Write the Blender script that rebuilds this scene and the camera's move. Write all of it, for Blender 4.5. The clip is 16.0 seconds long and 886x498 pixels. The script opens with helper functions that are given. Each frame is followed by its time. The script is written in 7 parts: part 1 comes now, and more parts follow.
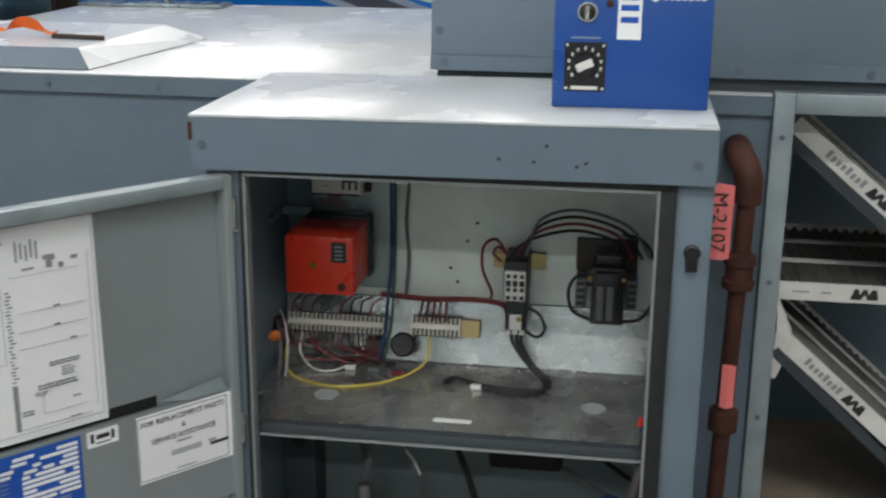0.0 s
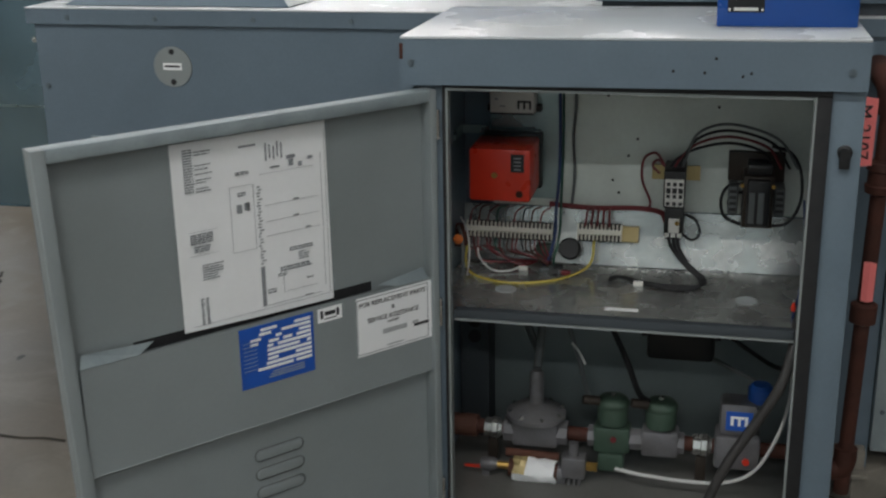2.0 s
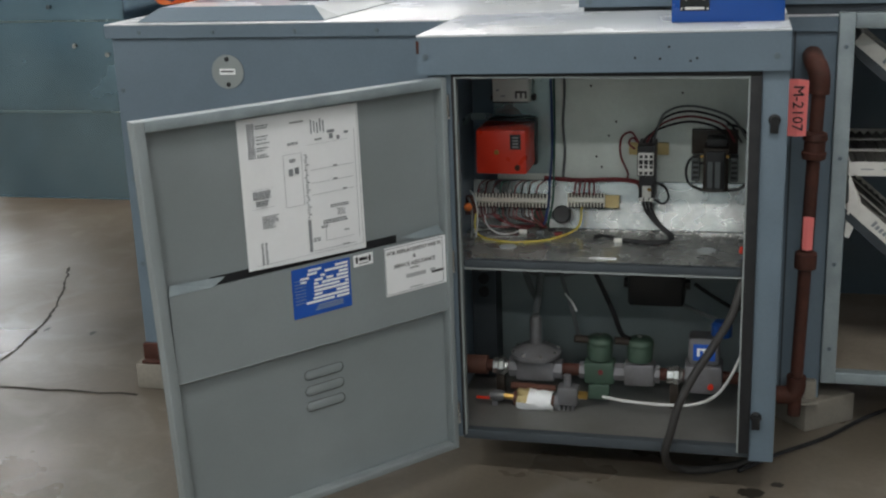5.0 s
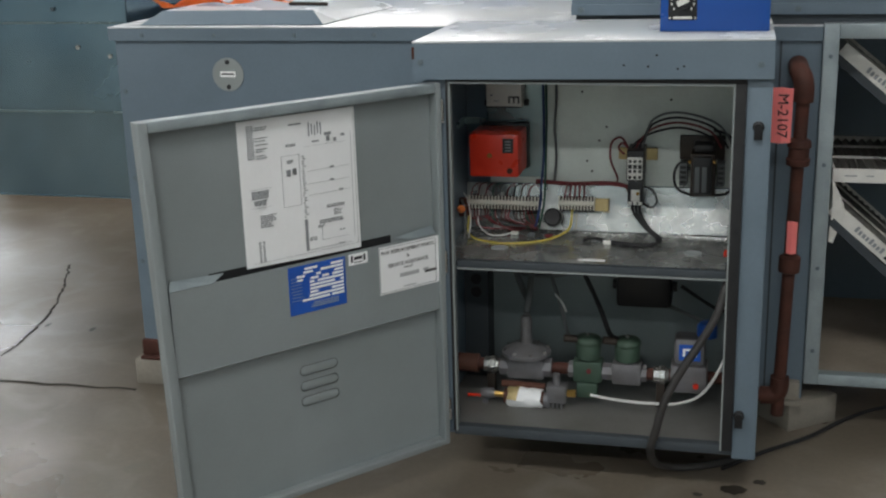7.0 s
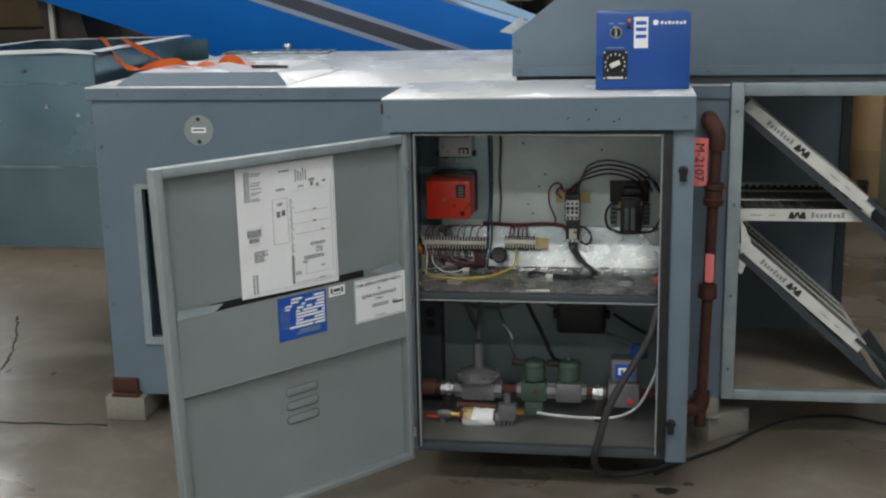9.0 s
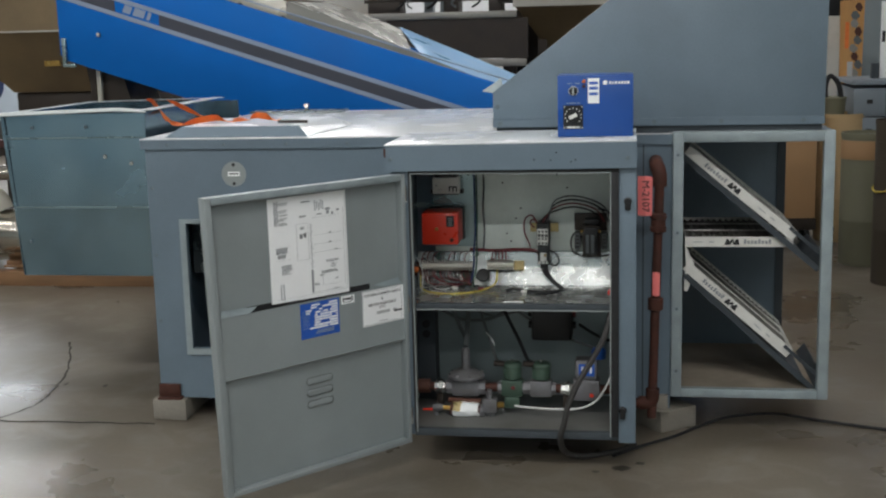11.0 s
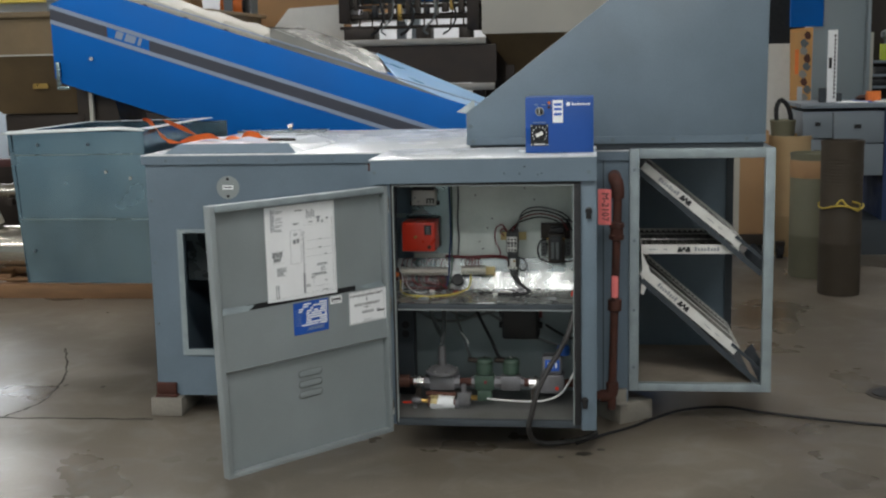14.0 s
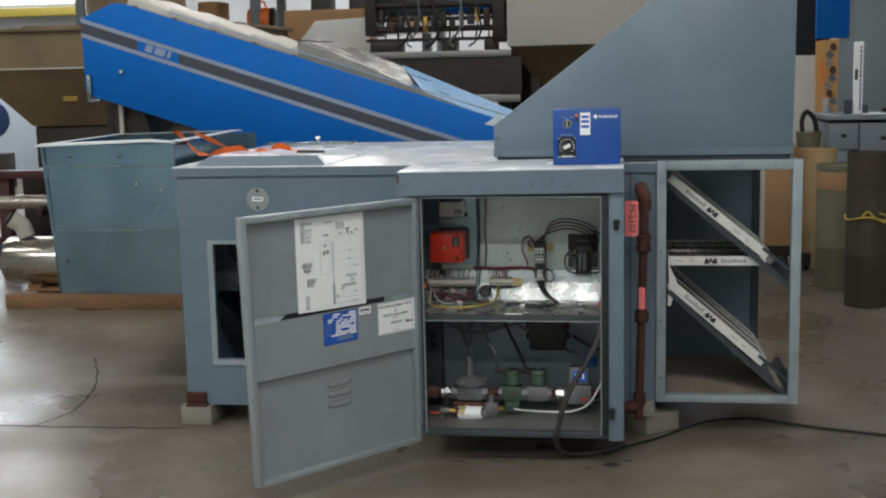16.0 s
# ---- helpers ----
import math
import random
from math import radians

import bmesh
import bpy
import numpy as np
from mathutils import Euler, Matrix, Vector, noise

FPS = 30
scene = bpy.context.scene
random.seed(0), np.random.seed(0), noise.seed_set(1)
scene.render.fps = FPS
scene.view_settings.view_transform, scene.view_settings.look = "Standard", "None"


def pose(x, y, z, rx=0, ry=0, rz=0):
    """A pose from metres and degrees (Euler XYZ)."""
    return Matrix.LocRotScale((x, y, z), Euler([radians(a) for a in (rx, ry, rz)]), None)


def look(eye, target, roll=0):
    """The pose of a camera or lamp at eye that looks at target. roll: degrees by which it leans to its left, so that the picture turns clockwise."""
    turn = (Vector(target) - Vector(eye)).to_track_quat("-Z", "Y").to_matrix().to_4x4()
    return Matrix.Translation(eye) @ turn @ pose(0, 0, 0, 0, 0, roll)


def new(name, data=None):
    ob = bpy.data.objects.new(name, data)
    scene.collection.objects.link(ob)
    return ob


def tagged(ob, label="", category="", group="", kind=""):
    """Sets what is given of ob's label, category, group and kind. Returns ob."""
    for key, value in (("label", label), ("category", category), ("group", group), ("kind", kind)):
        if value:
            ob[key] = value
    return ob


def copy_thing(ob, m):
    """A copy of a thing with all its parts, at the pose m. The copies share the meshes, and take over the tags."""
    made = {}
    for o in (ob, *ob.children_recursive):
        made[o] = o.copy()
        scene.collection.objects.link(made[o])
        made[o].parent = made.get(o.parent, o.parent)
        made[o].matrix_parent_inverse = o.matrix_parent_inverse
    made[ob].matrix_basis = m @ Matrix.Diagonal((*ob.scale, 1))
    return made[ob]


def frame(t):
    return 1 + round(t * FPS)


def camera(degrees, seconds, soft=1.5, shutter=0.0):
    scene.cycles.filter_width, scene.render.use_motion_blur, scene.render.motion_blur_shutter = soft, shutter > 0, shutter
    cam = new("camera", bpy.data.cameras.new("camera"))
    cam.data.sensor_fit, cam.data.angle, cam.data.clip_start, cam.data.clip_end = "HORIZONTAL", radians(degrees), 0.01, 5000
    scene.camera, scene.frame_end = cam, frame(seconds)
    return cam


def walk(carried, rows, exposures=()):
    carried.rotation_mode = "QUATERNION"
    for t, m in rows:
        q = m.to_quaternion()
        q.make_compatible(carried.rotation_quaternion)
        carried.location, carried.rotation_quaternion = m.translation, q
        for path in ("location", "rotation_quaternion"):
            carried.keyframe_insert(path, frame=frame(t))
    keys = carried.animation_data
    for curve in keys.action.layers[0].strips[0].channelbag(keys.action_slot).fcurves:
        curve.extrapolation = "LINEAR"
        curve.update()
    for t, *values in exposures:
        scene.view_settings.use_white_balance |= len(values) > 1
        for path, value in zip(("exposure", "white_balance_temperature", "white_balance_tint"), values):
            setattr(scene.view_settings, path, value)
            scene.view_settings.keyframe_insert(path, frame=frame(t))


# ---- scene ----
cam = camera(40.4, 16.0, soft=2.2, shutter=0.4)
PATH = [
    (0, (0.731, -1.929, 1.555), (0.444, -0.033, 0.99), 0.5),
    (0.5, (0.552, -1.985, 1.555), (0.293, -0.09, 0.968), -0.9),
    (1, (0.43, -2.055, 1.548), (0.152, -0.164, 0.959), 0.1),
    (1.5, (0.497, -2.138, 1.54), (0.153, -0.261, 0.942), -0.5),
    (2, (0.609, -2.293, 1.525), (0.182, -0.439, 0.908), -0.9),
    (2.5, (0.616, -2.477, 1.54), (0.189, -0.618, 0.94), -2.2),
    (3, (0.578, -2.653, 1.545), (0.218, -0.77, 0.976), -1.7),
    (3.5, (0.626, -2.742, 1.536), (0.273, -0.859, 0.961), -2.0),
    (4, (0.706, -2.794, 1.532), (0.288, -0.926, 0.952), -1.1),
    (4.2, (0.746, -2.812, 1.514), (0.299, -0.949, 0.94), -1.3),
    (6.5, (0.789, -2.911, 1.534), (0.318, -1.048, 0.979), -2.8),
    (7, (0.803, -2.938, 1.535), (0.336, -1.075, 0.978), -1.6),
    (7.5, (0.797, -2.989, 1.539), (0.327, -1.126, 0.982), -1.2),
    (8, (0.734, -3.094, 1.549), (0.345, -1.203, 1.028), -2.8),
    (8.5, (0.647, -3.235, 1.56), (0.329, -1.32, 1.08), -2.4),
    (9, (0.663, -3.375, 1.563), (0.382, -1.449, 1.104), -1.1),
    (9.2, (0.711, -3.457, 1.569), (0.405, -1.532, 1.122), -0.8),
    (11.3, (0.89, -4.271, 1.588), (0.578, -2.324, 1.251), -1.6),
    (11.5, (0.919, -4.342, 1.592), (0.571, -2.4, 1.266), -1.0),
    (12, (0.943, -4.484, 1.599), (0.543, -2.55, 1.283), -0.4),
    (12.5, (0.874, -4.565, 1.597), (0.502, -2.622, 1.298), -1.3),
    (13, (0.849, -4.592, 1.584), (0.543, -2.641, 1.268), -1.6),
    (13.5, (0.864, -4.604, 1.583), (0.592, -2.649, 1.263), -1.7),
    (14, (0.877, -4.607, 1.59), (0.626, -2.649, 1.273), -1.2),
    (14.5, (0.875, -4.621, 1.595), (0.623, -2.661, 1.283), -1.2),
    (15, (0.87, -4.627, 1.602), (0.6, -2.668, 1.298), -1.6),
    (15.5, (0.86, -4.641, 1.597), (0.581, -2.683, 1.3), -1.5),
    (16, (0.86, -4.646, 1.597), (0.572, -2.69, 1.299), -1.3),
]
walk(cam, [(t, look(eye, target, roll)) for t, eye, target, roll in PATH],
     exposures=[(0.0, -0.16), (0.6, -0.24), (1.5, -0.73), (3.0, -0.50), (7.0, -0.36), (9.0, -0.29), (16.0, -0.24)])

# world: dull daylight outside the loading door
world = bpy.data.worlds.new("world")
scene.world = world
world.use_nodes = True
_nt = world.node_tree
_bg = _nt.nodes["Background"]
_sky = _nt.nodes.new("ShaderNodeTexSky")
_sky.sky_type = "NISHITA"
_sky.sun_disc = False
_sky.sun_elevation, _sky.sun_rotation = radians(40), radians(200)
_nt.links.new(_sky.outputs[0], _bg.inputs[0])
_bg.inputs[1].default_value = 0.12


HALL = dict(x0=-15.0, x1=9.0, y0=-9.0, y1=14.0, h=5.6)
LAMP_POWER = 79.0
DOOR_POWER = 250.0


def area_light(name, m, sx, sy, power, color):
    data = bpy.data.lights.new(name, "AREA")
    data.shape, data.size, data.size_y = "RECTANGLE", sx, sy
    data.energy, data.color = power, color
    ob = new(name, data)
    ob.matrix_world = m
    return ob


# ---- materials ----
def rgb(h):
    """Linear colour from an sRGB hex code."""
    v = [int(h[i:i + 2], 16) / 255 for i in (0, 2, 4)]
    return tuple(c / 12.92 if c <= 0.04045 else ((c + 0.055) / 1.055) ** 2.4 for c in v) + (1,)


def mat(name, col, rough=0.5, metal=0.0, var=0.12, scale=6.0, bump=0.15, fine=160.0, dirt_sheen=None, dirt_sheen_amt=0.0, dirt_sheen_scale=3.0,
        spec=0.5, stretch=(1, 1, 1), rough_var=0.12, random_amt=0.0, trans=0.0, bump_scale=None):
    """A surface with broad and fine variation, ragged patches (grime; on duct_sheet painted reflections) and a light
    relief.
    """
    m = bpy.data.materials.new(name)
    m.use_nodes = True
    nt = m.node_tree
    b = nt.nodes["Principled BSDF"]
    link = nt.links.new
    tc = nt.nodes.new("ShaderNodeTexCoord")
    mp = nt.nodes.new("ShaderNodeMapping")
    mp.inputs["Scale"].default_value = stretch
    link(tc.outputs["Object"], mp.inputs[0])
    n1 = nt.nodes.new("ShaderNodeTexNoise")
    n1.inputs["Scale"].default_value, n1.inputs["Detail"].default_value = scale, 6
    n2 = nt.nodes.new("ShaderNodeTexNoise")
    n2.inputs["Scale"].default_value, n2.inputs["Detail"].default_value = fine, 3
    link(mp.outputs[0], n1.inputs["Vector"])
    link(mp.outputs[0], n2.inputs["Vector"])
    mixn = nt.nodes.new("ShaderNodeMath")
    mixn.operation = "MULTIPLY_ADD"
    mixn.inputs[1].default_value = 0.3
    link(n2.outputs[0], mixn.inputs[0])
    sc = nt.nodes.new("ShaderNodeMath")
    sc.operation, sc.inputs[1].default_value = "MULTIPLY", 0.7
    link(n1.outputs[0], sc.inputs[0])
    link(sc.outputs[0], mixn.inputs[2])
    ramp = nt.nodes.new("ShaderNodeMapRange")
    ramp.inputs["From Min"].default_value, ramp.inputs["From Max"].default_value = 0.3, 0.7
    ramp.inputs["To Min"].default_value, ramp.inputs["To Max"].default_value = 1 - var, 1 + var
    link(mixn.outputs[0], ramp.inputs[0])
    val = ramp.outputs[0]
    if random_amt:
        oi = nt.nodes.new("ShaderNodeObjectInfo")
        r2 = nt.nodes.new("ShaderNodeMapRange")
        r2.inputs["To Min"].default_value, r2.inputs["To Max"].default_value = 1 - random_amt, 1 + random_amt
        link(oi.outputs["Random"], r2.inputs[0])
        mu = nt.nodes.new("ShaderNodeMath")
        mu.operation = "MULTIPLY"
        link(val, mu.inputs[0])
        link(r2.outputs[0], mu.inputs[1])
        val = mu.outputs[0]
    tint = nt.nodes.new("ShaderNodeVectorMath")
    tint.operation = "SCALE"
    tint.inputs[0].default_value = col[:3]
    link(val, tint.inputs["Scale"])
    out = tint.outputs[0]
    if dirt_sheen:
        n3 = nt.nodes.new("ShaderNodeTexNoise")
        n3.inputs["Scale"].default_value, n3.inputs["Detail"].default_value = dirt_sheen_scale, 6
        n3.inputs["Roughness"].default_value = 0.55
        link(mp.outputs[0], n3.inputs["Vector"])
        r3 = nt.nodes.new("ShaderNodeMapRange")
        r3.inputs["From Min"].default_value, r3.inputs["From Max"].default_value = 0.42, 0.76
        r3.inputs["To Max"].default_value = dirt_sheen_amt
        link(n3.outputs[0], r3.inputs[0])
        mx = nt.nodes.new("ShaderNodeMix")
        mx.data_type = "RGBA"
        mx.inputs[7].default_value = dirt_sheen
        link(r3.outputs[0], mx.inputs[0])
        link(out, mx.inputs[6])
        out = mx.outputs[2]
    link(out, b.inputs["Base Color"])
    rr = nt.nodes.new("ShaderNodeMapRange")
    rr.inputs["From Min"].default_value, rr.inputs["From Max"].default_value = 0.3, 0.7
    rr.inputs["To Min"].default_value, rr.inputs["To Max"].default_value = max(0.03, rough - rough_var), min(1, rough + rough_var)
    link(n1.outputs[0], rr.inputs[0])
    link(rr.outputs[0], b.inputs["Roughness"])
    b.inputs["Metallic"].default_value = metal
    b.inputs["Specular IOR Level"].default_value = spec
    if trans:
        b.inputs["Transmission Weight"].default_value = trans
    if bump:
        bp = nt.nodes.new("ShaderNodeBump")
        bp.inputs["Strength"].default_value = bump
        bp.inputs["Distance"].default_value = 0.004
        if bump_scale:
            n4 = nt.nodes.new("ShaderNodeTexNoise")
            n4.inputs["Scale"].default_value, n4.inputs["Detail"].default_value = bump_scale, 2
            link(mp.outputs[0], n4.inputs["Vector"])
            link(n4.outputs[0], bp.inputs["Height"])
        else:
            link(mixn.outputs[0], bp.inputs["Height"])
        link(bp.outputs[0], b.inputs["Normal"])
    return m


def glow(name, col, strength):
    m = bpy.data.materials.new(name)
    m.use_nodes = True
    b = m.node_tree.nodes["Principled BSDF"]
    b.inputs["Base Color"].default_value = col
    b.inputs["Emission Color"].default_value = col
    b.inputs["Emission Strength"].default_value = strength
    return m


def floor_material():
    """Sealed concrete: mottled grey and brown, glossy where it is worn smooth, with dark stains."""
    m = mat("concrete_floor", rgb("6e665a"), 0.34, 0, 0.22, 1.3, 0.05, 60, dirt_sheen=rgb("3d3932"), dirt_sheen_amt=0.55, dirt_sheen_scale=0.8, rough_var=0.13)
    nt = m.node_tree
    b = nt.nodes["Principled BSDF"]
    src = b.inputs["Base Color"].links[0].from_socket
    tc = nt.nodes.new("ShaderNodeTexCoord")
    n = nt.nodes.new("ShaderNodeTexNoise")
    n.inputs["Scale"].default_value, n.inputs["Detail"].default_value, n.inputs["Distortion"].default_value = 4.5, 10, 1.2
    nt.links.new(tc.outputs["Object"], n.inputs["Vector"])
    r = nt.nodes.new("ShaderNodeMapRange")
    r.inputs["From Min"].default_value, r.inputs["From Max"].default_value, r.inputs["To Max"].default_value = 0.50, 0.74, 0.6
    nt.links.new(n.outputs[0], r.inputs[0])
    mx = nt.nodes.new("ShaderNodeMix")
    mx.data_type = "RGBA"
    mx.inputs[7].default_value = rgb("807c74")
    nt.links.new(r.outputs[0], mx.inputs[0])
    nt.links.new(src, mx.inputs[6])
    nt.links.new(mx.outputs[2], b.inputs["Base Color"])
    return m


M_FLOOR = floor_material()
M_WALL = mat("wall_paint", rgb("c9ccd0"), 0.7, 0, 0.06, 2, 0.1, 40, dirt_sheen=rgb("8f8d88"), dirt_sheen_amt=0.4, dirt_sheen_scale=0.7)
M_CEIL = mat("ceiling_paint", rgb("b9bab8"), 0.8, 0, 0.06, 2)
M_PAINT = mat("grey_enamel", rgb("687884"), 0.42, 0.0, 0.10, 3, 0.07, 130, dirt_sheen=rgb("52606a"), dirt_sheen_amt=0.4, dirt_sheen_scale=3.2)
# Paler copy of the grey enamel: light on top sheets put into colour.
M_LITTOP = mat("grey_enamel_top", rgb("cbd0d2"), 0.27, 0.0, 0.04, 3, 0.04, 130, dirt_sheen=rgb("b8bdc0"), dirt_sheen_amt=0.15, dirt_sheen_scale=9, rough_var=0.03)
M_DOOR = mat("grey_enamel_inside", rgb("8b9394"), 0.44, 0.0, 0.06, 4, 0.05, 150, dirt_sheen=rgb("6c7372"), dirt_sheen_amt=0.35, dirt_sheen_scale=3)
M_EDGE = mat("worn_bare_edge", rgb("97a3a6"), 0.42, 0.15, 0.12, 9, 0.1, 150, dirt_sheen=rgb("6b777c"), dirt_sheen_amt=0.5, dirt_sheen_scale=12)
M_GALV = mat("galvanised_sheet", rgb("8a9b9c"), 0.30, 0.8, 0.07, 9, 0.03, 70, dirt_sheen=rgb("74888a"), dirt_sheen_amt=0.3, dirt_sheen_scale=1.6)
M_GALVD = mat("dull_galvanised_sheet", rgb("9ba6a8"), 0.27, 0.7, 0.12, 10, 0.05, 90, dirt_sheen=rgb("5c5f5f"), dirt_sheen_amt=0.4, dirt_sheen_scale=5)
M_SHELF = mat("worn_shelf_sheet", rgb("c4c7c4"), 0.25, 0.75, 0.34, 16, 0.30, 60, dirt_sheen=rgb("5d605f"), dirt_sheen_amt=0.7, dirt_sheen_scale=8, rough_var=0.13, bump_scale=9.0)
M_PAN = mat("dusty_grey_pan", rgb("777774"), 0.5, 0.25, 0.14, 6, 0.05, 90, dirt_sheen=rgb("57524a"), dirt_sheen_amt=0.5, dirt_sheen_scale=4)
M_BACK = mat("dull_back_sheet", rgb("808c8e"), 0.42, 0.4, 0.07, 3, 0.04, 90, dirt_sheen=rgb("56605f"), dirt_sheen_amt=0.25, dirt_sheen_scale=2)
M_PANEL = mat("pale_sheet_panel", rgb("d0d8d2"), 0.42, 0.12, 0.08, 5, 0.04, 120, dirt_sheen=rgb("767b74"), dirt_sheen_amt=0.4, dirt_sheen_scale=4)
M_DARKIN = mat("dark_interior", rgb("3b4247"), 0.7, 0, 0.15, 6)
M_BLACK = mat("black_rubber", rgb("1c1d1f"), 0.7, 0, 0.2, 30)
M_BLKPL = mat("black_plastic", rgb("141517"), 0.45, 0, 0.15, 30)
M_BLUE = mat("blue_enamel", rgb("1b4c97"), 0.35, 0, 0.06, 8, 0.04, 120)
M_CONV = mat("bright_blue_paint", rgb("0062b4"), 0.6, 0, 0.05, 3, 0.05, 100, dirt_sheen=rgb("004f94"), dirt_sheen_amt=0.3, dirt_sheen_scale=2, spec=0.2)
M_STRIPE = mat("grey_stripe_paint", rgb("8795ab"), 0.5, 0, 0.06, 9)
M_STRIPED = mat("charcoal_stripe_paint", rgb("3a3d48"), 0.5, 0, 0.08, 9)
M_RED = mat("red_plastic", rgb("d3361f"), 0.35, 0, 0.06, 20, 0.03)
M_WHITE = mat("white_plastic", rgb("d8d8d2"), 0.45, 0, 0.05, 20)
M_PAPER = mat("paper", rgb("f4f6f6"), 0.75, 0, 0.03, 8, 0.08, 90)
M_INK = mat("grey_ink", rgb("8f9396"), 0.8, 0, 0.15, 80)
M_INKF = mat("faint_ink", rgb("b4b7b8"), 0.8, 0, 0.1, 80)
M_INKB = mat("black_ink", rgb("2b2c2e"), 0.7, 0, 0.1, 60)
M_LABELB = mat("blue_label", rgb("1f57b4"), 0.4, 0, 0.05, 10)
M_RUST = mat("rusty_iron", rgb("4e2c22"), 0.75, 0.2, 0.3, 18, 0.35, 120, dirt_sheen=rgb("2f1d17"), dirt_sheen_amt=0.7, dirt_sheen_scale=12)
M_RUSTL = mat("rust_primer", rgb("57372b"), 0.8, 0.1, 0.25, 20, 0.3)
M_MAROON = mat("dark_maroon_paint", rgb("4a2a28"), 0.6, 0.1, 0.2, 8, 0.1, 90, dirt_sheen=rgb("2c1c1a"), dirt_sheen_amt=0.5, dirt_sheen_scale=5)
M_BLOCK = mat("concrete_block", rgb("8a857b"), 0.9, 0, 0.18, 12, 0.5, 90, dirt_sheen=rgb("5d584f"), dirt_sheen_amt=0.5, dirt_sheen_scale=6)
M_PINK = mat("pink_tag", rgb("ef7f7c"), 0.6, 0, 0.06, 12)
M_WOOD = mat("pallet_wood", rgb("7c5d40"), 0.7, 0, 0.25, 4, 0.3, 90, stretch=(1, 9, 9), random_amt=0.15)
M_PLY = mat("plywood", rgb("c08f55"), 0.65, 0, 0.15, 3, 0.1, 90, stretch=(6, 6, 1))
M_CARD = mat("cardboard", rgb("a5825d"), 0.85, 0, 0.08, 5)
M_FILT = mat("filter_media", rgb("8d8c86"), 0.95, 0, 0.15, 14, 0.4, 90, dirt_sheen=rgb("5c5852"), dirt_sheen_amt=0.6, dirt_sheen_scale=6)
M_FILTF = mat("filter_cardboard", rgb("e4e3dd"), 0.7, 0, 0.06, 12, 0.08, dirt_sheen=rgb("8f8c84"), dirt_sheen_amt=0.4, dirt_sheen_scale=8)
M_STEEL = mat("polished_steel", rgb("b9b4a8"), 0.18, 0.95, 0.08, 6, 0.04, 60, stretch=(1, 1, 8))
M_CHROME = mat("bright_zinc", rgb("c8c8c4"), 0.25, 0.9, 0.08, 20)
M_BRASS = mat("brass", rgb("a98a4c"), 0.35, 0.8, 0.12, 20)
M_DIECAST = mat("diecast_aluminium", rgb("77777a"), 0.55, 0.4, 0.15, 20, 0.15, dirt_sheen=rgb("55534b"), dirt_sheen_amt=0.6, dirt_sheen_scale=14)
M_GREEN = mat("green_coil", rgb("3d5245"), 0.55, 0, 0.15, 14, 0.1, dirt_sheen=rgb("2c3a30"), dirt_sheen_amt=0.6, dirt_sheen_scale=14)
M_YELW = mat("yellow_wire", rgb("bfae52"), 0.45, 0, 0.05, 20)
M_REDW = mat("dark_red_wire", rgb("6b2428"), 0.45, 0, 0.1, 20)
M_BLUW = mat("blue_wire", rgb("2c3f6b"), 0.45, 0, 0.1, 20)
M_GRNW = mat("green_wire", rgb("275243"), 0.45, 0, 0.1, 20)
M_WHTW = mat("white_wire", rgb("c9cbc8"), 0.4, 0, 0.05, 20)
M_GRYW = mat("grey_cable", rgb("5d6263"), 0.5, 0, 0.1, 20)
M_ORANGE = mat("orange_strap", rgb("e37a35"), 0.6, 0, 0.12, 20, 0.2)
M_HOPPER = mat("tan_steel", rgb("7f6d51"), 0.5, 0.2, 0.12, 3, 0.08, 90, dirt_sheen=rgb("554b3d"), dirt_sheen_amt=0.5, dirt_sheen_scale=2)
M_HOPPERW = mat("cream_steel", rgb("b9b6aa"), 0.5, 0.1, 0.08, 3, 0.05)
M_DRUMT = mat("tan_fibre_drum", rgb("b49a72"), 0.75, 0, 0.1, 5, 0.1)
M_DRUMG = mat("grey_green_drum", rgb("6d6c58"), 0.7, 0, 0.12, 5, 0.1)
M_DRUMD = mat("dark_drum", rgb("3f372b"), 0.7, 0, 0.15, 5, 0.1)
M_NAVY = mat("navy_paint", rgb("22365e"), 0.45, 0, 0.1, 8)
M_GREYBL = mat("blue_grey_locker", rgb("737d85"), 0.5, 0, 0.06, 3)
M_LOCKER = mat("pale_locker_paint", rgb("8d999d"), 0.5, 0, 0.06, 3)
M_MACH = mat("oily_dark_steel", rgb("37302a"), 0.5, 0.4, 0.25, 8, 0.2)
M_YELR = mat("yellow_rope", rgb("c2ab4c"), 0.8, 0, 0.15, 60)
M_DUST = mat("dusty_pan", rgb("9a8f80"), 0.8, 0.1, 0.2, 6, 0.1, 90, dirt_sheen=rgb("5b544b"), dirt_sheen_amt=0.5, dirt_sheen_scale=5)
M_SCREW = mat("dull_screw", rgb("68747b"), 0.45, 0.5, 0.1, 30)
M_PLATE = mat("cover_plate_grey", rgb("8d9493"), 0.5, 0.1, 0.06, 12)
# Teal-blue patches in this colour stand for blurred reflections on the sheet.
M_DUCT = mat("duct_sheet", rgb("839ba6"), 0.20, 0.88, 0.10, 5, 0.16, 40, rough_var=0.10, dirt_sheen=rgb("4f6b7c"), dirt_sheen_amt=0.7, dirt_sheen_scale=1.9, bump_scale=2.0)
M_RIM = mat("pale_duct_rim", rgb("b9c1c1"), 0.4, 0.25, 0.08, 12)
M_PBLUE = mat("pale_blue_cover", rgb("86b4dd"), 0.35, 0.1, 0.06, 4)
M_DULL = mat("dull_sheet_side", rgb("8c8a84"), 0.45, 0.55, 0.10, 6, 0.05, 90)
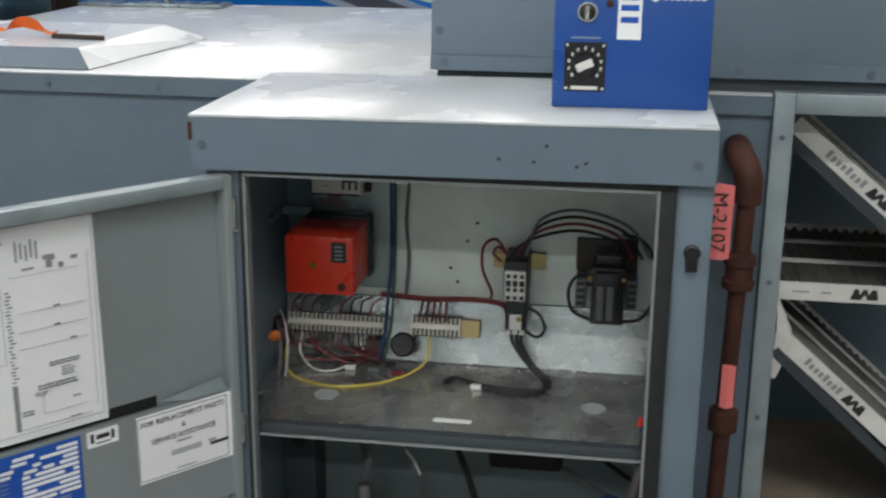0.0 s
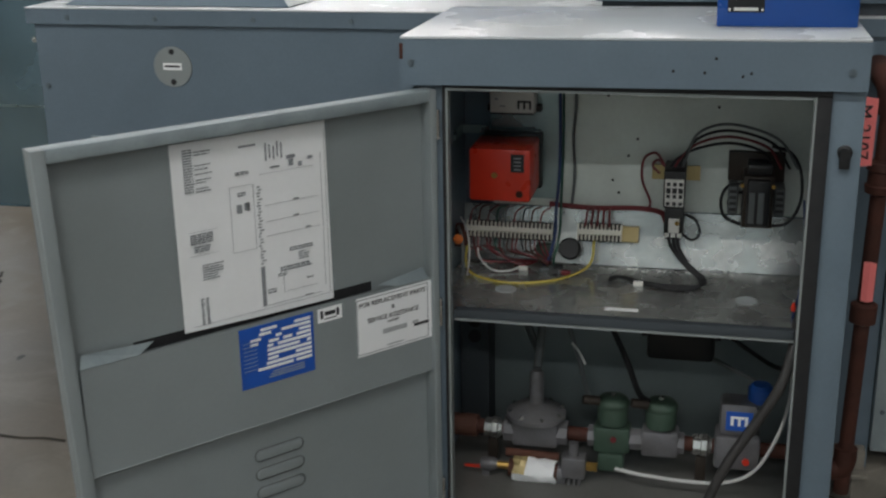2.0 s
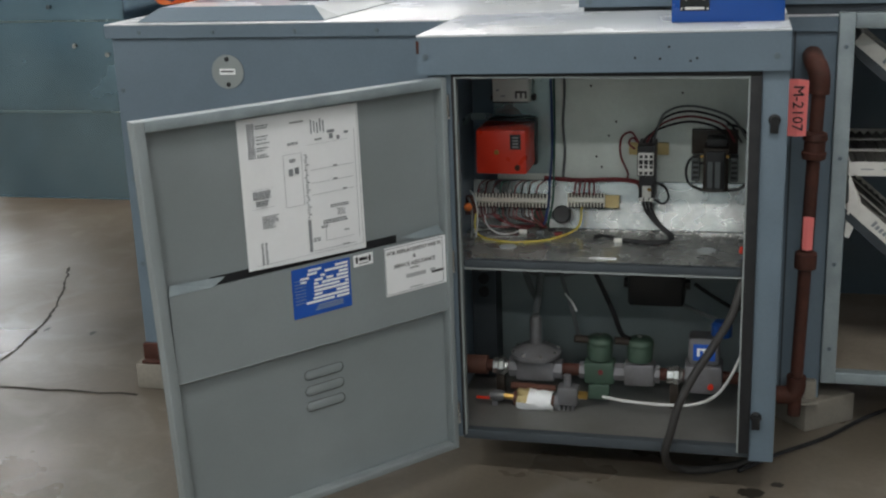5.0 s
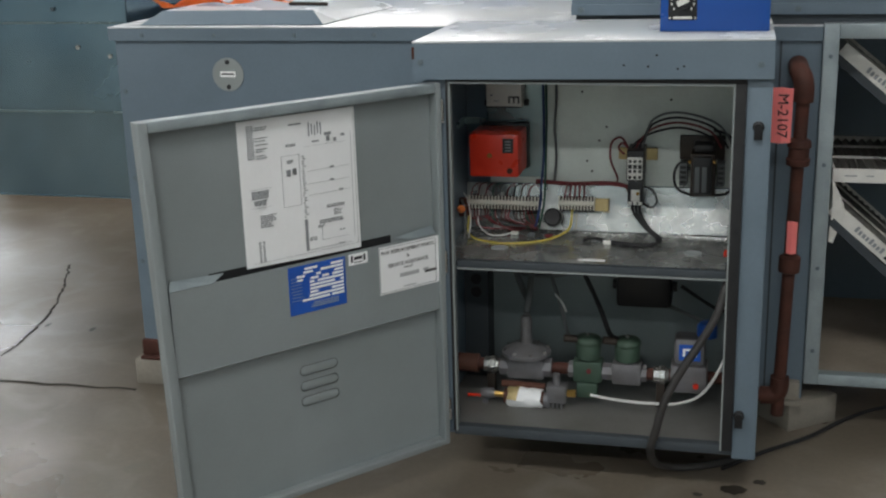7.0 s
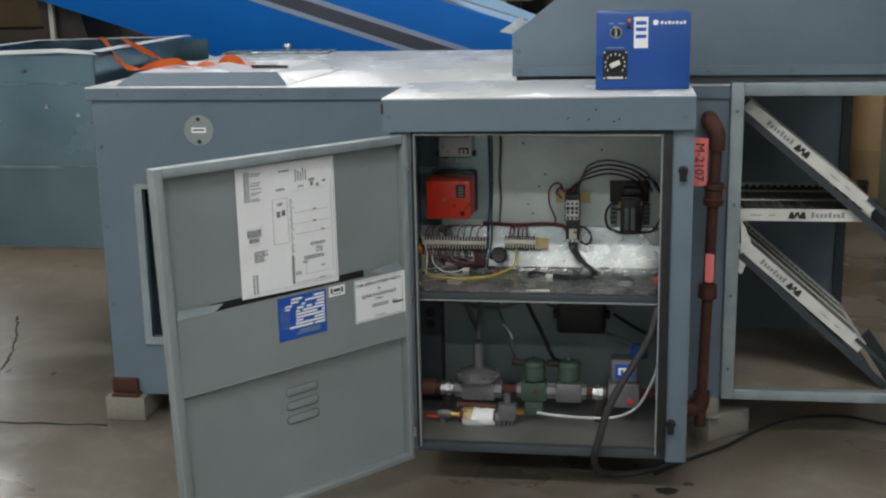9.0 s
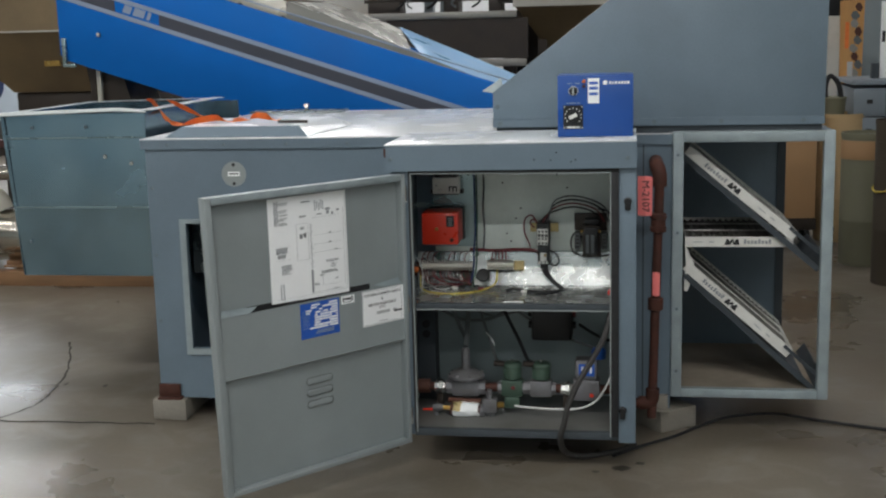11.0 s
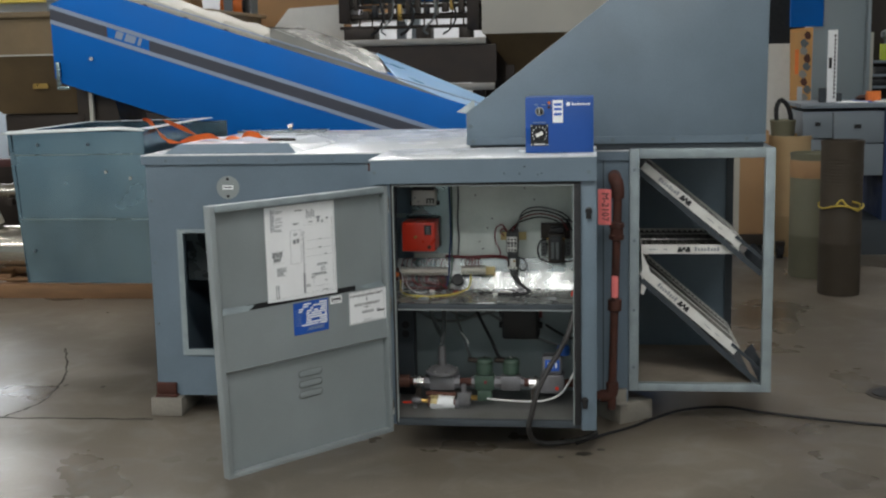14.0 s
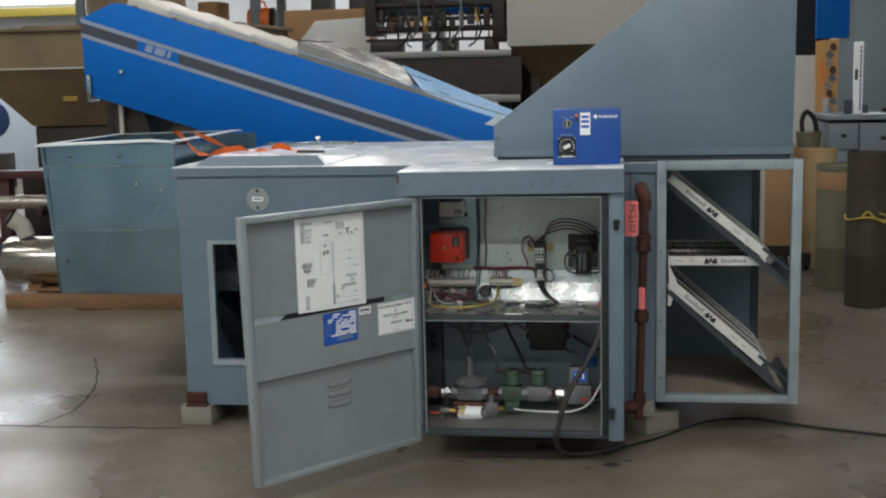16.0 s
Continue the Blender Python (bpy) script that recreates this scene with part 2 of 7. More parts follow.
M_BRIGHT = mat("bright_steel_cover", rgb("d2d1cb"), 0.26, 0.6, 0.06, 5, 0.1, 40, bump_scale=3.0)
M_WALLB = mat("teal_wall_paint", rgb("b9c6ca"), 0.6, 0, 0.08, 2)
M_STAIN = mat("oil_stain", rgb("2f2b25"), 0.4, 0, 0.3, 20, 0)
M_PATCH = mat("pale_worn_patch", rgb("726d62"), 0.5, 0, 0.2, 14, 0)
M_LIME = mat("yellow_green_plastic", rgb("a8b62c"), 0.4, 0, 0.06, 10)
M_CREAM = mat("cream_plastic", rgb("ebe8da"), 0.5, 0, 0.05, 20)
M_RAILY = mat("yellow_zinc", rgb("b9a775"), 0.45, 0.3, 0.12, 20)
M_HOSE = mat("grey_black_hose", rgb("333231"), 0.6, 0, 0.2, 30)
M_PALE = mat("pale_blue_panel", rgb("c3d0dc"), 0.6, 0, 0.05, 2)
M_SKY = glow("overcast_sky", (0.85, 0.93, 1.0, 1), 1.6)
M_LAMP = glow("lamp_diffuser", (1, 0.98, 0.94, 1), 6.0)


# ---- mesh helpers ----
def bm_box(bm, x0, x1, y0, y1, z0, z1, bev=0.0, m=None):
    r = bmesh.ops.create_cube(bm, size=1.0)
    vs = r["verts"]
    for v in vs:
        v.co = Vector((x0 + (v.co.x + 0.5) * (x1 - x0), y0 + (v.co.y + 0.5) * (y1 - y0), z0 + (v.co.z + 0.5) * (z1 - z0)))
    if bev:
        es = list({e for v in vs for e in v.link_edges})
        g = bmesh.ops.bevel(bm, geom=es, offset=bev, segments=2, profile=0.5, affect="EDGES")
        vs = list({v for f in g["faces"] for v in f.verts} | {v for v in vs if v.is_valid})
    if m is not None:
        bmesh.ops.transform(bm, matrix=m, verts=vs)
    return vs


def box(x0, x1, y0, y1, z0, z1, bev=0.0, m=None):
    bm = bmesh.new()
    bm_box(bm, x0, x1, y0, y1, z0, z1, bev, m)
    return bm


def boxes(rows, bev=0.0):
    bm = bmesh.new()
    for r in rows:
        bm_box(bm, *r, bev)
    return bm


def bm_cyl(bm, p, q, r, r2=None, seg=20, caps=True):
    p, q = Vector(p), Vector(q)
    d = q - p
    m = Matrix.Translation((p + q) / 2) @ d.to_track_quat("Z", "Y").to_matrix().to_4x4()
    return bmesh.ops.create_cone(bm, cap_ends=caps, segments=seg, radius1=r, radius2=r if r2 is None else r2, depth=d.length, matrix=m)["verts"]


def cyl(p, q, r, r2=None, seg=20):
    bm = bmesh.new()
    bm_cyl(bm, p, q, r, r2, seg)
    return bm


def lathe(profile, seg=28, m=None):
    """A turned body: rows of radius and height round the z axis."""
    bm = bmesh.new()
    rings = []
    for r, z in profile:
        rings.append([bm.verts.new((max(r, 1e-4) * math.cos(2 * math.pi * k / seg), max(r, 1e-4) * math.sin(2 * math.pi * k / seg), z)) for k in range(seg)])
    for a, b in zip(rings, rings[1:]):
        for k in range(seg):
            bm.faces.new((a[k], a[(k + 1) % seg], b[(k + 1) % seg], b[k]))
    bm.faces.new(rings[0][::-1])
    bm.faces.new(rings[-1])
    if m is not None:
        bmesh.ops.transform(bm, matrix=m, verts=bm.verts)
    return bm


def prism(poly, y0, y1, bev=0.0):
    """A plate cut to an outline in x and z, from y0 to y1."""
    bm = bmesh.new()
    a = [bm.verts.new((x, y0, z)) for x, z in poly]
    b = [bm.verts.new((x, y1, z)) for x, z in poly]
    n = len(poly)
    bm.faces.new(a)
    bm.faces.new(b[::-1])
    for k in range(n):
        bm.faces.new((a[(k + 1) % n], a[k], b[k], b[(k + 1) % n]))
    bmesh.ops.recalc_face_normals(bm, faces=bm.faces)
    if bev:
        bmesh.ops.bevel(bm, geom=list(bm.edges), offset=bev, segments=2, profile=0.5, affect="EDGES")
    return bm


def spline(pts, n=8):
    pts = [Vector(p) for p in pts]
    ext = [2 * pts[0] - pts[1]] + pts + [2 * pts[-1] - pts[-2]]
    out = []
    for i in range(1, len(ext) - 2):
        a, b, c, d = ext[i - 1:i + 3]
        for k in range(n):
            t = k / n
            out.append(0.5 * ((2 * b) + (c - a) * t + (2 * a - 5 * b + 4 * c - d) * t * t + (3 * b - a - 3 * c + d) * t ** 3))
    out.append(pts[-1])
    return out


def bm_tube(bm, pts, r, seg=8, n=8, smooth=True):
    path = spline(pts, n) if smooth else [Vector(p) for p in pts]
    up = Vector((0.13, 0.21, 0.97))
    prev = None
    for i, p in enumerate(path):
        d = (path[min(i + 1, len(path) - 1)] - path[max(i - 1, 0)]).normalized()
        s = d.cross(up)
        if s.length < 0.05:
            s = d.cross(Vector((1, 0.1, 0)))
        s.normalize()
        u = s.cross(d)
        ring = [bm.verts.new(p + r * (math.cos(2 * math.pi * k / seg) * s + math.sin(2 * math.pi * k / seg) * u)) for k in range(seg)]
        if prev:
            for k in range(seg):
                bm.faces.new((prev[k], prev[(k + 1) % seg], ring[(k + 1) % seg], ring[k]))
        else:
            bm.faces.new(ring)
        prev = ring
    bm.faces.new(prev[::-1])


def tube(pts, r, seg=8, n=8, smooth=True):
    bm = bmesh.new()
    bm_tube(bm, pts, r, seg, n, smooth)
    return bm


def sheet(poly3, thick):
    """A bent sheet: quads through rows of points, thickened downwards along the normal."""
    bm = bmesh.new()
    rows = [[bm.verts.new(p) for p in row] for row in poly3]
    for a, b in zip(rows, rows[1:]):
        for k in range(len(a) - 1):
            bm.faces.new((a[k], a[k + 1], b[k + 1], b[k]))
    bmesh.ops.recalc_face_normals(bm, faces=bm.faces)
    bmesh.ops.solidify(bm, geom=list(bm.faces), thickness=thick)
    return bm


def mesh_of(name, bm, material, smooth=None):
    me = bpy.data.meshes.new(name)
    bmesh.ops.recalc_face_normals(bm, faces=bm.faces)
    bm.to_mesh(me)
    bm.free()
    me.materials.append(material)
    if smooth is None:
        smooth = len(me.polygons) > 24
    if smooth:
        me.shade_smooth()
        me.set_sharp_from_angle(angle=radians(38))
    return me


def part(name, bm, material, parent=None, label="", smooth=None):
    ob = new(name, mesh_of(name, bm, material, smooth))
    if parent is not None:
        ob.parent = parent
    if label:
        ob["label"] = label
    if name in JOINED:
        ob["kind"] = "stuff"
    return ob


JOINED = ("text_bar", "label_bar", "print_bar", "diagram_line", "diagram_block", "legend_bar", "maker_bar", "sign_bar", "dial_mark", "terminal", "marking")


def plate_with_hole(x0, x1, z0, z1, hx0, hx1, hz0, hz1, y, thick):
    """An upright plate in x and z with one rectangular opening through it."""
    bm = bmesh.new()
    xs, zs = (x0, hx0, hx1, x1), (z0, hz0, hz1, z1)
    g = [[bm.verts.new((x, y, z)) for z in zs] for x in xs]
    for i in range(3):
        for k in range(3):
            if (i, k) != (1, 1):
                bm.faces.new((g[i][k], g[i + 1][k], g[i + 1][k + 1], g[i][k + 1]))
    r = bmesh.ops.extrude_face_region(bm, geom=list(bm.faces))
    bmesh.ops.translate(bm, vec=(0, thick, 0), verts=[v for v in r["geom"] if isinstance(v, bmesh.types.BMVert)])
    return bm


def share(ob, m, parent=None):
    """Another object on the same mesh."""
    o = new(ob.name.split(".")[0], ob.data)
    o.parent = parent or ob.parent
    o.matrix_basis = m
    return o


def thing(name, label, category, at=(0, 0, 0), group="", rz=0.0):
    ob = new(name)
    ob.empty_display_size = 0.1
    ob.matrix_basis = pose(*at, 0, 0, rz)
    return tagged(ob, label, category, group)


def single(name, bm, material, label, category, group="", kind=""):
    return tagged(part(name, bm, material), label, category, group, kind)


def lettering(text, size, m, material, parent, depth=0.0006, align="CENTER"):
    cu = bpy.data.curves.new("lettering", "FONT")
    cu.body, cu.size, cu.align_x, cu.align_y, cu.extrude = text, size, align, "CENTER", depth
    cu.resolution_u = 2
    tmp = bpy.data.objects.new("lettering", cu)
    scene.collection.objects.link(tmp)
    me = bpy.data.meshes.new_from_object(tmp.evaluated_get(bpy.context.evaluated_depsgraph_get()))
    bpy.data.objects.remove(tmp)
    me.materials.clear()
    me.materials.append(material)
    ob = new("lettering", me)
    ob.parent = parent
    ob.matrix_basis = m
    return ob


def screws(rows, r, material, parent, axis=(0, -1, 0), h=0.004, name="screw"):
    """Hex-headed screws, each its own object on one mesh."""
    bm = bmesh.new()
    d = Vector(axis)
    bm_cyl(bm, (0, 0, 0), d * h * 0.35, r * 1.45, seg=14)
    bm_cyl(bm, d * h * 0.3, d * h, r, seg=6)
    first = None
    for p in rows:
        if first is None:
            first = part(name, bm, material, parent)
            first.matrix_basis = Matrix.Translation(p)
        else:
            share(first, Matrix.Translation(p))


# ---- the hall ----
X0, X1, Y0, Y1, HH = HALL["x0"], HALL["x1"], HALL["y0"], HALL["y1"], HALL["h"]
DX0, DX1, DZ0, DZ = -14.2, -7.2, 2.75, 5.2      # high window band in the north wall
single("floor", box(X0 - 0.3, X1 + 0.3, Y0 - 0.3, Y1 + 0.3, -0.2, 0), M_FLOOR, "sealed grey-brown concrete floor with stains and cracks", "floor", kind="structure")
single("ceiling", box(X0 - 0.3, X1 + 0.3, Y0 - 0.3, Y1 + 0.3, HH, HH + 0.2), M_CEIL, "pale painted hall ceiling", "ceiling", kind="structure")
single("wall_west", box(X0 - 0.3, X0, Y0, Y1, 0, HH), M_WALL, "white painted hall wall", "wall", kind="structure")
single("wall_east", box(X1, X1 + 0.3, Y0, Y1, 0, HH), M_WALL, "white painted hall wall", "wall", kind="structure")
# Unseen wall behind the camera; blue-grey tint added to colour reflections and bounce.
single("wall_south", box(X0 - 0.3, X1 + 0.3, Y0 - 0.3, Y0, 0, HH), M_WALLB, "unseen hall wall tinted blue-grey for reflections", "wall", kind="structure")
single("wall_north", plate_with_hole(X0 - 0.3, X1 + 0.3, -0.1, HH, DX0, DX1, DZ0, DZ, Y1, 0.3), M_WALL,
       "white painted hall wall with a high window opening", "wall", kind="structure")
single("backdrop", box(-24, -2, Y1 + 6, Y1 + 6.1, -1, 9), M_SKY, "pale overcast daylight outside the high window", "backdrop", kind="structure")
single("ground", box(-60, 40, Y1 + 0.3, 90, -0.2, -0.02), M_BLOCK, "pale concrete yard outside the high window", "ground", kind="structure")
area_light("window_daylight", look(((DX0 + DX1) / 2, Y1 + 0.1, (DZ + DZ0) / 2), ((DX0 + DX1) / 2 + 2.0, 0, 0.8)), DX1 - DX0, DZ - DZ0, DOOR_POWER, (0.9, 0.95, 1.0))


def ceiling_light(x, y, power):
    t = thing("ceiling_light", "white fluorescent strip light hung under the ceiling", "light", (x, y, HH - 0.5), "hall strip lights")
    part("housing", box(-1.2, 1.2, -0.14, 0.14, 0.03, 0.09, 0.008), M_WHITE, t)
    part("tube", cyl((-1.15, -0.06, 0.0), (1.15, -0.06, 0.0), 0.018, seg=10), M_LAMP, t)
    part("tube", cyl((-1.15, 0.06, 0.0), (1.15, 0.06, 0.0), 0.018, seg=10), M_LAMP, t)
    part("rod", cyl((-0.9, 0, 0.08), (-0.9, 0, 0.5), 0.006, seg=8), M_CHROME, t)
    part("rod", cyl((0.9, 0, 0.08), (0.9, 0, 0.5), 0.006, seg=8), M_CHROME, t)
    area_light("strip_lamp", pose(x, y, HH - 0.53), 2.3, 0.25, power, (1.0, 0.99, 0.985))


for lx, row in ((-8.0, (1.2, 1.4, 0.65, 1.1, 1.7)), (-3.6, (1.4, 1.6, 0.76, 1.35, 2.3)), (0.8, (1.6, 1.75, 0.8, 1.4, 2.3)), (5.2, (1.6, 0.15, 0.05, 0.9, 0.6))):
    for ly, b in zip((-7.2, -3.4, 0.9, 6.5, 10.8), row):
        ceiling_light(lx, ly, LAMP_POWER * b)

# ---- air handler housing ----
HX0, HX1, HY0, HY1, HZ0, HZ1 = -1.10, 1.018, 0.51, 2.15, 0.09, 1.19


def air_handler():
    t = thing("air_handler", "grey painted sheet-metal air handler housing on concrete blocks", "air handler")
    ox0, ox1, oz0, oz1 = -0.945, -0.40, 0.305, 0.835
    part("front_panel", plate_with_hole(HX0, HX1, HZ0, HZ1 - 0.013, ox0, ox1, oz0, oz1, HY0, 0.02), M_PAINT, t)
    part("side_panel", box(HX0, HX0 + 0.02, HY0 + 0.02, HY1, HZ0, HZ1 - 0.013), M_PAINT, t)
    part("side_panel", box(HX1 - 0.02, HX1, HY0 + 0.02, HY1, HZ0, HZ1 - 0.013), M_PAINT, t)
    part("back_panel", box(HX0 + 0.02, HX1 - 0.02, HY1 - 0.02, HY1, HZ0, HZ1 - 0.013), M_PAINT, t)
    part("bottom_panel", box(HX0 + 0.02, HX1 - 0.02, HY0 + 0.02, HY1 - 0.02, HZ0, HZ0 + 0.02), M_PAINT, t)
    tp = part("top_panel", box(HX0 - 0.016, HX1, HY0 - 0.012, HY1 + 0.006, HZ1 - 0.012, HZ1 - 0.008, 0.0015), M_LITTOP, t)
    part("top_flange", box(HX0 - 0.016, HX1, HY0 - 0.012, HY0 - 0.009, HZ1 - 0.05, HZ1 - 0.0125), M_PAINT, tp)
    part("top_flange", box(HX0 - 0.016, HX0 - 0.013, HY0 - 0.009, HY1, HZ1 - 0.05, HZ1 - 0.0125), M_PAINT, tp)
    part("opening_frame", plate_with_hole(ox0 - 0.026, ox1 + 0.026, oz0 - 0.027, oz1 + 0.016, ox0, ox1, oz0, oz1, HY0 - 0.008, 0.0075), M_EDGE, t)
    part("inner_baffle", box(ox0 - 0.1, ox1 + 0.1, HY0 + 0.33, HY0 + 0.35, 0.56, 1.1), M_GALVD, t)
    part("blower_scroll", cyl((-0.75, HY0 + 0.5, 0.32), (-0.3, HY0 + 0.5, 0.32), 0.2, seg=32), M_DARKIN, t)
    screws([(x, HY0 - 0.0125, HZ1 - 0.033) for x in (-1.0, -0.76, -0.50, -0.25)], 0.0045, M_SCREW, t)
    screws([(HX0 + 0.02, HY0 - 0.001, z) for z in (0.98, 0.70, 0.42)], 0.005, M_SCREW, t)
    pl = part("round_plate", cyl((-0.727, HY0, 1.036), (-0.727, HY0 - 0.003, 1.036), 0.051, seg=36), M_PLATE, t, "pale round cover plate")
    part("plate_label", box(-0.752, -0.702, HY0 - 0.0042, HY0 - 0.003, 1.028, 1.046), M_PAPER, pl)
    part("label_bar", box(-0.747, -0.707, HY0 - 0.0046, HY0 - 0.0042, 1.035, 1.040), M_INKB, pl)
    screws([(-0.727, HY0 - 0.003, 1.074), (-0.727, HY0 - 0.003, 0.998)], 0.005, M_INKB, pl)
    part("corner_strip", box(HX1 - 0.11, HX1 - 0.105, HY0 - 0.003, HY0 - 0.0005, HZ0, HZ1 - 0.05), M_DARKIN, t)
    return t


air_handler()


def access_cover():
    """A loose sheet cover with bevelled edges that lies on the housing."""
    t = thing("access_cover", "loose bent sheet-metal cover lying on the housing", "metal cover", (0, 0, HZ1 - 0.008))
    x0, x1, y0, y1 = -1.02, -0.42, 0.535, 1.15
    part("sheet", sheet([[(x0, y0, 0.003), (x0 + 0.0, y1, 0.003)], [(x0 + 0.05, y0 + 0.06, 0.04), (x0 + 0.05, y1 - 0.04, 0.04)],
                         [(x1 - 0.05, y0 + 0.06, 0.04), (x1 - 0.05, y1 - 0.04, 0.04)], [(x1, y0, 0.003), (x1 + 0.05, y1, 0.003)]], 0.002), M_LITTOP, t)
    part("front_flange", sheet([[(x0, y0 - 0.002, 0.003), (x1, y0 - 0.002, 0.003)], [(x0 + 0.05, y0 + 0.058, 0.041), (x1 - 0.05, y0 + 0.058, 0.041)]], 0.002), M_PAINT, t)
    return t


access_cover()


def orange_strap():
    def ribbon(pts, turn, phase):
        bm = bmesh.new()
        prev = None
        path = spline(pts, 8)
        for i, p in enumerate(path):
            d = (path[min(i + 1, len(path) - 1)] - path[max(i - 1, 0)]).normalized()
            side = d.cross(Vector((0, 0, 1))).normalized()
            up = side.cross(d)
            a = phase + turn * math.sin(i * 0.21)
            w = (side * math.cos(a) + up * math.sin(a)) * 0.0135
            lift = Vector((0, 0, abs(w.z) + 0.004))
            cur = (bm.verts.new(p + w + lift), bm.verts.new(p - w + lift))
            if prev:
                bm.faces.new((prev[0], prev[1], cur[1], cur[0]))
            prev = cur
        bmesh.ops.solidify(bm, geom=list(bm.faces), thickness=0.002)
        return bm
    t = thing("ratchet_strap", "crumpled orange webbing strap on the sheet cover", "strap", (0, 0, HZ1 - 0.008))
    part("webbing", ribbon([(-1.390, 1.284, 0.103), (-1.295, 1.123, 0.093), (-1.176, 0.943, 0.053), (-1.126, 0.933, 0.018), (-0.994, 0.824, 0.033), (-0.895, 0.789, 0.046), (-0.803, 0.742, 0.044), (-0.757, 0.799, 0.046), (-0.708, 0.806, 0.054), (-0.652, 0.790, 0.046), (-0.591, 0.739, 0.048)], 1.1, 0.5), M_ORANGE, t)
    part("webbing", ribbon([(-1.233, 1.137, 0.106), (-1.103, 0.986, 0.080), (-0.998, 0.913, 0.054), (-0.875, 0.788, 0.046)], 0.6, 0.7), M_ORANGE, t)
    part("hook", tube([(-0.600, 0.740, 0.048), (-0.535, 0.734, 0.048), (-0.470, 0.730, 0.047)], 0.006), M_MACH, t, "dark steel hook")


orange_strap()


def board_on_top():
    t = thing("loose_board", "dull metal strip lying on the housing with a bolt on it", "metal strip", (0, 0, HZ1 - 0.008))
    part("strip", box(-1.12, -0.62, 1.98, 2.12, 0.001, 0.012, 0.002), M_GALVD, t)
    part("bolt", cyl((-0.83, 2.05, 0.012), (-0.83, 2.05, 0.035), 0.012, seg=10), M_CHROME, t)
    part("bolt_cap", cyl((-0.83, 2.05, 0.03), (-0.83, 2.05, 0.045), 0.02, 0.016, seg=12), M_CHROME, t)


board_on_top()


def hood():
    t = thing("sheet_metal_hood", "tall sloping grey sheet-metal hood on the housing", "duct hood")
    z0 = HZ1 + 0.02
    out = [(0.332, z0), (0.332, 1.345), (1.13, 1.955), (1.30, 2.02), (1.585, 2.02), (1.578, z0)]
    part("shell", prism(out, 0.517, 2.08, 0.004), M_PAINT, t)
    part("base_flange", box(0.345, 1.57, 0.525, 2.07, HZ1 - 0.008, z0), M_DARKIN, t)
    part("bottom_lip", box(0.332, 1.578, 0.512, 0.517, z0, z0 + 0.03), M_PAINT, t)
    part("torn_corner", sheet([[(0.331, 0.517, 1.345), (0.29, 0.53, 1.352)], [(0.345, 0.52, 1.357), (0.325, 0.54, 1.375)], [(0.37, 0.53, 1.376), (0.36, 0.56, 1.40)]], 0.003), M_EDGE, t, "bent bare metal corner")
    screws([(x, 0.511, z0 + 0.015) for x in (0.36, 0.95, 1.2, 1.5)], 0.006, M_SCREW, t)
    screws([(0.35, 0.516, 1.29)], 0.006, M_SCREW, t)


hood()

# ---- filter section ----
def filter_section():
    t = thing("filter_section", "open grey steel filter section frame", "filter frame")
    x0, x1, z0, z1, y = 1.020, 1.617, 0.145, 1.188, 0.487
    w = 0.041
    part("upright", box(x0, x0 + w, y, y + 0.04, z0, z1, 0.003), M_EDGE, t)
    part("upright", box(x1 - w, x1, y, y + 0.04, z0, z1, 0.003), M_EDGE, t)
    part("cross_bar", box(x0 + w, x1 - w, y, y + 0.04, z1 - w, z1, 0.003), M_EDGE, t)
    part("cross_bar", box(x0 + w, x1 - w, y, y + 0.04, z0, z0 + w * 0.8, 0.003), M_EDGE, t)
    part("floor_pan", box(x0, x1 - 0.01, y + 0.04, 1.30, z0, z0 + 0.012), M_DUST, t)
    part("top_pan", box(x0, x1 - 0.01, y + 0.04, 1.30, z1 - 0.012, z1), M_PAINT, t)
    part("back_panel", box(x0, 1.50, 1.28, 1.30, z0 + 0.012, z1 - 0.012), M_PAINT, t)
    part("rear_post", box(1.50, 1.535, 1.27, 1.30, z0 + 0.012, z1 - 0.012), M_DARKIN, t)
    part("side_panel", box(x0, x0 + 0.01, y + 0.05, 1.28, z0 + 0.012, z1 - 0.012), M_PAINT, t)
    screws([(x0 + 0.02, y - 0.001, z) for z in (1.1, 0.8, 0.5, 0.25)], 0.004, M_SCREW, t)
    # channels in which the filters sit
    def channel(ax, az, bx, bz):
        d = Vector((bx - ax, 0, bz - az))
        ang = math.atan2(d.z, d.x)
        m = Matrix.Translation((ax, 0.60, az)) @ Matrix.Rotation(-ang, 4, "Y")
        part("filter_channel", box(0, d.length, 0, 0.56, -0.035, -0.031, 0, m), M_DARKIN, t)
        part("filter_channel", boxes([(0.0, d.length, -0.004, 0, -0.035, -0.012)], 0), M_DARKIN, t).matrix_basis = m
        part("filter_channel", boxes([(0.50, d.length, -0.002, 0.002, 0.022, 0.036), (d.length - 0.006, d.length, -0.002, 0.56, -0.031, 0.036)], 0), M_DARKIN, t).matrix_basis = m
    channel(1.075, 1.105, 1.60, 0.655)
    channel(1.075, 0.645, 1.60, 0.165)
    return t


filter_section()


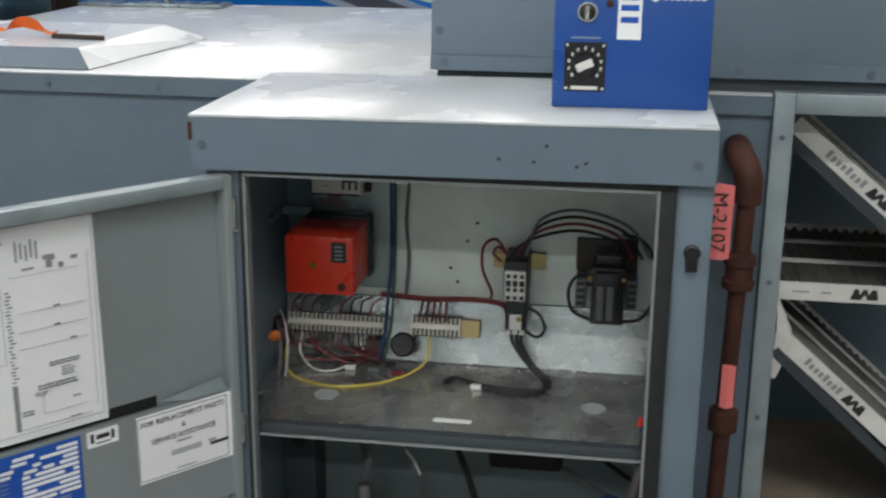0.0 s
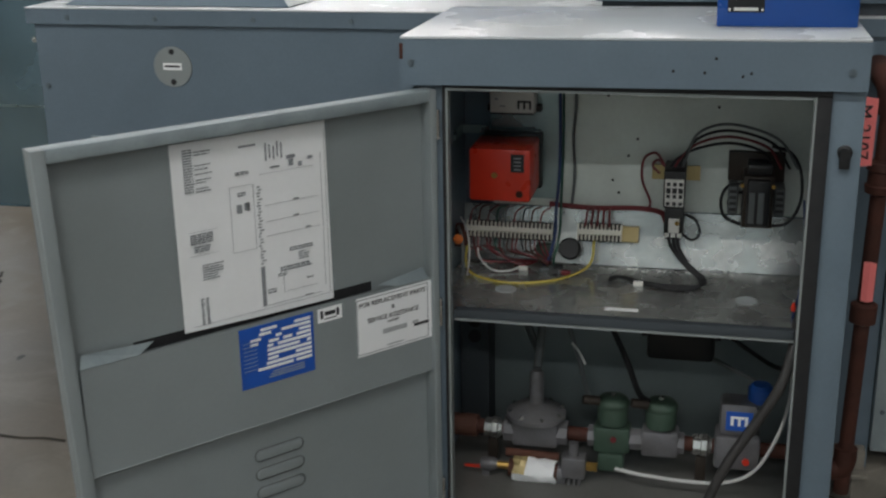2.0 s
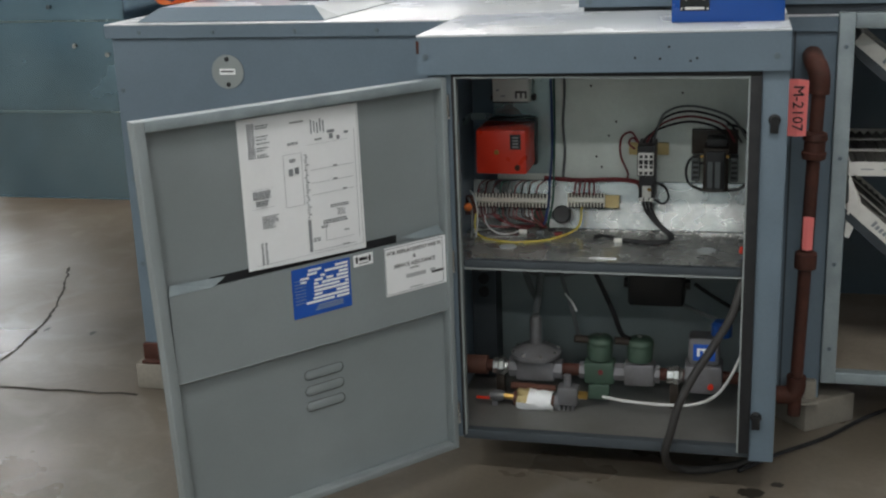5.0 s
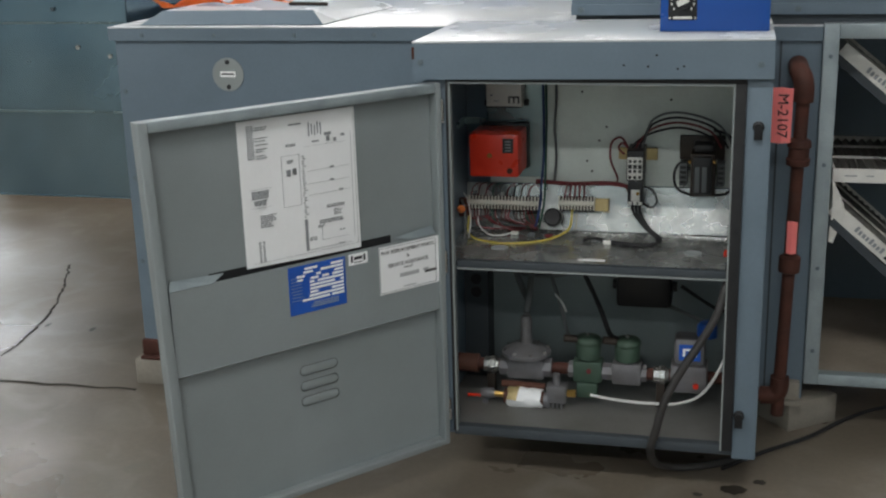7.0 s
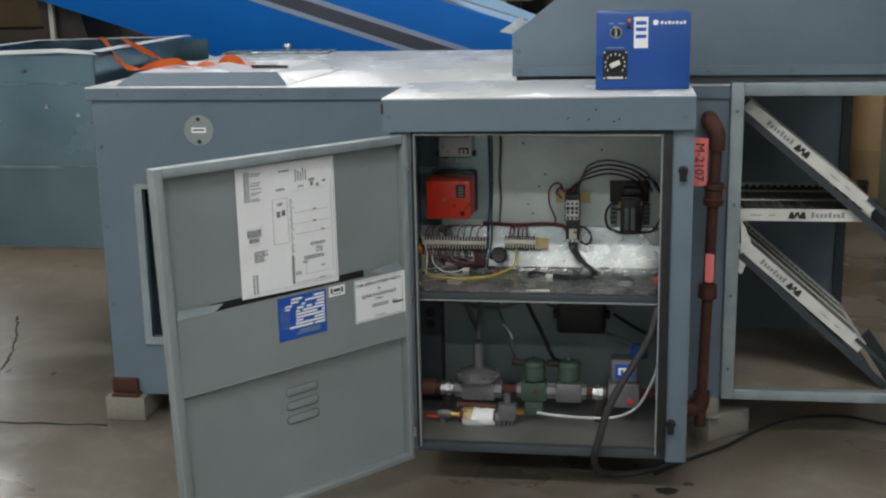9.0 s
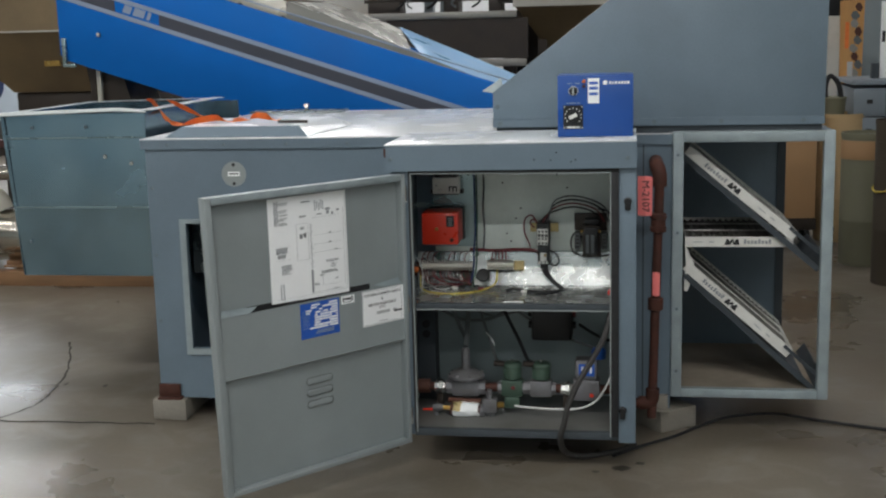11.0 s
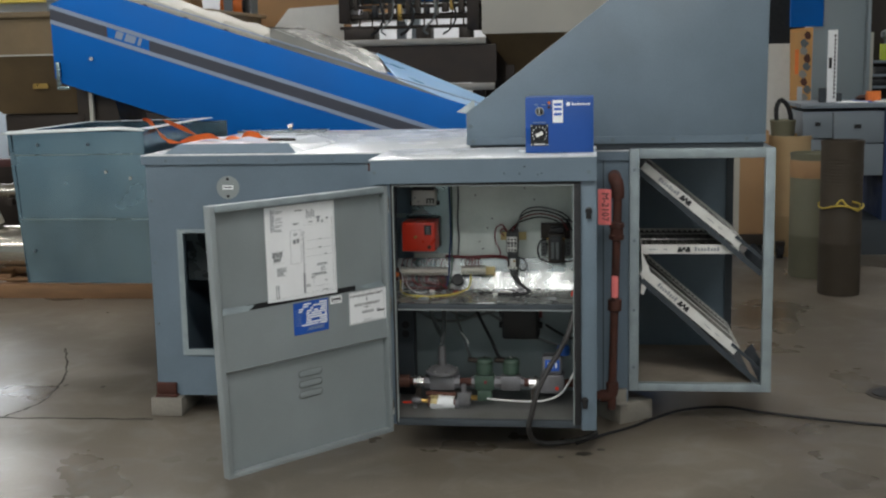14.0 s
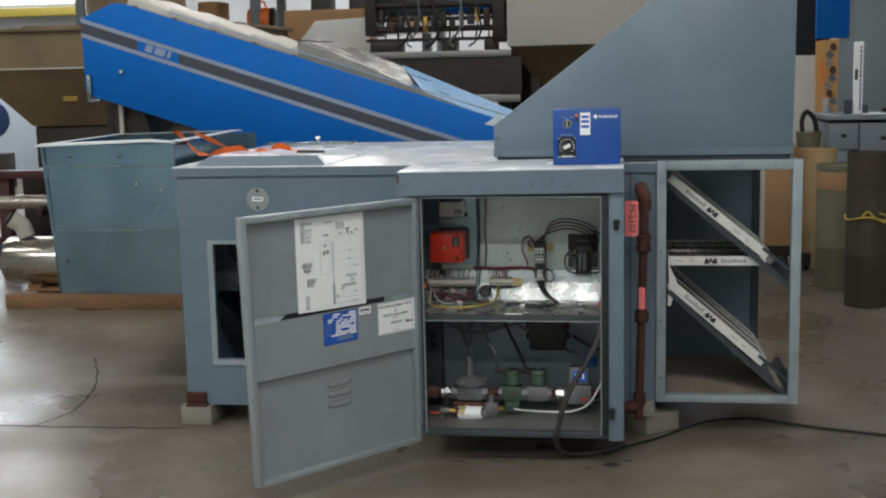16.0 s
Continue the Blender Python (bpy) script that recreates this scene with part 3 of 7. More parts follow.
def air_filter(m, L=0.54, pleats=22, flip=False):
    """A pleated panel filter in a card frame; x along its edge, y into the section."""
    t = thing("air_filter", "white card-framed pleated air filter, dusty grey pleats", "air filter", group="filters in the section")
    D, H, o = 0.50, 0.04, 0.44 * L - 0.18
    part("frame_side", box(0, L, 0, 0.006, -H / 2, H / 2), M_FILTF, t)
    part("frame_side", box(0, L, D - 0.006, D, -H / 2, H / 2), M_FILTF, t)
    part("frame_side", box(0, 0.006, 0.006, D - 0.006, -H / 2, H / 2), M_FILTF, t)
    part("frame_side", box(L - 0.006, L, 0.006, D - 0.006, -H / 2, H / 2), M_FILTF, t)
    bm = bmesh.new()
    prev = None
    for k in range(2 * pleats + 1):
        x = 0.008 + (L - 0.016) * k / (2 * pleats)
        z = 0.009 + 0.006 * (1 if k % 2 else -1)
        cur = (bm.verts.new((x, 0.008, z)), bm.verts.new((x, D - 0.008, z)))
        if prev:
            bm.faces.new((prev[0], cur[0], cur[1], prev[1]))
        prev = cur
    bmesh.ops.solidify(bm, geom=list(bm.faces), thickness=0.002)
    part("pleats", bm, M_FILT, t)
    part("cross_strap", boxes([(0.006, L - 0.006, D * 0.33, D * 0.33 + 0.03, H / 2 - 0.004, H / 2 - 0.002), (0.006, L - 0.006, D * 0.66, D * 0.66 + 0.03, H / 2 - 0.004, H / 2 - 0.002)]), M_FILTF, t)
    # dark mark and bars where the maker's print stands
    mark = [(0.150, -0.012), (0.158, 0.011), (0.166, 0.011), (0.170, -0.002), (0.176, 0.011), (0.184, 0.011), (0.188, -0.002), (0.194, 0.011), (0.204, 0.011), (0.208, -0.012), (0.186, -0.012), (0.180, 0.0), (0.172, -0.012)]
    part("print_mark", prism([(x + o, z) for x, z in mark], -0.0012, -0.0004), M_INKB, t)
    a = 0.225 + o if flip else 0.035 + o
    bars = [(a + k * 0.0135, a + 0.009 + k * 0.0135, -0.0012, -0.0004, -0.008, 0.005 + 0.005 * (k in (0, 4, 7))) for k in range(8)]
    b = 0.03 if flip else 0.30
    bars += [(b + o, b + 0.035 + o, -0.0012, -0.0004, -0.002, 0.001), (b + 0.06 + o, b + 0.08 + o, -0.0012, -0.0004, -0.002, 0.001)]
    part("print_bar", boxes(bars), M_INK, t)
    t.matrix_basis = m
    return t


def tilt(x, y, z, deg):
    return Matrix.Translation((x, y, z)) @ Matrix.Rotation(radians(deg), 4, "Y")


f1 = air_filter(tilt(1.078, 0.605, 1.108, 39.5))
copy_thing(f1, tilt(1.078, 0.605, 0.650, 41.0))
air_filter(tilt(1.075, 0.62, 0.742, 0.0), 0.415, 16, True)


def torn_wrap(name, rows):
    single(name, sheet(rows, 0.001), M_FILTF, "torn scrap of white filter card hanging loose", "scrap")


torn_wrap("card_scrap", [[(1.074, 0.60, 0.74), (1.11, 0.61, 0.66)], [(1.078, 0.595, 0.66), (1.115, 0.60, 0.63)], [(1.072, 0.60, 0.55), (1.085, 0.6, 0.545)]])

# ---- control cabinet ----
CX0, CX1 = 0.0, 0.882
CY0, CY1 = 0.0, 0.505
LZ0, LZ1 = 1.108, 1.204


def control_cabinet():
    t = thing("control_cabinet", "grey steel burner control cabinet with its door open", "control cabinet")
    lid = part("lid", boxes([(CX0, CX1, CY0, CY1, LZ1 - 0.006, LZ1)], 0.0025), M_LITTOP, t)
    part("lid_flange", box(CX0, CX1, CY0, CY0 + 0.003, LZ0, LZ1 - 0.006), M_PAINT, lid)
    part("lid_flange", box(CX0, CX0 + 0.003, CY0 + 0.003, CY1, LZ0, LZ1 - 0.006), M_PAINT, lid)
    part("lid_flange", box(CX1 - 0.003, CX1, CY0 + 0.003, CY1, LZ0, LZ1 - 0.006), M_PAINT, lid)
    part("worn_corner", boxes([(CX0 - 0.001, CX0 + 0.006, CY0 - 0.0008, CY0 - 0.0001, LZ1 - 0.045, LZ1 - 0.014)]), M_RUST, lid, "rusty chipped corner")
    screws([(0.022, -0.0005, 1.152), (0.852, -0.0005, 1.150)], 0.005, M_SCREW, lid)
    part("hole", cyl((0, 0, 0), (0, -0.0006, 0), 0.003, seg=10), M_BLACK, lid).matrix_basis = Matrix.Translation((0.53, -0.0002, 1.142))
    for x, z in ((0.588, 1.139), (0.608, 1.166), (0.658, 1.133), (0.673, 1.139)):
        part("hole", cyl((x, -0.0002, z), (x, -0.0008, z), 0.003, seg=10), M_BLACK, lid)
    part("side_panel", box(0.02, 0.026, 0.02, CY1, 0.13, LZ0 + 0.05), M_PAINT, t)
    part("side_panel", box(0.868, 0.874, 0.06, CY1, 0.13, LZ0 + 0.05), M_PAINT, t)
    part("back_panel", box(0.026, 0.868, CY1 - 0.006, CY1, 0.13, LZ0 + 0.05), M_PAINT, t)
    # the lid sags a little towards the hinge side
    for o in [lid] + list(lid.children):
        for v in o.data.vertices:
            v.co.z -= 0.008 * (1 - (v.co.x + o.matrix_basis.translation.x) / CX1)
    part("front_post", box(0.822, 0.882, 0.020, 0.062, 0.112, LZ0 + 0.03, 0.002), M_PAINT, t)
    part("front_post", box(0.022, 0.080, 0.020, 0.060, 0.125, LZ0 + 0.03, 0.002), M_PAINT, t)
    part("header", box(0.080, 0.822, 0.022, 0.06, 1.098, LZ0 + 0.03), M_PAINT, t)
    part("gasket", box(0.795, 0.822, 0.012, 0.05, 0.135, 1.0934, 0.002), M_BLACK, t)
    part("gasket", box(0.080, 0.087, 0.012, 0.05, 0.135, 1.0934, 0.002), M_BLACK, t)
    part("gasket", box(0.080, 0.822, 0.011, 0.05, 1.0936, 1.107, 0.002), M_BLACK, t)
    part("opening_lip", box(0.791, 0.795, 0.014, 0.04, 0.135, 1.093), M_PLATE, t)
    part("opening_lip", box(0.087, 0.091, 0.014, 0.04, 0.135, 1.093), M_PLATE, t)
    part("opening_lip", box(0.092, 0.790, 0.014, 0.07, 1.088, 1.093), M_PLATE, t)
    part("shelf", box(0.03, 0.862, 0.07, CY1 - 0.02, 0.592, 0.600), M_SHELF, t)
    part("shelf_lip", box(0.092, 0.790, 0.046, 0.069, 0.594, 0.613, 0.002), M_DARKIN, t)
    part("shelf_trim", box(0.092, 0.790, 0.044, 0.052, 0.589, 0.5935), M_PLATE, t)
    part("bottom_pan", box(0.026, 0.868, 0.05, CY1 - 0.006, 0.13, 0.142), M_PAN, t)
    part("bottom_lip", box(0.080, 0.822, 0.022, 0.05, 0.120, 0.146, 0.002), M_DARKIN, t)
    part("riser", sheet([[(0.03, 0.430, 0.601), (0.862, 0.430, 0.601)], [(0.03, 0.4545, 0.672), (0.862, 0.4545, 0.672)], [(0.03, 0.468, 0.728), (0.862, 0.468, 0.728)]], 0.002), M_SHELF, t)
    part("back_plate", box(0.10, 0.862, 0.470, 0.474, 0.730, 1.12), M_PANEL, t)
    part("small_plate", box(0.095, 0.26, 0.462, 0.4685, 0.75, 1.09), M_GALV, t)
    part("lower_back", box(0.026, 0.868, 0.488, 0.492, 0.142, 0.592), M_BACK, t)
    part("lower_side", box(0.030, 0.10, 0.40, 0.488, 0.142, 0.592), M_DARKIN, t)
    part("latch", lathe([(0.0, 0), (0.014, 0), (0.014, 0.006), (0.010, 0.008), (0.010, 0.018), (0.0, 0.018)], 16, pose(0.852, 0.02, 0.990, 90)), M_BLKPL, t)
    part("latch", lathe([(0.0, 0), (0.014, 0), (0.014, 0.006), (0.010, 0.008), (0.010, 0.018), (0.0, 0.018)], 16, pose(0.836, 0.02, 0.235, 90)), M_BLKPL, t)
    part("latch_tab", box(0.842, 0.862, 0.004, 0.012, 0.960, 0.992, 0.002), M_BLKPL, t)
    part("latch_tab", box(0.826, 0.846, 0.004, 0.012, 0.205, 0.238, 0.002), M_BLKPL, t)
    for x, y in ((0.173, 0.255), (0.70, 0.275)):
        part("knockout_plug", cyl((x, y - 0.03, 0.600), (x, y - 0.03, 0.6015), 0.024, seg=28), M_RIM, t)
    # Small pale rectangle lying flat on the shelf.
    part("shelf_label", box(0.402, 0.474, 0.135, 0.150, 0.600, 0.601), M_PAPER, t)
    for x, z in ((0.42, 0.86), (0.385, 0.80), (0.37, 1.0), (0.44, 0.90), (0.40, 0.77), (0.62, 0.98), (0.58, 1.03)):
        part("hole", cyl((x, 0.4697, z), (x, 0.4690, z), 0.0035, seg=8), M_BLACK, t)
    for z in (0.45, 0.41):
        part("hole", cyl((0.066, 0.399, z), (0.066, 0.394, z), 0.016, seg=16), M_BLACK, t)
    return t


control_cabinet()


def cabinet_door():
    """x runs from the hinge to the free edge, y out of the inner face."""
    t = thing("cabinet_door", "open grey steel cabinet door with diagram and labels inside", "door", (0.072, 0.003, 0), rz=-129.7)
    W, z0, z1, fl, dp = 0.804, 0.100, 1.092, 0.024, 0.032
    part("panel", box(0, W, -dp - 0.002, -dp, z0, z1), M_DOOR, t)
    part("flange", box(0, 0.016, -dp, 0, z0, z1, 0.002), M_DOOR, t)
    part("flange", box(W - fl, W, -dp, 0, z0, z1, 0.002), M_DOOR, t)
    part("flange", box(0.016, W - fl, -dp, 0, z1 - 0.024, z1, 0.002), M_EDGE, t, "bare bright top edge")
    part("flange", box(0.016, W - fl, -dp, 0, z0, z0 + 0.016, 0.002), M_DOOR, t)
    pk = part("pocket", boxes([(0.016, 0.768, -0.012, -0.010, 0.494, 0.700)]), M_DOOR, t)
    part("pocket_step", sheet([[(0.016, -0.010, 0.494), (0.768, -0.010, 0.494)], [(0.016, -0.030, 0.482), (0.768, -0.030, 0.482)]], 0.002), M_DOOR, pk)
    part("pocket_tab", sheet([[(0.10, -0.010, 0.700), (0.022, -0.010, 0.700)], [(0.15, -0.012, 0.712), (0.03, -0.02, 0.722)]], 0.002), M_EDGE, pk)
    part("pocket_tab", sheet([[(0.66, -0.010, 0.700), (0.77, -0.010, 0.700)], [(0.63, -0.012, 0.718), (0.76, -0.02, 0.722)]], 0.002), M_EDGE, pk)
    part("pocket_slot", box(0.15, 0.66, -0.033, -0.031, 0.696, 0.716), M_BLACK, pk)
    # louvres
    for k in range(3):
        z = 0.333 + 0.041 * k
        bm = bmesh.new()
        rings = []
        for inset, out in ((0.0, 0.0004), (0.0025, 0.0035), (0.007, 0.0042)):
            ring = []
            for q in range(20):
                a = 2 * math.pi * (q + 0.5) / 20
                cx = 0.370 if math.cos(a) < 0 else 0.394
                r = 0.0118 - inset
                ring.append(bm.verts.new((cx + (0.030 if cx > 0.38 else -0.030) + r * math.cos(a), -dp + out, z + r * math.sin(a))))
            rings.append(ring)
        for lo, hi in zip(rings, rings[1:]):
            for q in range(20):
                bm.faces.new((lo[q], lo[(q + 1) % 20], hi[(q + 1) % 20], hi[q]))
        bm.faces.new(rings[-1])
        bmesh.ops.recalc_face_normals(bm, faces=list(bm.faces))
        lv = part("louvre", bm, M_DOOR, t)
        # Grey outline stands for the shade round each pressed louvre.
        loop = []
        for q in range(25):
            a = 2 * math.pi * (q + 0.5) / 24
            cx = 0.340 if math.cos(a) < 0 else 0.424
            loop.append((cx + 0.0126 * math.cos(a), -dp + 0.0012, z + 0.0126 * math.sin(a)))
        part("louvre_groove", tube(loop, 0.0013, 6, 1), M_GRYW, lv, "grey line drawn as shade round the pressed edge")
    # paper wiring diagram
    ny = -dp + 0.004
    p = part("wiring_diagram", sheet([[(0.562, ny, 0.709), (0.564, ny + 0.001, 1.060)], [(0.40, ny + 0.003, 0.706), (0.40, ny + 0.001, 1.060)], [(0.242, ny, 0.703), (0.246, ny + 0.001, 1.060)]], 0.0006), M_PAPER, t, "creased paper wiring diagram")
    rnd = random.Random(11)
    y0, y1 = ny + 0.004, ny + 0.0046
    def ink(name, rows, m):
        part(name, boxes([(a, b, y0, y1, c, d) for a, b, c, d in rows]), m, p)
    X = lambda u: 0.560 - u * 0.314     # u, v from the paper's upper corner by the free edge
    Z = lambda v: 1.058 - v * 0.350
    def block(u0, u1, v0, v1, n, fill=0.55, ragged=0.25):
        """Lines of small print that run from u0, with ragged ends."""
        for k in range(n):
            v = v0 + (v1 - v0) * k / n
            u = u0
            end = u1 - ragged * (u1 - u0) * rnd.random()
            while u < end:
                w = 0.012 + 0.03 * rnd.random()
                rows.append((X(min(u + w, end)), X(u), Z(v + fill * (v1 - v0) / n), Z(v)))
                u += w + 0.006
    rows = []
    block(0.06, 0.12, 0.03, 0.26, 17, 0.5, 0.1)
    for v in (0.045, 0.06, 0.115, 0.135, 0.16, 0.19, 0.205, 0.235, 0.25):
        block(0.13, 0.24, v, v + 0.013, 1, 0.5, 0.5)
    block(0.13, 0.27, 0.645, 0.735, 7, 0.5, 0.35)
    ink("text_bar", rows, M_INK)
    rows = []
    block(0.07, 0.22, 0.475, 0.53, 5, 0.7, 0.1)
    block(0.09, 0.20, 0.54, 0.575, 3, 0.7, 0.15)
    block(0.38, 0.47, 0.19, 0.208, 2, 0.8, 0.1)
    block(0.385, 0.44, 0.30, 0.325, 2, 0.7, 0.1)
    rows += [(X(0.41), X(0.375), Z(0.41), Z(0.365)), (X(0.46), X(0.425), Z(0.40), Z(0.36)), (X(0.46), X(0.44), Z(0.405), Z(0.36)),
             (X(0.78), X(0.72), Z(0.165), Z(0.145)), (X(0.765), X(0.735), Z(0.205), Z(0.17)), (X(0.825), X(0.80), Z(0.215), Z(0.19)), (X(0.90), X(0.865), Z(0.185), Z(0.168)),
             (X(0.67), X(0.61), Z(0.20), Z(0.19)), (X(0.52), X(0.41), Z(0.065), Z(0.055))]
    ink("diagram_block", rows, M_INK)
    rows = []
    for k in range(5):
        rows.append((X(0.590 + 0.026 * k), X(0.580 + 0.026 * k), Z(0.155 - 0.01 * (k % 2)), Z(0.06 + 0.012 * (k % 3))))
    for k in range(26):
        v = 0.285 + 0.017 * k
        d = 0.006 * math.sin(k * 1.9)
        rows.append((X(0.525 + d + 0.016 * rnd.random()), X(0.512 + d), Z(v) - 0.0022, Z(v)))
    rows.append((X(0.533), X(0.508), Z(0.955), Z(0.73)))
    block(0.71, 0.88, 0.655, 0.68, 2, 0.6, 0.1)
    block(0.77, 0.85, 0.69, 0.74, 4, 0.4, 0.5)
    block(0.64, 0.86, 0.755, 0.785, 2, 0.7, 0.15)
    block(0.62, 0.70, 0.79, 0.81, 2, 0.5, 0.3)
    block(0.82, 0.87, 0.845, 0.86, 1, 0.6, 0.2)
    block(0.545, 0.62, 0.865, 0.895, 2, 0.6, 0.3)
    block(0.80, 0.87, 0.945, 0.957, 1, 0.6, 0.2)
    for u, v in ((0.755, 0.385), (0.75, 0.475), (0.83, 0.555)):
        rows.append((X(u + 0.035), X(u), Z(v + 0.011), Z(v)))
    for c in range(2):
        for k in range(12):
            rows.append((X(0.105 + 0.032 * c + 0.010 + 0.008 * rnd.random()), X(0.105 + 0.032 * c), Z(0.825 + 0.0125 * k) - 0.0030, Z(0.825 + 0.0125 * k)))
    ink("diagram_line", rows, M_INK)
    rows = [(X(0.93), X(0.56), Z(v) - 0.0008, Z(v)) for v in (0.395, 0.485, 0.565)]
    rows += [(X(0.337), X(0.334), Z(0.62), Z(0.265)), (X(0.49), X(0.487), Z(0.62), Z(0.265)), (X(0.487), X(0.337), Z(0.267), Z(0.265)), (X(0.487), X(0.337), Z(0.62), Z(0.618)),
             (X(0.955), X(0.952), Z(0.92), Z(0.16)), (X(0.92), X(0.54), Z(0.955), Z(0.952)), (X(0.985), X(0.982), Z(0.97), Z(0.04)), (X(0.985), X(0.05), Z(0.972), Z(0.97)),
             (X(0.66), X(0.657), Z(0.90), Z(0.79)), (X(0.90), X(0.66), Z(0.90), Z(0.898)), (X(0.90), X(0.54), Z(0.225), Z(0.2235)), (X(0.24), X(0.06), Z(0.463), Z(0.4615)), (X(0.24), X(0.06), Z(0.59), Z(0.5885))]
    ink("diagram_line", rows, M_INKF)
    # labels on the pocket plate
    yb = -0.0095
    bl = part("rating_label", box(0.303, 0.464, yb - 0.0004, yb + 0.0008, 0.573, 0.695), M_LABELB, t, "blue rating label with white bars")
    rows = []
    U = lambda u: 0.464 - u * 0.161
    for k, spans in enumerate((((0.28, 0.50), (0.74, 0.96)), ((0.26, 0.42), (0.56, 0.96)), ((0.14, 0.28), (0.48, 0.56), (0.80, 0.96)), ((0.14, 0.24), (0.38, 0.52), (0.58, 0.70), (0.76, 0.96)),
                               ((0.36, 0.44), (0.50, 0.96)), ((0.36, 0.80), (0.90, 0.96)), ((0.36, 0.96),), ((0.36, 0.50), (0.74, 0.96)), ((0.34, 0.96),), ((0.22, 0.70), (0.74, 0.96)))):
        z = 0.688 - 0.0088 * k
        for a, b in spans:
            rows.append((U(b), U(a), yb + 0.0009, yb + 0.0014, z - 0.0058, z))
    part("label_bar", boxes([(U(0.22), U(0.04), yb + 0.0009, yb + 0.0014, 0.664 - 0.008 * k, 0.6655 - 0.008 * k) for k in range(8)]
                            + [(U(0.85), U(0.36 + 0.03 * k), yb + 0.0009, yb + 0.0014, 0.584 + 0.005 * k, 0.587 + 0.005 * k) for k in range(3)]), M_STRIPE, bl)
    part("label_bar", boxes(rows), M_PAPER, bl)
    rp = part("service_plate", box(0.016, 0.202, yb - 0.0004, yb + 0.0008, 0.569, 0.695), M_PAPER, t, "white service notice plate")
    part("plate_border", boxes([(0.025, 0.202, yb + 0.0008, yb + 0.0012, 0.690, 0.6915), (0.025, 0.202, yb + 0.0008, yb + 0.0012, 0.5725, 0.574), (0.025, 0.0265, yb + 0.0008, yb + 0.0012, 0.574, 0.690), (0.2005, 0.202, yb + 0.0008, yb + 0.0012, 0.574, 0.690)]), M_INK, rp)
    face = Matrix(((-1, 0, 0, 0), (0, 0, 1, 0), (0, 1, 0, 0), (0, 0, 0, 1)))
    for txt, z, s in (("FOR REPLACEMENT PARTS", 0.678, 0.0138), ("&", 0.660, 0.0125), ("SERVICE ASSISTANCE", 0.642, 0.0135), ("CONTACT", 0.630, 0.006)):
        lettering(txt, s, Matrix.Translation((0.1135, yb + 0.0012, z)) @ face, M_INKB, rp)
    part("text_bar", boxes([(0.08, 0.14, yb + 0.0008, yb + 0.0012, 0.606, 0.616), (0.05, 0.066, yb + 0.0008, yb + 0.0012, 0.610, 0.616), (0.09, 0.13, yb + 0.0008, yb + 0.0012, 0.578, 0.581)]), M_INKF, rp)
    part("text_bar", boxes([(0.024, 0.062, yb + 0.0008, yb + 0.0012, 0.603, 0.609)]), M_INKB, rp)
    sm = part("approval_label", box(0.236, 0.292, yb - 0.0004, yb + 0.0008, 0.666, 0.695), M_PAPER, t)
    part("label_bar", boxes([(0.252, 0.276, yb + 0.0008, yb + 0.0012, 0.679, 0.687), (0.243, 0.249, yb + 0.0008, yb + 0.0012, 0.674, 0.690), (0.28, 0.286, yb + 0.0008, yb + 0.0012, 0.674, 0.690), (0.25, 0.278, yb + 0.0008, yb + 0.0012, 0.671, 0.673)]), M_INKB, sm)
    # the door hangs a little out of square
    for o in list(t.children):
        if o.name.split(".")[0] in ("panel", "flange"):
            for v in o.data.vertices:
                v.co.x *= 1.009 - 0.036 * (z1 - v.co.z) / (z1 - z0)
    for z in (0.2, 0.62, 1.02):
        part("hinge", cyl((-0.004, -0.006, z - 0.03), (-0.004, -0.006, z + 0.03), 0.006, seg=12), M_CHROME, t)
    return t


cabinet_door()


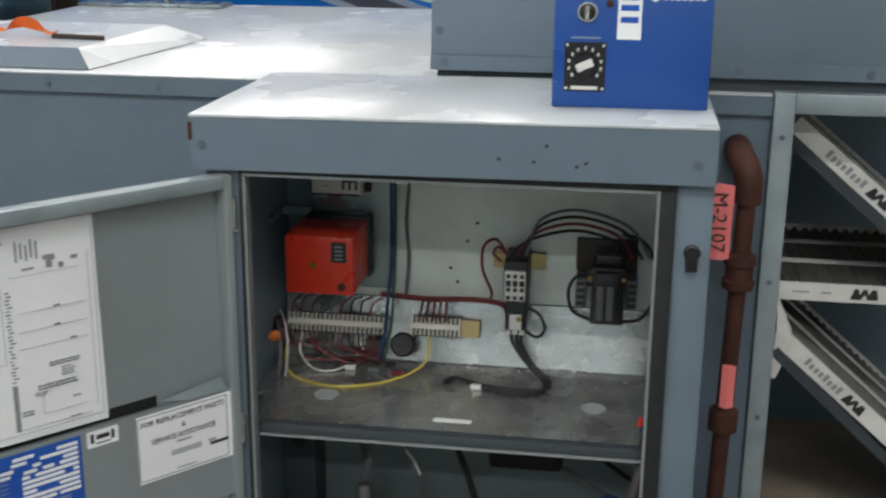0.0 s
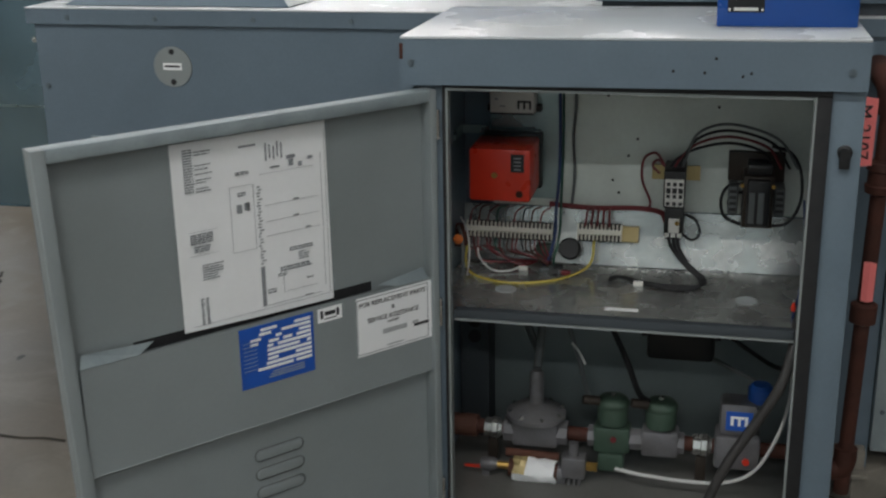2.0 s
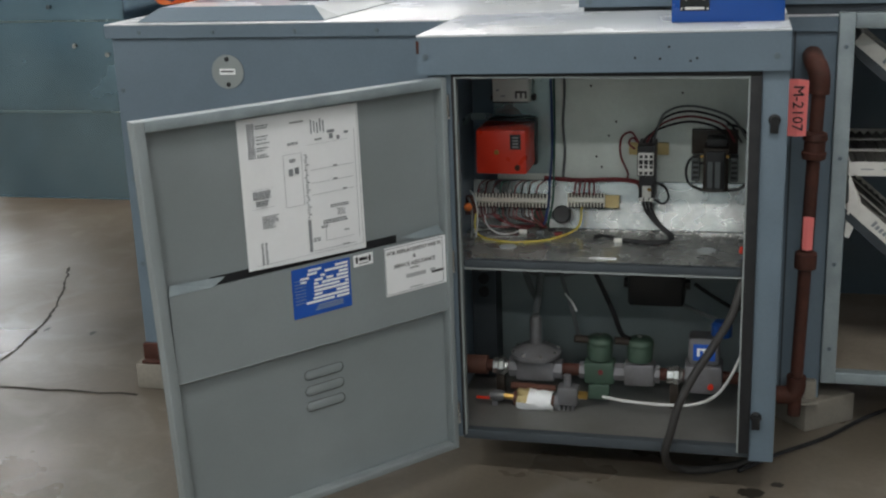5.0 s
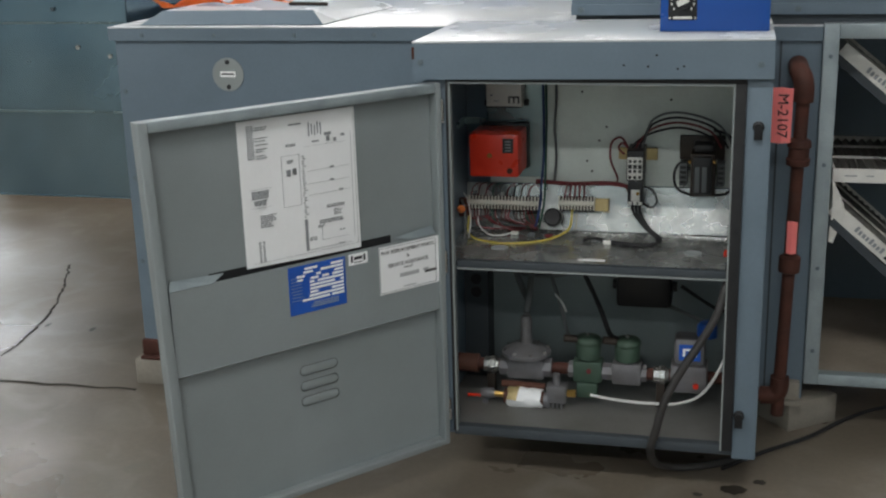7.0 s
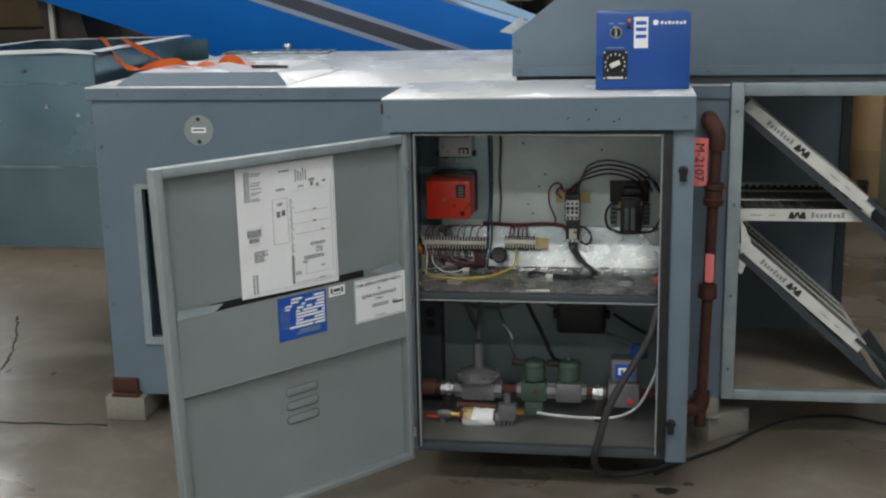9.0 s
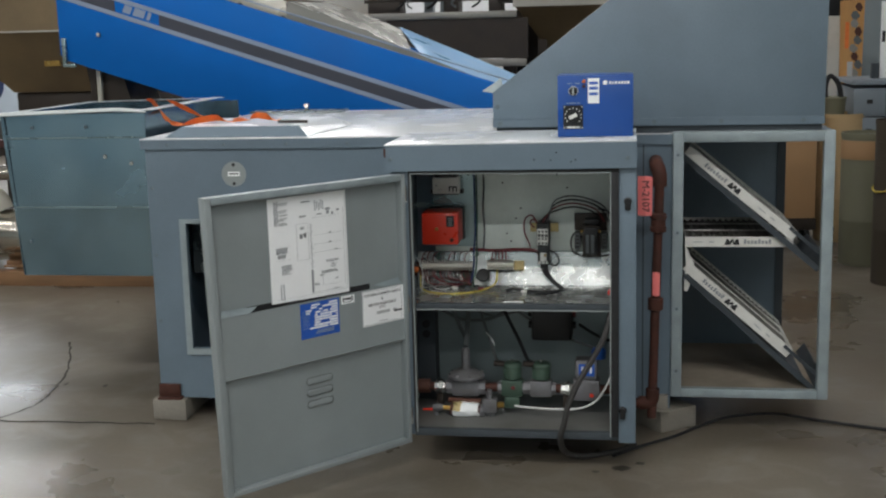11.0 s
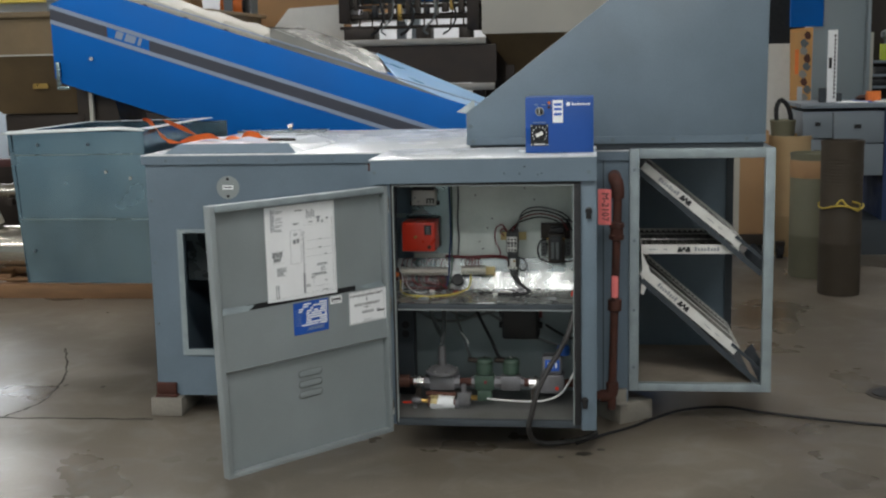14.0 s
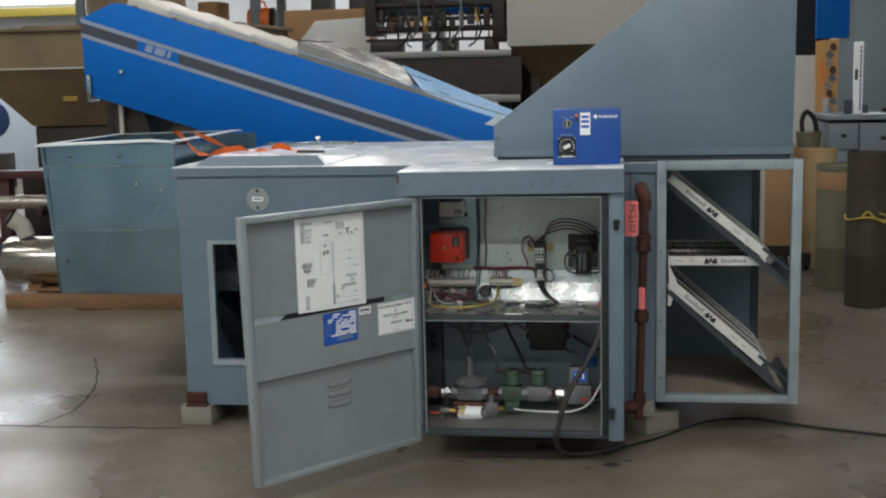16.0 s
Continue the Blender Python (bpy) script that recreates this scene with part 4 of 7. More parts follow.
def blue_control_box():
    t = thing("remote_control_box", "blue enamelled control box with dial on the cabinet lid", "control box", (0, 0, LZ1 - 0.001))
    x0, x1, y, d, h = 0.604, 0.870, 0.155, 0.16, 0.218
    part("case", box(x0, x1, y, y + d, 0, h, 0.003), M_BLUE, t)
    yf = y
    k = part("selector_knob", lathe([(0, 0), (0.014, 0), (0.014, 0.006), (0.009, 0.008), (0.009, 0.018), (0, 0.018)], 20, pose(x0 + 0.056, yf, 0.163, 90)), M_BLKPL, t)
    part("selector_ring", lathe([(0.012, 0), (0.017, 0), (0.017, 0.004), (0.012, 0.004)], 20, pose(x0 + 0.056, yf, 0.163, 90)), M_CHROME, t)
    part("knob_pointer", box(x0 + 0.053, x0 + 0.059, yf - 0.022, yf - 0.018, 0.152, 0.175), M_CHROME, k)
    pl = part("dial_plate", box(x0 + 0.02, x0 + 0.09, yf - 0.002, yf, 0.028, 0.112), M_BLKPL, t)
    part("dial_knob", lathe([(0, 0), (0.020, 0), (0.018, 0.012), (0, 0.012)], 24, pose(x0 + 0.055, yf - 0.002, 0.074, 90)), M_BLKPL, pl)
    part("dial_pointer", box(-0.015, 0.015, -0.003, 0, -0.007, 0.007, 0.0008), M_WHITE, pl).matrix_basis = Matrix.Translation((x0 + 0.055, yf - 0.013, 0.074)) @ Matrix.Rotation(radians(-25), 4, "Y")
    bm = bmesh.new()
    for q in range(11):
        a = radians(-40 + 26 * q)
        cx, cz = x0 + 0.055 + 0.028 * math.cos(a), 0.074 + 0.028 * math.sin(a)
        bm_box(bm, cx - 0.0018, cx + 0.0018, yf - 0.0026, yf - 0.002, cz - 0.003, cz + 0.003)
    part("dial_mark", bm, M_WHITE, pl)
    part("dial_bar", box(x0 + 0.032, x0 + 0.078, yf - 0.0026, yf - 0.002, 0.031, 0.037), M_WHITE, pl)
    for cx, cz in ((0.024, 0.033), (0.086, 0.033), (0.024, 0.107), (0.086, 0.107)):
        part("plate_screw", cyl((x0 + cx, yf - 0.002, cz), (x0 + cx, yf - 0.0035, cz), 0.0025, seg=10), M_WHITE, pl)
    for z in (0.196, 0.178):
        part("indicator_lamp", lathe([(0, 0), (0.006, 0), (0.006, 0.004), (0.004, 0.008), (0, 0.008)], 14, pose(x0 + 0.093, yf, z, 90)), M_ORANGE if z > 0.19 else M_RUST, t)
    lb = part("legend_label", box(x0 + 0.107, x0 + 0.147, yf - 0.001, yf, 0.118, 0.206), M_PAPER, t)
    for z in (0.190, 0.172, 0.152):
        part("legend_bar", box(x0 + 0.112, x0 + 0.142, yf - 0.0016, yf - 0.001, z - 0.006, z + 0.004), M_LABELB, lb)
    part("maker_mark", cyl((x0 + 0.168, yf, 0.190), (x0 + 0.168, yf - 0.0008, 0.190), 0.008, seg=20), M_PAPER, t)
    part("maker_bar", boxes([(x0 + 0.182 + 0.0105 * q, x0 + 0.189 + 0.0105 * q, yf - 0.0008, yf, 0.185, 0.194 - 0.002 * (q % 2)) for q in range(7)]), M_PAPER, t)
    part("legend_bar", boxes([(x0 + 0.035, x0 + 0.05, yf - 0.0008, yf, 0.187, 0.190), (x0 + 0.062, x0 + 0.08, yf - 0.0008, yf, 0.187, 0.190), (x0 + 0.03, x0 + 0.08, yf - 0.0008, yf, 0.118, 0.121)]), M_STRIPE, t)


blue_control_box()

# ---- supports, gas pipe ----
def concrete_block(x0, x1, y0, y1, h, label, turn=0.0):
    c = Vector(((x0 + x1) / 2, (y0 + y1) / 2, 0))
    m = Matrix.Translation(c) @ Matrix.Rotation(radians(turn), 4, "Z") @ Matrix.Translation(-c)
    t = single("concrete_block", box(x0, x1, y0, y1, 0, h, 0.006, m), M_BLOCK, label, "block", "blocks under the housing")
    return t


concrete_block(-1.126, -0.98, 0.470, 0.80, 0.088, "rough grey concrete block under the housing corner")
concrete_block(0.90, 1.08, 0.49, 0.70, 0.088, "rough grey concrete block under the housing by the pipe", 38)
single("support_bracket", boxes([(0.93, 1.01, 0.475, 0.5085, 0.0885, 0.15), (0.925, 1.015, 0.44, 0.475, 0.09, 0.10)], 0.003), M_BLOCK, "pale chipped bracket on a concrete block", "bracket")
concrete_block(-1.135, -0.95, 1.75, 2.1, 0.09, "rough grey concrete block under the rear corner")
concrete_block(0.885, 1.080, 1.75, 2.1, 0.09, "rough grey concrete block under the rear corner")
single("corner_foot", boxes([(-1.102, -1.01, 0.490, 0.5085, 0.098, 0.150), (-1.102, -1.00, 0.47, 0.51, 0.0885, 0.098)], 0.002), M_RUST, "rusty steel angle foot on a concrete block", "foot")


def gas_pipe():
    t = thing("gas_pipe", "rusty iron gas pipe up the housing front", "pipe")
    y = 0.345
    x = 0.0
    part("pipe", cyl((x, y, 0.17), (x, y, 0.86), 0.0172), M_RUST, t)
    part("pipe", cyl((x, y, 0.8605), (x, y, 1.03), 0.0178), M_RUST, t)
    part("coupling", lathe([(0.022, 0), (0.030, 0.004), (0.032, 0.02), (0.027, 0.024), (0.027, 0.05), (0.032, 0.054), (0.030, 0.07), (0.022, 0.075)], 20, pose(x, y, 0.826)), M_RUST, t)
    part("coupling", lathe([(0.022, 0), (0.029, 0.004), (0.029, 0.045), (0.022, 0.05)], 20, pose(x, y, 0.528)), M_RUST, t)
    part("elbow", tube([(x, y, 1.0), (x, y, 1.035), (x - 0.006, y + 0.012, 1.062), (x - 0.012, y + 0.05, 1.072), (x - 0.012, y + 0.165, 1.073)], 0.027, 16), M_RUST, t)
    part("elbow", tube([(x, y, 0.22), (x, y, 0.185), (x - 0.012, y, 0.165), (x - 0.05, y, 0.16)], 0.026, 16), M_RUST, t)
    part("drip_leg", cyl((x, y, 0.105), (x, y, 0.18), 0.018), M_RUST, t)
    part("pipe", cyl((x - 0.05, y, 0.16), (x - 0.066, y, 0.16), 0.02), M_RUST, t)
    t.matrix_basis = Matrix.Translation((0.9415, 0, 0)) @ Matrix.Rotation(radians(1.5), 4, "Y")


gas_pipe()


def pink_tag():
    t = thing("pink_tag", "pink paper tag with black handwritten number on the pipe", "tag", (0.004, 0, 0.021))
    part("tape", sheet([[(0.884, 0.323, 1.018), (0.884, 0.325, 0.872)], [(0.912, 0.317, 1.02), (0.912, 0.317, 0.871)], [(0.938, 0.321, 1.016), (0.936, 0.323, 0.872)]], 0.0008), M_PINK, t)
    m = Matrix.Translation((0.912, 0.3155, 0.945)) @ Matrix(((0, 1, 0, 0), (0, 0, -1, 0), (-1, 0, 0, 0), (0, 0, 0, 1)))
    lettering("M-2107", 0.038, m, M_INKB, t, 0.0004)


pink_tag()
single("pink_tape", sheet([[(0.944, 0.321, 0.679), (0.944, 0.323, 0.589)], [(0.957, 0.319, 0.680), (0.957, 0.320, 0.586)], [(0.971, 0.322, 0.676), (0.970, 0.324, 0.588)]], 0.0008), M_PINK, "blank pink tape stuck on the pipe", "tape")

# ---- inside the cabinet: upper bay ----
def flame_relay():
    t = thing("flame_relay", "red plastic flame safeguard relay on a base", "relay")
    x0, x1, y0, y1, z0, z1 = 0.078, 0.217, 0.285, 0.425, 0.787, 0.908
    part("base", box(x0 + 0.008, x1 + 0.004, y1, 0.461, z0 - 0.004, z1 + 0.006, 0.003), M_BLKPL, t)
    part("cover", box(x0, x1, y0, y1, z0, z1, 0.006), M_RED, t)
    part("centre_screw", cyl((0.136, y0, 0.848), (0.136, y0 - 0.004, 0.848), 0.0065, seg=14), M_BRASS, t)
    lb = part("rating_label", box(0.173, 0.203, y0 - 0.001, y0, 0.856, 0.897), M_INKB, t)
    part("label_bar", boxes([(0.180, 0.196, y0 - 0.0016, y0 - 0.001, 0.861 + 0.0085 * k, 0.8645 + 0.0085 * k) for k in range(4)]), M_INK, lb)
    part("reset_button", cyl((0.193, y0, 0.806), (0.193, y0 - 0.004, 0.806), 0.008, seg=14), M_RUST, t)


flame_relay()


def valve_amplifier():
    t = thing("amplifier_module", "white control module with black ends on the back plate", "control module")
    part("case", box(0.104, 0.206, 0.405, 0.461, 0.962, 1.03, 0.003), M_WHITE, t)
    part("end_tab", boxes([(0.092, 0.104, 0.44, 0.461, 0.963, 0.978)]), M_BLKPL, t)
    part("end_tab", boxes([(0.206, 0.218, 0.44, 0.461, 0.963, 0.978)]), M_BLKPL, t)
    part("end_tab", boxes([(0.112, 0.20, 0.40, 0.461, 1.03, 1.05)]), M_BLKPL, t)
    part("maker_mark", boxes([(0.168, 0.200, 0.404, 0.405, 0.990, 0.995), (0.168, 0.173, 0.404, 0.405, 0.975, 0.990), (0.1815, 0.1865, 0.404, 0.405, 0.975, 0.990), (0.195, 0.200, 0.404, 0.405, 0.975, 0.990)]), M_INKB, t)
    part("marking", boxes([(0.115, 0.123, 0.404, 0.405, 0.995, 1.0), (0.127, 0.14, 0.404, 0.405, 0.980, 0.983)]), M_INK, t)
    part("edge_line", box(0.104, 0.206, 0.4045, 0.4052, 0.962, 0.966), M_INKB, t)


valve_amplifier()


def contactor():
    t = thing("contactor", "black and white motor contactor with overload relay on a rail", "contactor")
    part("din_rail", boxes([(0.476, 0.586, 0.462, 0.469, 0.808, 0.843)], 0.002), M_RAILY, t)
    part("body", box(0.508, 0.555, 0.355, 0.462, 0.770, 0.855, 0.003), M_BLKPL, t)
    part("face", box(0.511, 0.553, 0.345, 0.3548, 0.776, 0.838, 0.002), M_WHITE, t)
    bm = bmesh.new()
    for i in range(3):
        for z in (0.828, 0.800, 0.783):
            bm_box(bm, 0.515 + 0.0135 * i, 0.523 + 0.0135 * i, 0.3436, 0.345, z - 0.004, z + 0.004)
        bm_box(bm, 0.514 + 0.0135 * i, 0.524 + 0.0135 * i, 0.3436, 0.345, 0.807, 0.819)
    part("terminal", bm, M_INKB, t)
    o = part("overload_relay", box(0.512, 0.554, 0.36, 0.455, 0.700, 0.7685, 0.003), M_BLKPL, t)
    part("relay_face", box(0.522, 0.546, 0.352, 0.3598, 0.712, 0.745, 0.002), M_WHITE, o)
    part("relay_dial", cyl((0.541, 0.352, 0.736), (0.541, 0.348, 0.736), 0.005, seg=12), M_BRASS, o)
    part("terminal", boxes([(0.514 + 0.014 * i, 0.524 + 0.014 * i, 0.355, 0.3598, 0.702, 0.710) for i in range(3)]), M_WHITE, o)


contactor()


def transformer():
    t = thing("control_transformer", "black control transformer with steel laminations on the back plate", "transformer")
    part("mount_plate", box(0.648, 0.772, 0.452, 0.4695, 0.815, 0.882, 0.002), M_MACH, t)
    part("core", box(0.682, 0.748, 0.372, 0.4695, 0.728, 0.846, 0.002), M_MACH, t)
    part("coil", box(0.690, 0.740, 0.352, 0.372, 0.736, 0.842, 0.005), M_BLKPL, t)
    for i in range(2):
        part("lamination", box(0.694 + 0.020 * i, 0.707 + 0.020 * i, 0.3495, 0.3518, 0.744, 0.815, 0.001), M_GRYW, t)
    part("top_terminal", box(0.690, 0.742, 0.385, 0.452, 0.848, 0.868, 0.002), M_BLKPL, t)
    for x0 in (0.650, 0.752):
        w = part("terminal_block", box(x0, x0 + 0.022, 0.405, 0.4695, 0.748, 0.812, 0.003), M_GRYW, t, "grey side terminal block")
        part("slot", boxes([(x0 + 0.003, x0 + 0.019, 0.4040, 0.4049, 0.756 + 0.014 * q, 0.763 + 0.014 * q) for q in range(4)]), M_BLKPL, w)
    for x in (0.679, 0.746):
        part("screw", cyl((x, 0.372, 0.826), (x, 0.364, 0.826), 0.0045, seg=10), M_BRASS, t)


transformer()


def terminal_strip(x0, x1, n, z, end):
    t = thing("terminal_strip", "cream terminal strip with rows of screw clamps", "terminal strip", group="terminal strips")
    m = Matrix.Translation((0, 0.405, z)) @ Matrix.Rotation(radians(-22), 4, "X")
    part("base", box(x0, x1, 0.02, 0.032, -0.02, 0.022), M_BLKPL, t).matrix_basis = m
    part("spine", box(x0, x1, -0.002, 0.02, -0.006, 0.006, 0.001), M_CREAM, t).matrix_basis = m
    first = None
    w = (x1 - x0) / n
    for i in range(n + 1):
        if first is None:
            first = part("divider", box(-0.0016, 0.0016, 0.004, 0.02, -0.019, 0.019), M_CREAM, t)
            first.matrix_basis = m @ Matrix.Translation((x0, 0, 0))
        else:
            share(first, m @ Matrix.Translation((x0 + w * i, 0, 0)))
    first = None
    for i in range(n):
        for s in (-0.012, 0.013):
            mm = m @ Matrix.Translation((x0 + w * (i + 0.5), 0.016, s))
            if first is None:
                first = part("clamp_screw", cyl((0, 0.004, 0), (0, -0.006, 0), w * 0.28, seg=8), M_MACH, t)
                first.matrix_basis = mm
            else:
                share(first, mm)
    if end:
        part("mount_rail", box(x1, x1 + 0.04, 0.024, 0.032, -0.018, 0.018), M_RAILY, t).matrix_basis = m
    return t


terminal_strip(0.046, 0.250, 21, 0.685, False)
terminal_strip(0.312, 0.412, 11, 0.690, True)


def wire(pts, r, material, label, name="wire"):
    return single(name, tube(pts, r, 8, 7), material, label, "wire", "cabinet wiring")


wire([(0.052, 0.39, 0.66), (0.058, 0.34, 0.62), (0.085, 0.30, 0.604), (0.15, 0.265, 0.603), (0.21, 0.265, 0.603), (0.29, 0.31, 0.604), (0.345, 0.37, 0.62), (0.352, 0.40, 0.67)], 0.0032, M_YELW, "yellow wire looped over the shelf")
wire([(0.258, 0.455, 1.06), (0.262, 0.45, 0.95), (0.262, 0.45, 0.82), (0.258, 0.43, 0.74), (0.262, 0.38, 0.69), (0.250, 0.38, 0.63), (0.235, 0.40, 0.604)], 0.0038, M_BLUW, "dark blue wire loom down the back plate", "wire_loom")
wire([(0.268, 0.455, 1.06), (0.270, 0.45, 0.9), (0.268, 0.44, 0.76), (0.272, 0.39, 0.69), (0.262, 0.37, 0.63), (0.26, 0.39, 0.604)], 0.003, M_GRNW, "dark green wire loom down the back plate", "wire_loom")
wire([(0.295, 0.462, 1.07), (0.297, 0.46, 0.98), (0.292, 0.46, 0.9), (0.297, 0.46, 0.82), (0.292, 0.455, 0.74)], 0.0035, M_GRYW, "grey cable down the back plate", "cable")
wire([(0.24, 0.445, 0.742), (0.34, 0.44, 0.738), (0.44, 0.44, 0.742), (0.50, 0.43, 0.738), (0.515, 0.40, 0.725)], 0.006, M_REDW, "dark red wire loom along the back plate", "wire_loom")
for i in range(5):
    wire([(0.335 + 0.012 * i, 0.44, 0.742), (0.332 + 0.013 * i, 0.42, 0.73), (0.33 + 0.014 * i, 0.40, 0.705)], 0.0025, M_REDW, "dark red wire into a terminal strip")
for i in range(4):
    h = 0.91 + 0.014 * i
    e = 0.735 + 0.018 * i
    wire([(0.518 + 0.01 * i, 0.40, 0.850), (0.535 + 0.006 * i, 0.40, 0.875), (0.58, 0.39 - 0.01 * i, h - 0.008), (0.65, 0.39, h + 0.006), (0.72 + 0.01 * i, 0.41, h - 0.016 - 0.004 * i), (e + 0.01, 0.42, 0.855)], 0.0031, (M_BLACK, M_REDW, M_BLACK, M_GRYW)[i], ("black", "dark red", "black", "grey")[i] + " wire arched between contactor and transformer")
wire([(0.508, 0.42, 0.85), (0.485, 0.43, 0.878), (0.458, 0.44, 0.86), (0.455, 0.445, 0.81), (0.475, 0.445, 0.76), (0.472, 0.44, 0.742)], 0.003, M_REDW, "dark red wire looped beside the contactor")
wire([(0.512, 0.42, 0.845), (0.490, 0.43, 0.862), (0.478, 0.44, 0.845), (0.495, 0.44, 0.828)], 0.003, M_REDW, "dark red wire looped beside the contactor")
wire([(0.545, 0.39, 0.705), (0.575, 0.38, 0.690), (0.592, 0.38, 0.708), (0.580, 0.39, 0.735), (0.556, 0.40, 0.745)], 0.0032, M_BLACK, "black wire looped under the contactor")
wire([(0.684, 0.41, 0.82), (0.650, 0.42, 0.81), (0.635, 0.43, 0.775), (0.645, 0.43, 0.735), (0.685, 0.42, 0.720), (0.73, 0.41, 0.722)], 0.0036, M_BLACK, "black wire looped beside the transformer")
wire([(0.684, 0.41, 0.80), (0.660, 0.42, 0.79), (0.652, 0.43, 0.765), (0.665, 0.43, 0.742)], 0.0036, M_BLACK, "black wire looped beside the transformer")
wire([(0.74, 0.41, 0.722), (0.785, 0.42, 0.73), (0.81, 0.43, 0.78), (0.805, 0.43, 0.85), (0.78, 0.43, 0.89), (0.74, 0.42, 0.905)], 0.0036, M_BLACK, "black wire looped beside the transformer")
for i in range(3):
    wire([(0.522 + 0.011 * i, 0.40, 0.702), (0.528 + 0.009 * i, 0.385, 0.672), (0.560 + 0.006 * i, 0.36, 0.638), (0.596 + 0.006 * i, 0.335, 0.612), (0.590 + 0.004 * i, 0.29, 0.606 + 0.003 * i), (0.54, 0.275 + 0.01 * i, 0.606), (0.47, 0.30 + 0.006 * i, 0.606), (0.42, 0.335, 0.607), (0.395, 0.325 - 0.01 * i, 0.606)], 0.0036, M_BLACK, "black motor lead lying on the shelf", "motor_lead")
rnd = random.Random(21)
for i in range(18):
    x = 0.055 + 0.0105 * i
    c = (M_REDW, M_REDW, M_GRYW, M_RUST, M_BLACK, M_GRNW)[rnd.randrange(6)]
    if i % 2 == 0:
        wire([(x, 0.405, 0.703), (x + 0.004, 0.42, 0.722 + 0.01 * rnd.random()), (x + 0.02, 0.44, 0.735)], 0.002, c, "thin wire rising from the terminal strip")
    wire([(x, 0.39, 0.668), (x + 0.003 + 0.01 * rnd.random(), 0.375, 0.642), (min(x + 0.02 + 0.07 * rnd.random(), 0.25), 0.36 + 0.06 * rnd.random(), 0.606 + 0.034 * rnd.random()), (0.21 + 0.03 * rnd.random(), 0.41, 0.607 + 0.01 * rnd.random())], 0.002, c, "thin wire hanging from the terminal strip")
wire([(0.08, 0.39, 0.665), (0.085, 0.36, 0.63), (0.12, 0.335, 0.607), (0.16, 0.34, 0.604), (0.19, 0.37, 0.61)], 0.0022, M_WHTW, "white wire looped under the terminal strip")
for x, y, c in ((0.19, 0.36, M_WHITE), (0.24, 0.355, M_GRYW), (0.285, 0.35, M_GRYW), (0.292, 0.345, M_REDW), (0.27, 0.385, M_BLKPL), (0.462, 0.30, M_WHITE)):
    single("wire_connector", box(x - 0.010, x + 0.012, y - 0.006, y + 0.006, 0.6005, 0.611, 0.002), c, "small wire connector lying on the shelf", "connector")
single("relay_socket", box(0.215, 0.25, 0.395, 0.42, 0.61, 0.655, 0.003), M_GREEN, "small green relay socket under the terminal strip", "relay")
# Made-up black disc in place of a dark bluish blotch.
single("buzzer", lathe([(0, 0), (0.024, 0), (0.026, 0.004), (0.026, 0.022), (0.022, 0.026), (0, 0.026)], 24, pose(0.295, 0.418, 0.640, 68)), M_BLKPL, "round black disc added for a dark blotch on the riser", "buzzer")
single("ignition_coil", lathe([(0, 0), (0.02, 0), (0.02, 0.03), (0.012, 0.035), (0.012, 0.05), (0, 0.05)], 18, pose(0.035, 0.38, 0.65)), M_RUST, "rusty coil on the cabinet side wall", "coil")
single("side_bracket", boxes([(0.027, 0.095, 0.44, 0.446, 0.908, 0.926), (0.027, 0.033, 0.36, 0.44, 0.908, 0.926)]), M_GALV, "pale metal bracket on the side wall", "bracket")
single("bare_wires", tube([(0.80, 0.09, 0.60), (0.797, 0.085, 0.63), (0.803, 0.08, 0.65), (0.81, 0.085, 0.668)], 0.004), M_GRNW, "loose wire ends out of the conduit", "wire")
single("wire_nut", lathe([(0.006, 0), (0.0055, 0.008), (0.0025, 0.018), (0, 0.02)], 12, pose(0.787, 0.085, 0.645, 20)), M_RED, "red twist-on wire nut", "wire nut")

single("wire_nut", lathe([(0.012, 0), (0.010, 0.014), (0.004, 0.028), (0, 0.03)], 12, pose(0.048, 0.30, 0.688, 70)), M_ORANGE, "orange twist-on wire nut by the side wall", "wire nut")
wire([(0.036, 0.36, 0.70), (0.052, 0.32, 0.69), (0.062, 0.29, 0.65), (0.06, 0.28, 0.606)], 0.0035, M_GRYW, "grey wire down the side wall")
wire([(0.04, 0.37, 0.72), (0.062, 0.33, 0.705), (0.075, 0.30, 0.66), (0.072, 0.285, 0.606)], 0.0020, M_WHTW, "pale wire down the side wall")
wire([(0.79, 0.14, 0.603), (0.806, 0.20, 0.65), (0.815, 0.28, 0.72), (0.812, 0.36, 0.80)], 0.003, M_BLUW, "blue wire up the side wall")
wire([(0.80, 0.12, 0.603), (0.815, 0.18, 0.64), (0.825, 0.26, 0.70), (0.82, 0.36, 0.78)], 0.003, M_REDW, "dark red wire up the side wall")
# ---- inside the cabinet: gas train in the lower bay ----
PZ, PY = 0.238, 0.26


def gas_train():
    t = thing("gas_train", "iron gas pipe run with brass unions along the lower bay", "pipe")
    part("pipe", cyl((0.03, PY, PZ), (0.865, PY, PZ), 0.017), M_RUST, t)
    for x in (0.138, 0.622):
        part("union", lathe([(0.019, 0), (0.024, 0.003), (0.024, 0.02), (0.028, 0.022), (0.028, 0.034), (0.022, 0.037), (0.019, 0.045)], 8, pose(x - 0.022, PY, PZ, 0, 90)), M_CHROME, t)
        part("hanger", box(x - 0.012, x + 0.012, PY - 0.012, PY + 0.012, 0.142, PZ - 0.025, 0.002), M_MACH, t)
    part("elbow", cyl((0.03, PY, PZ), (0.10, PY, PZ), 0.027), M_RUSTL, t)


gas_train()


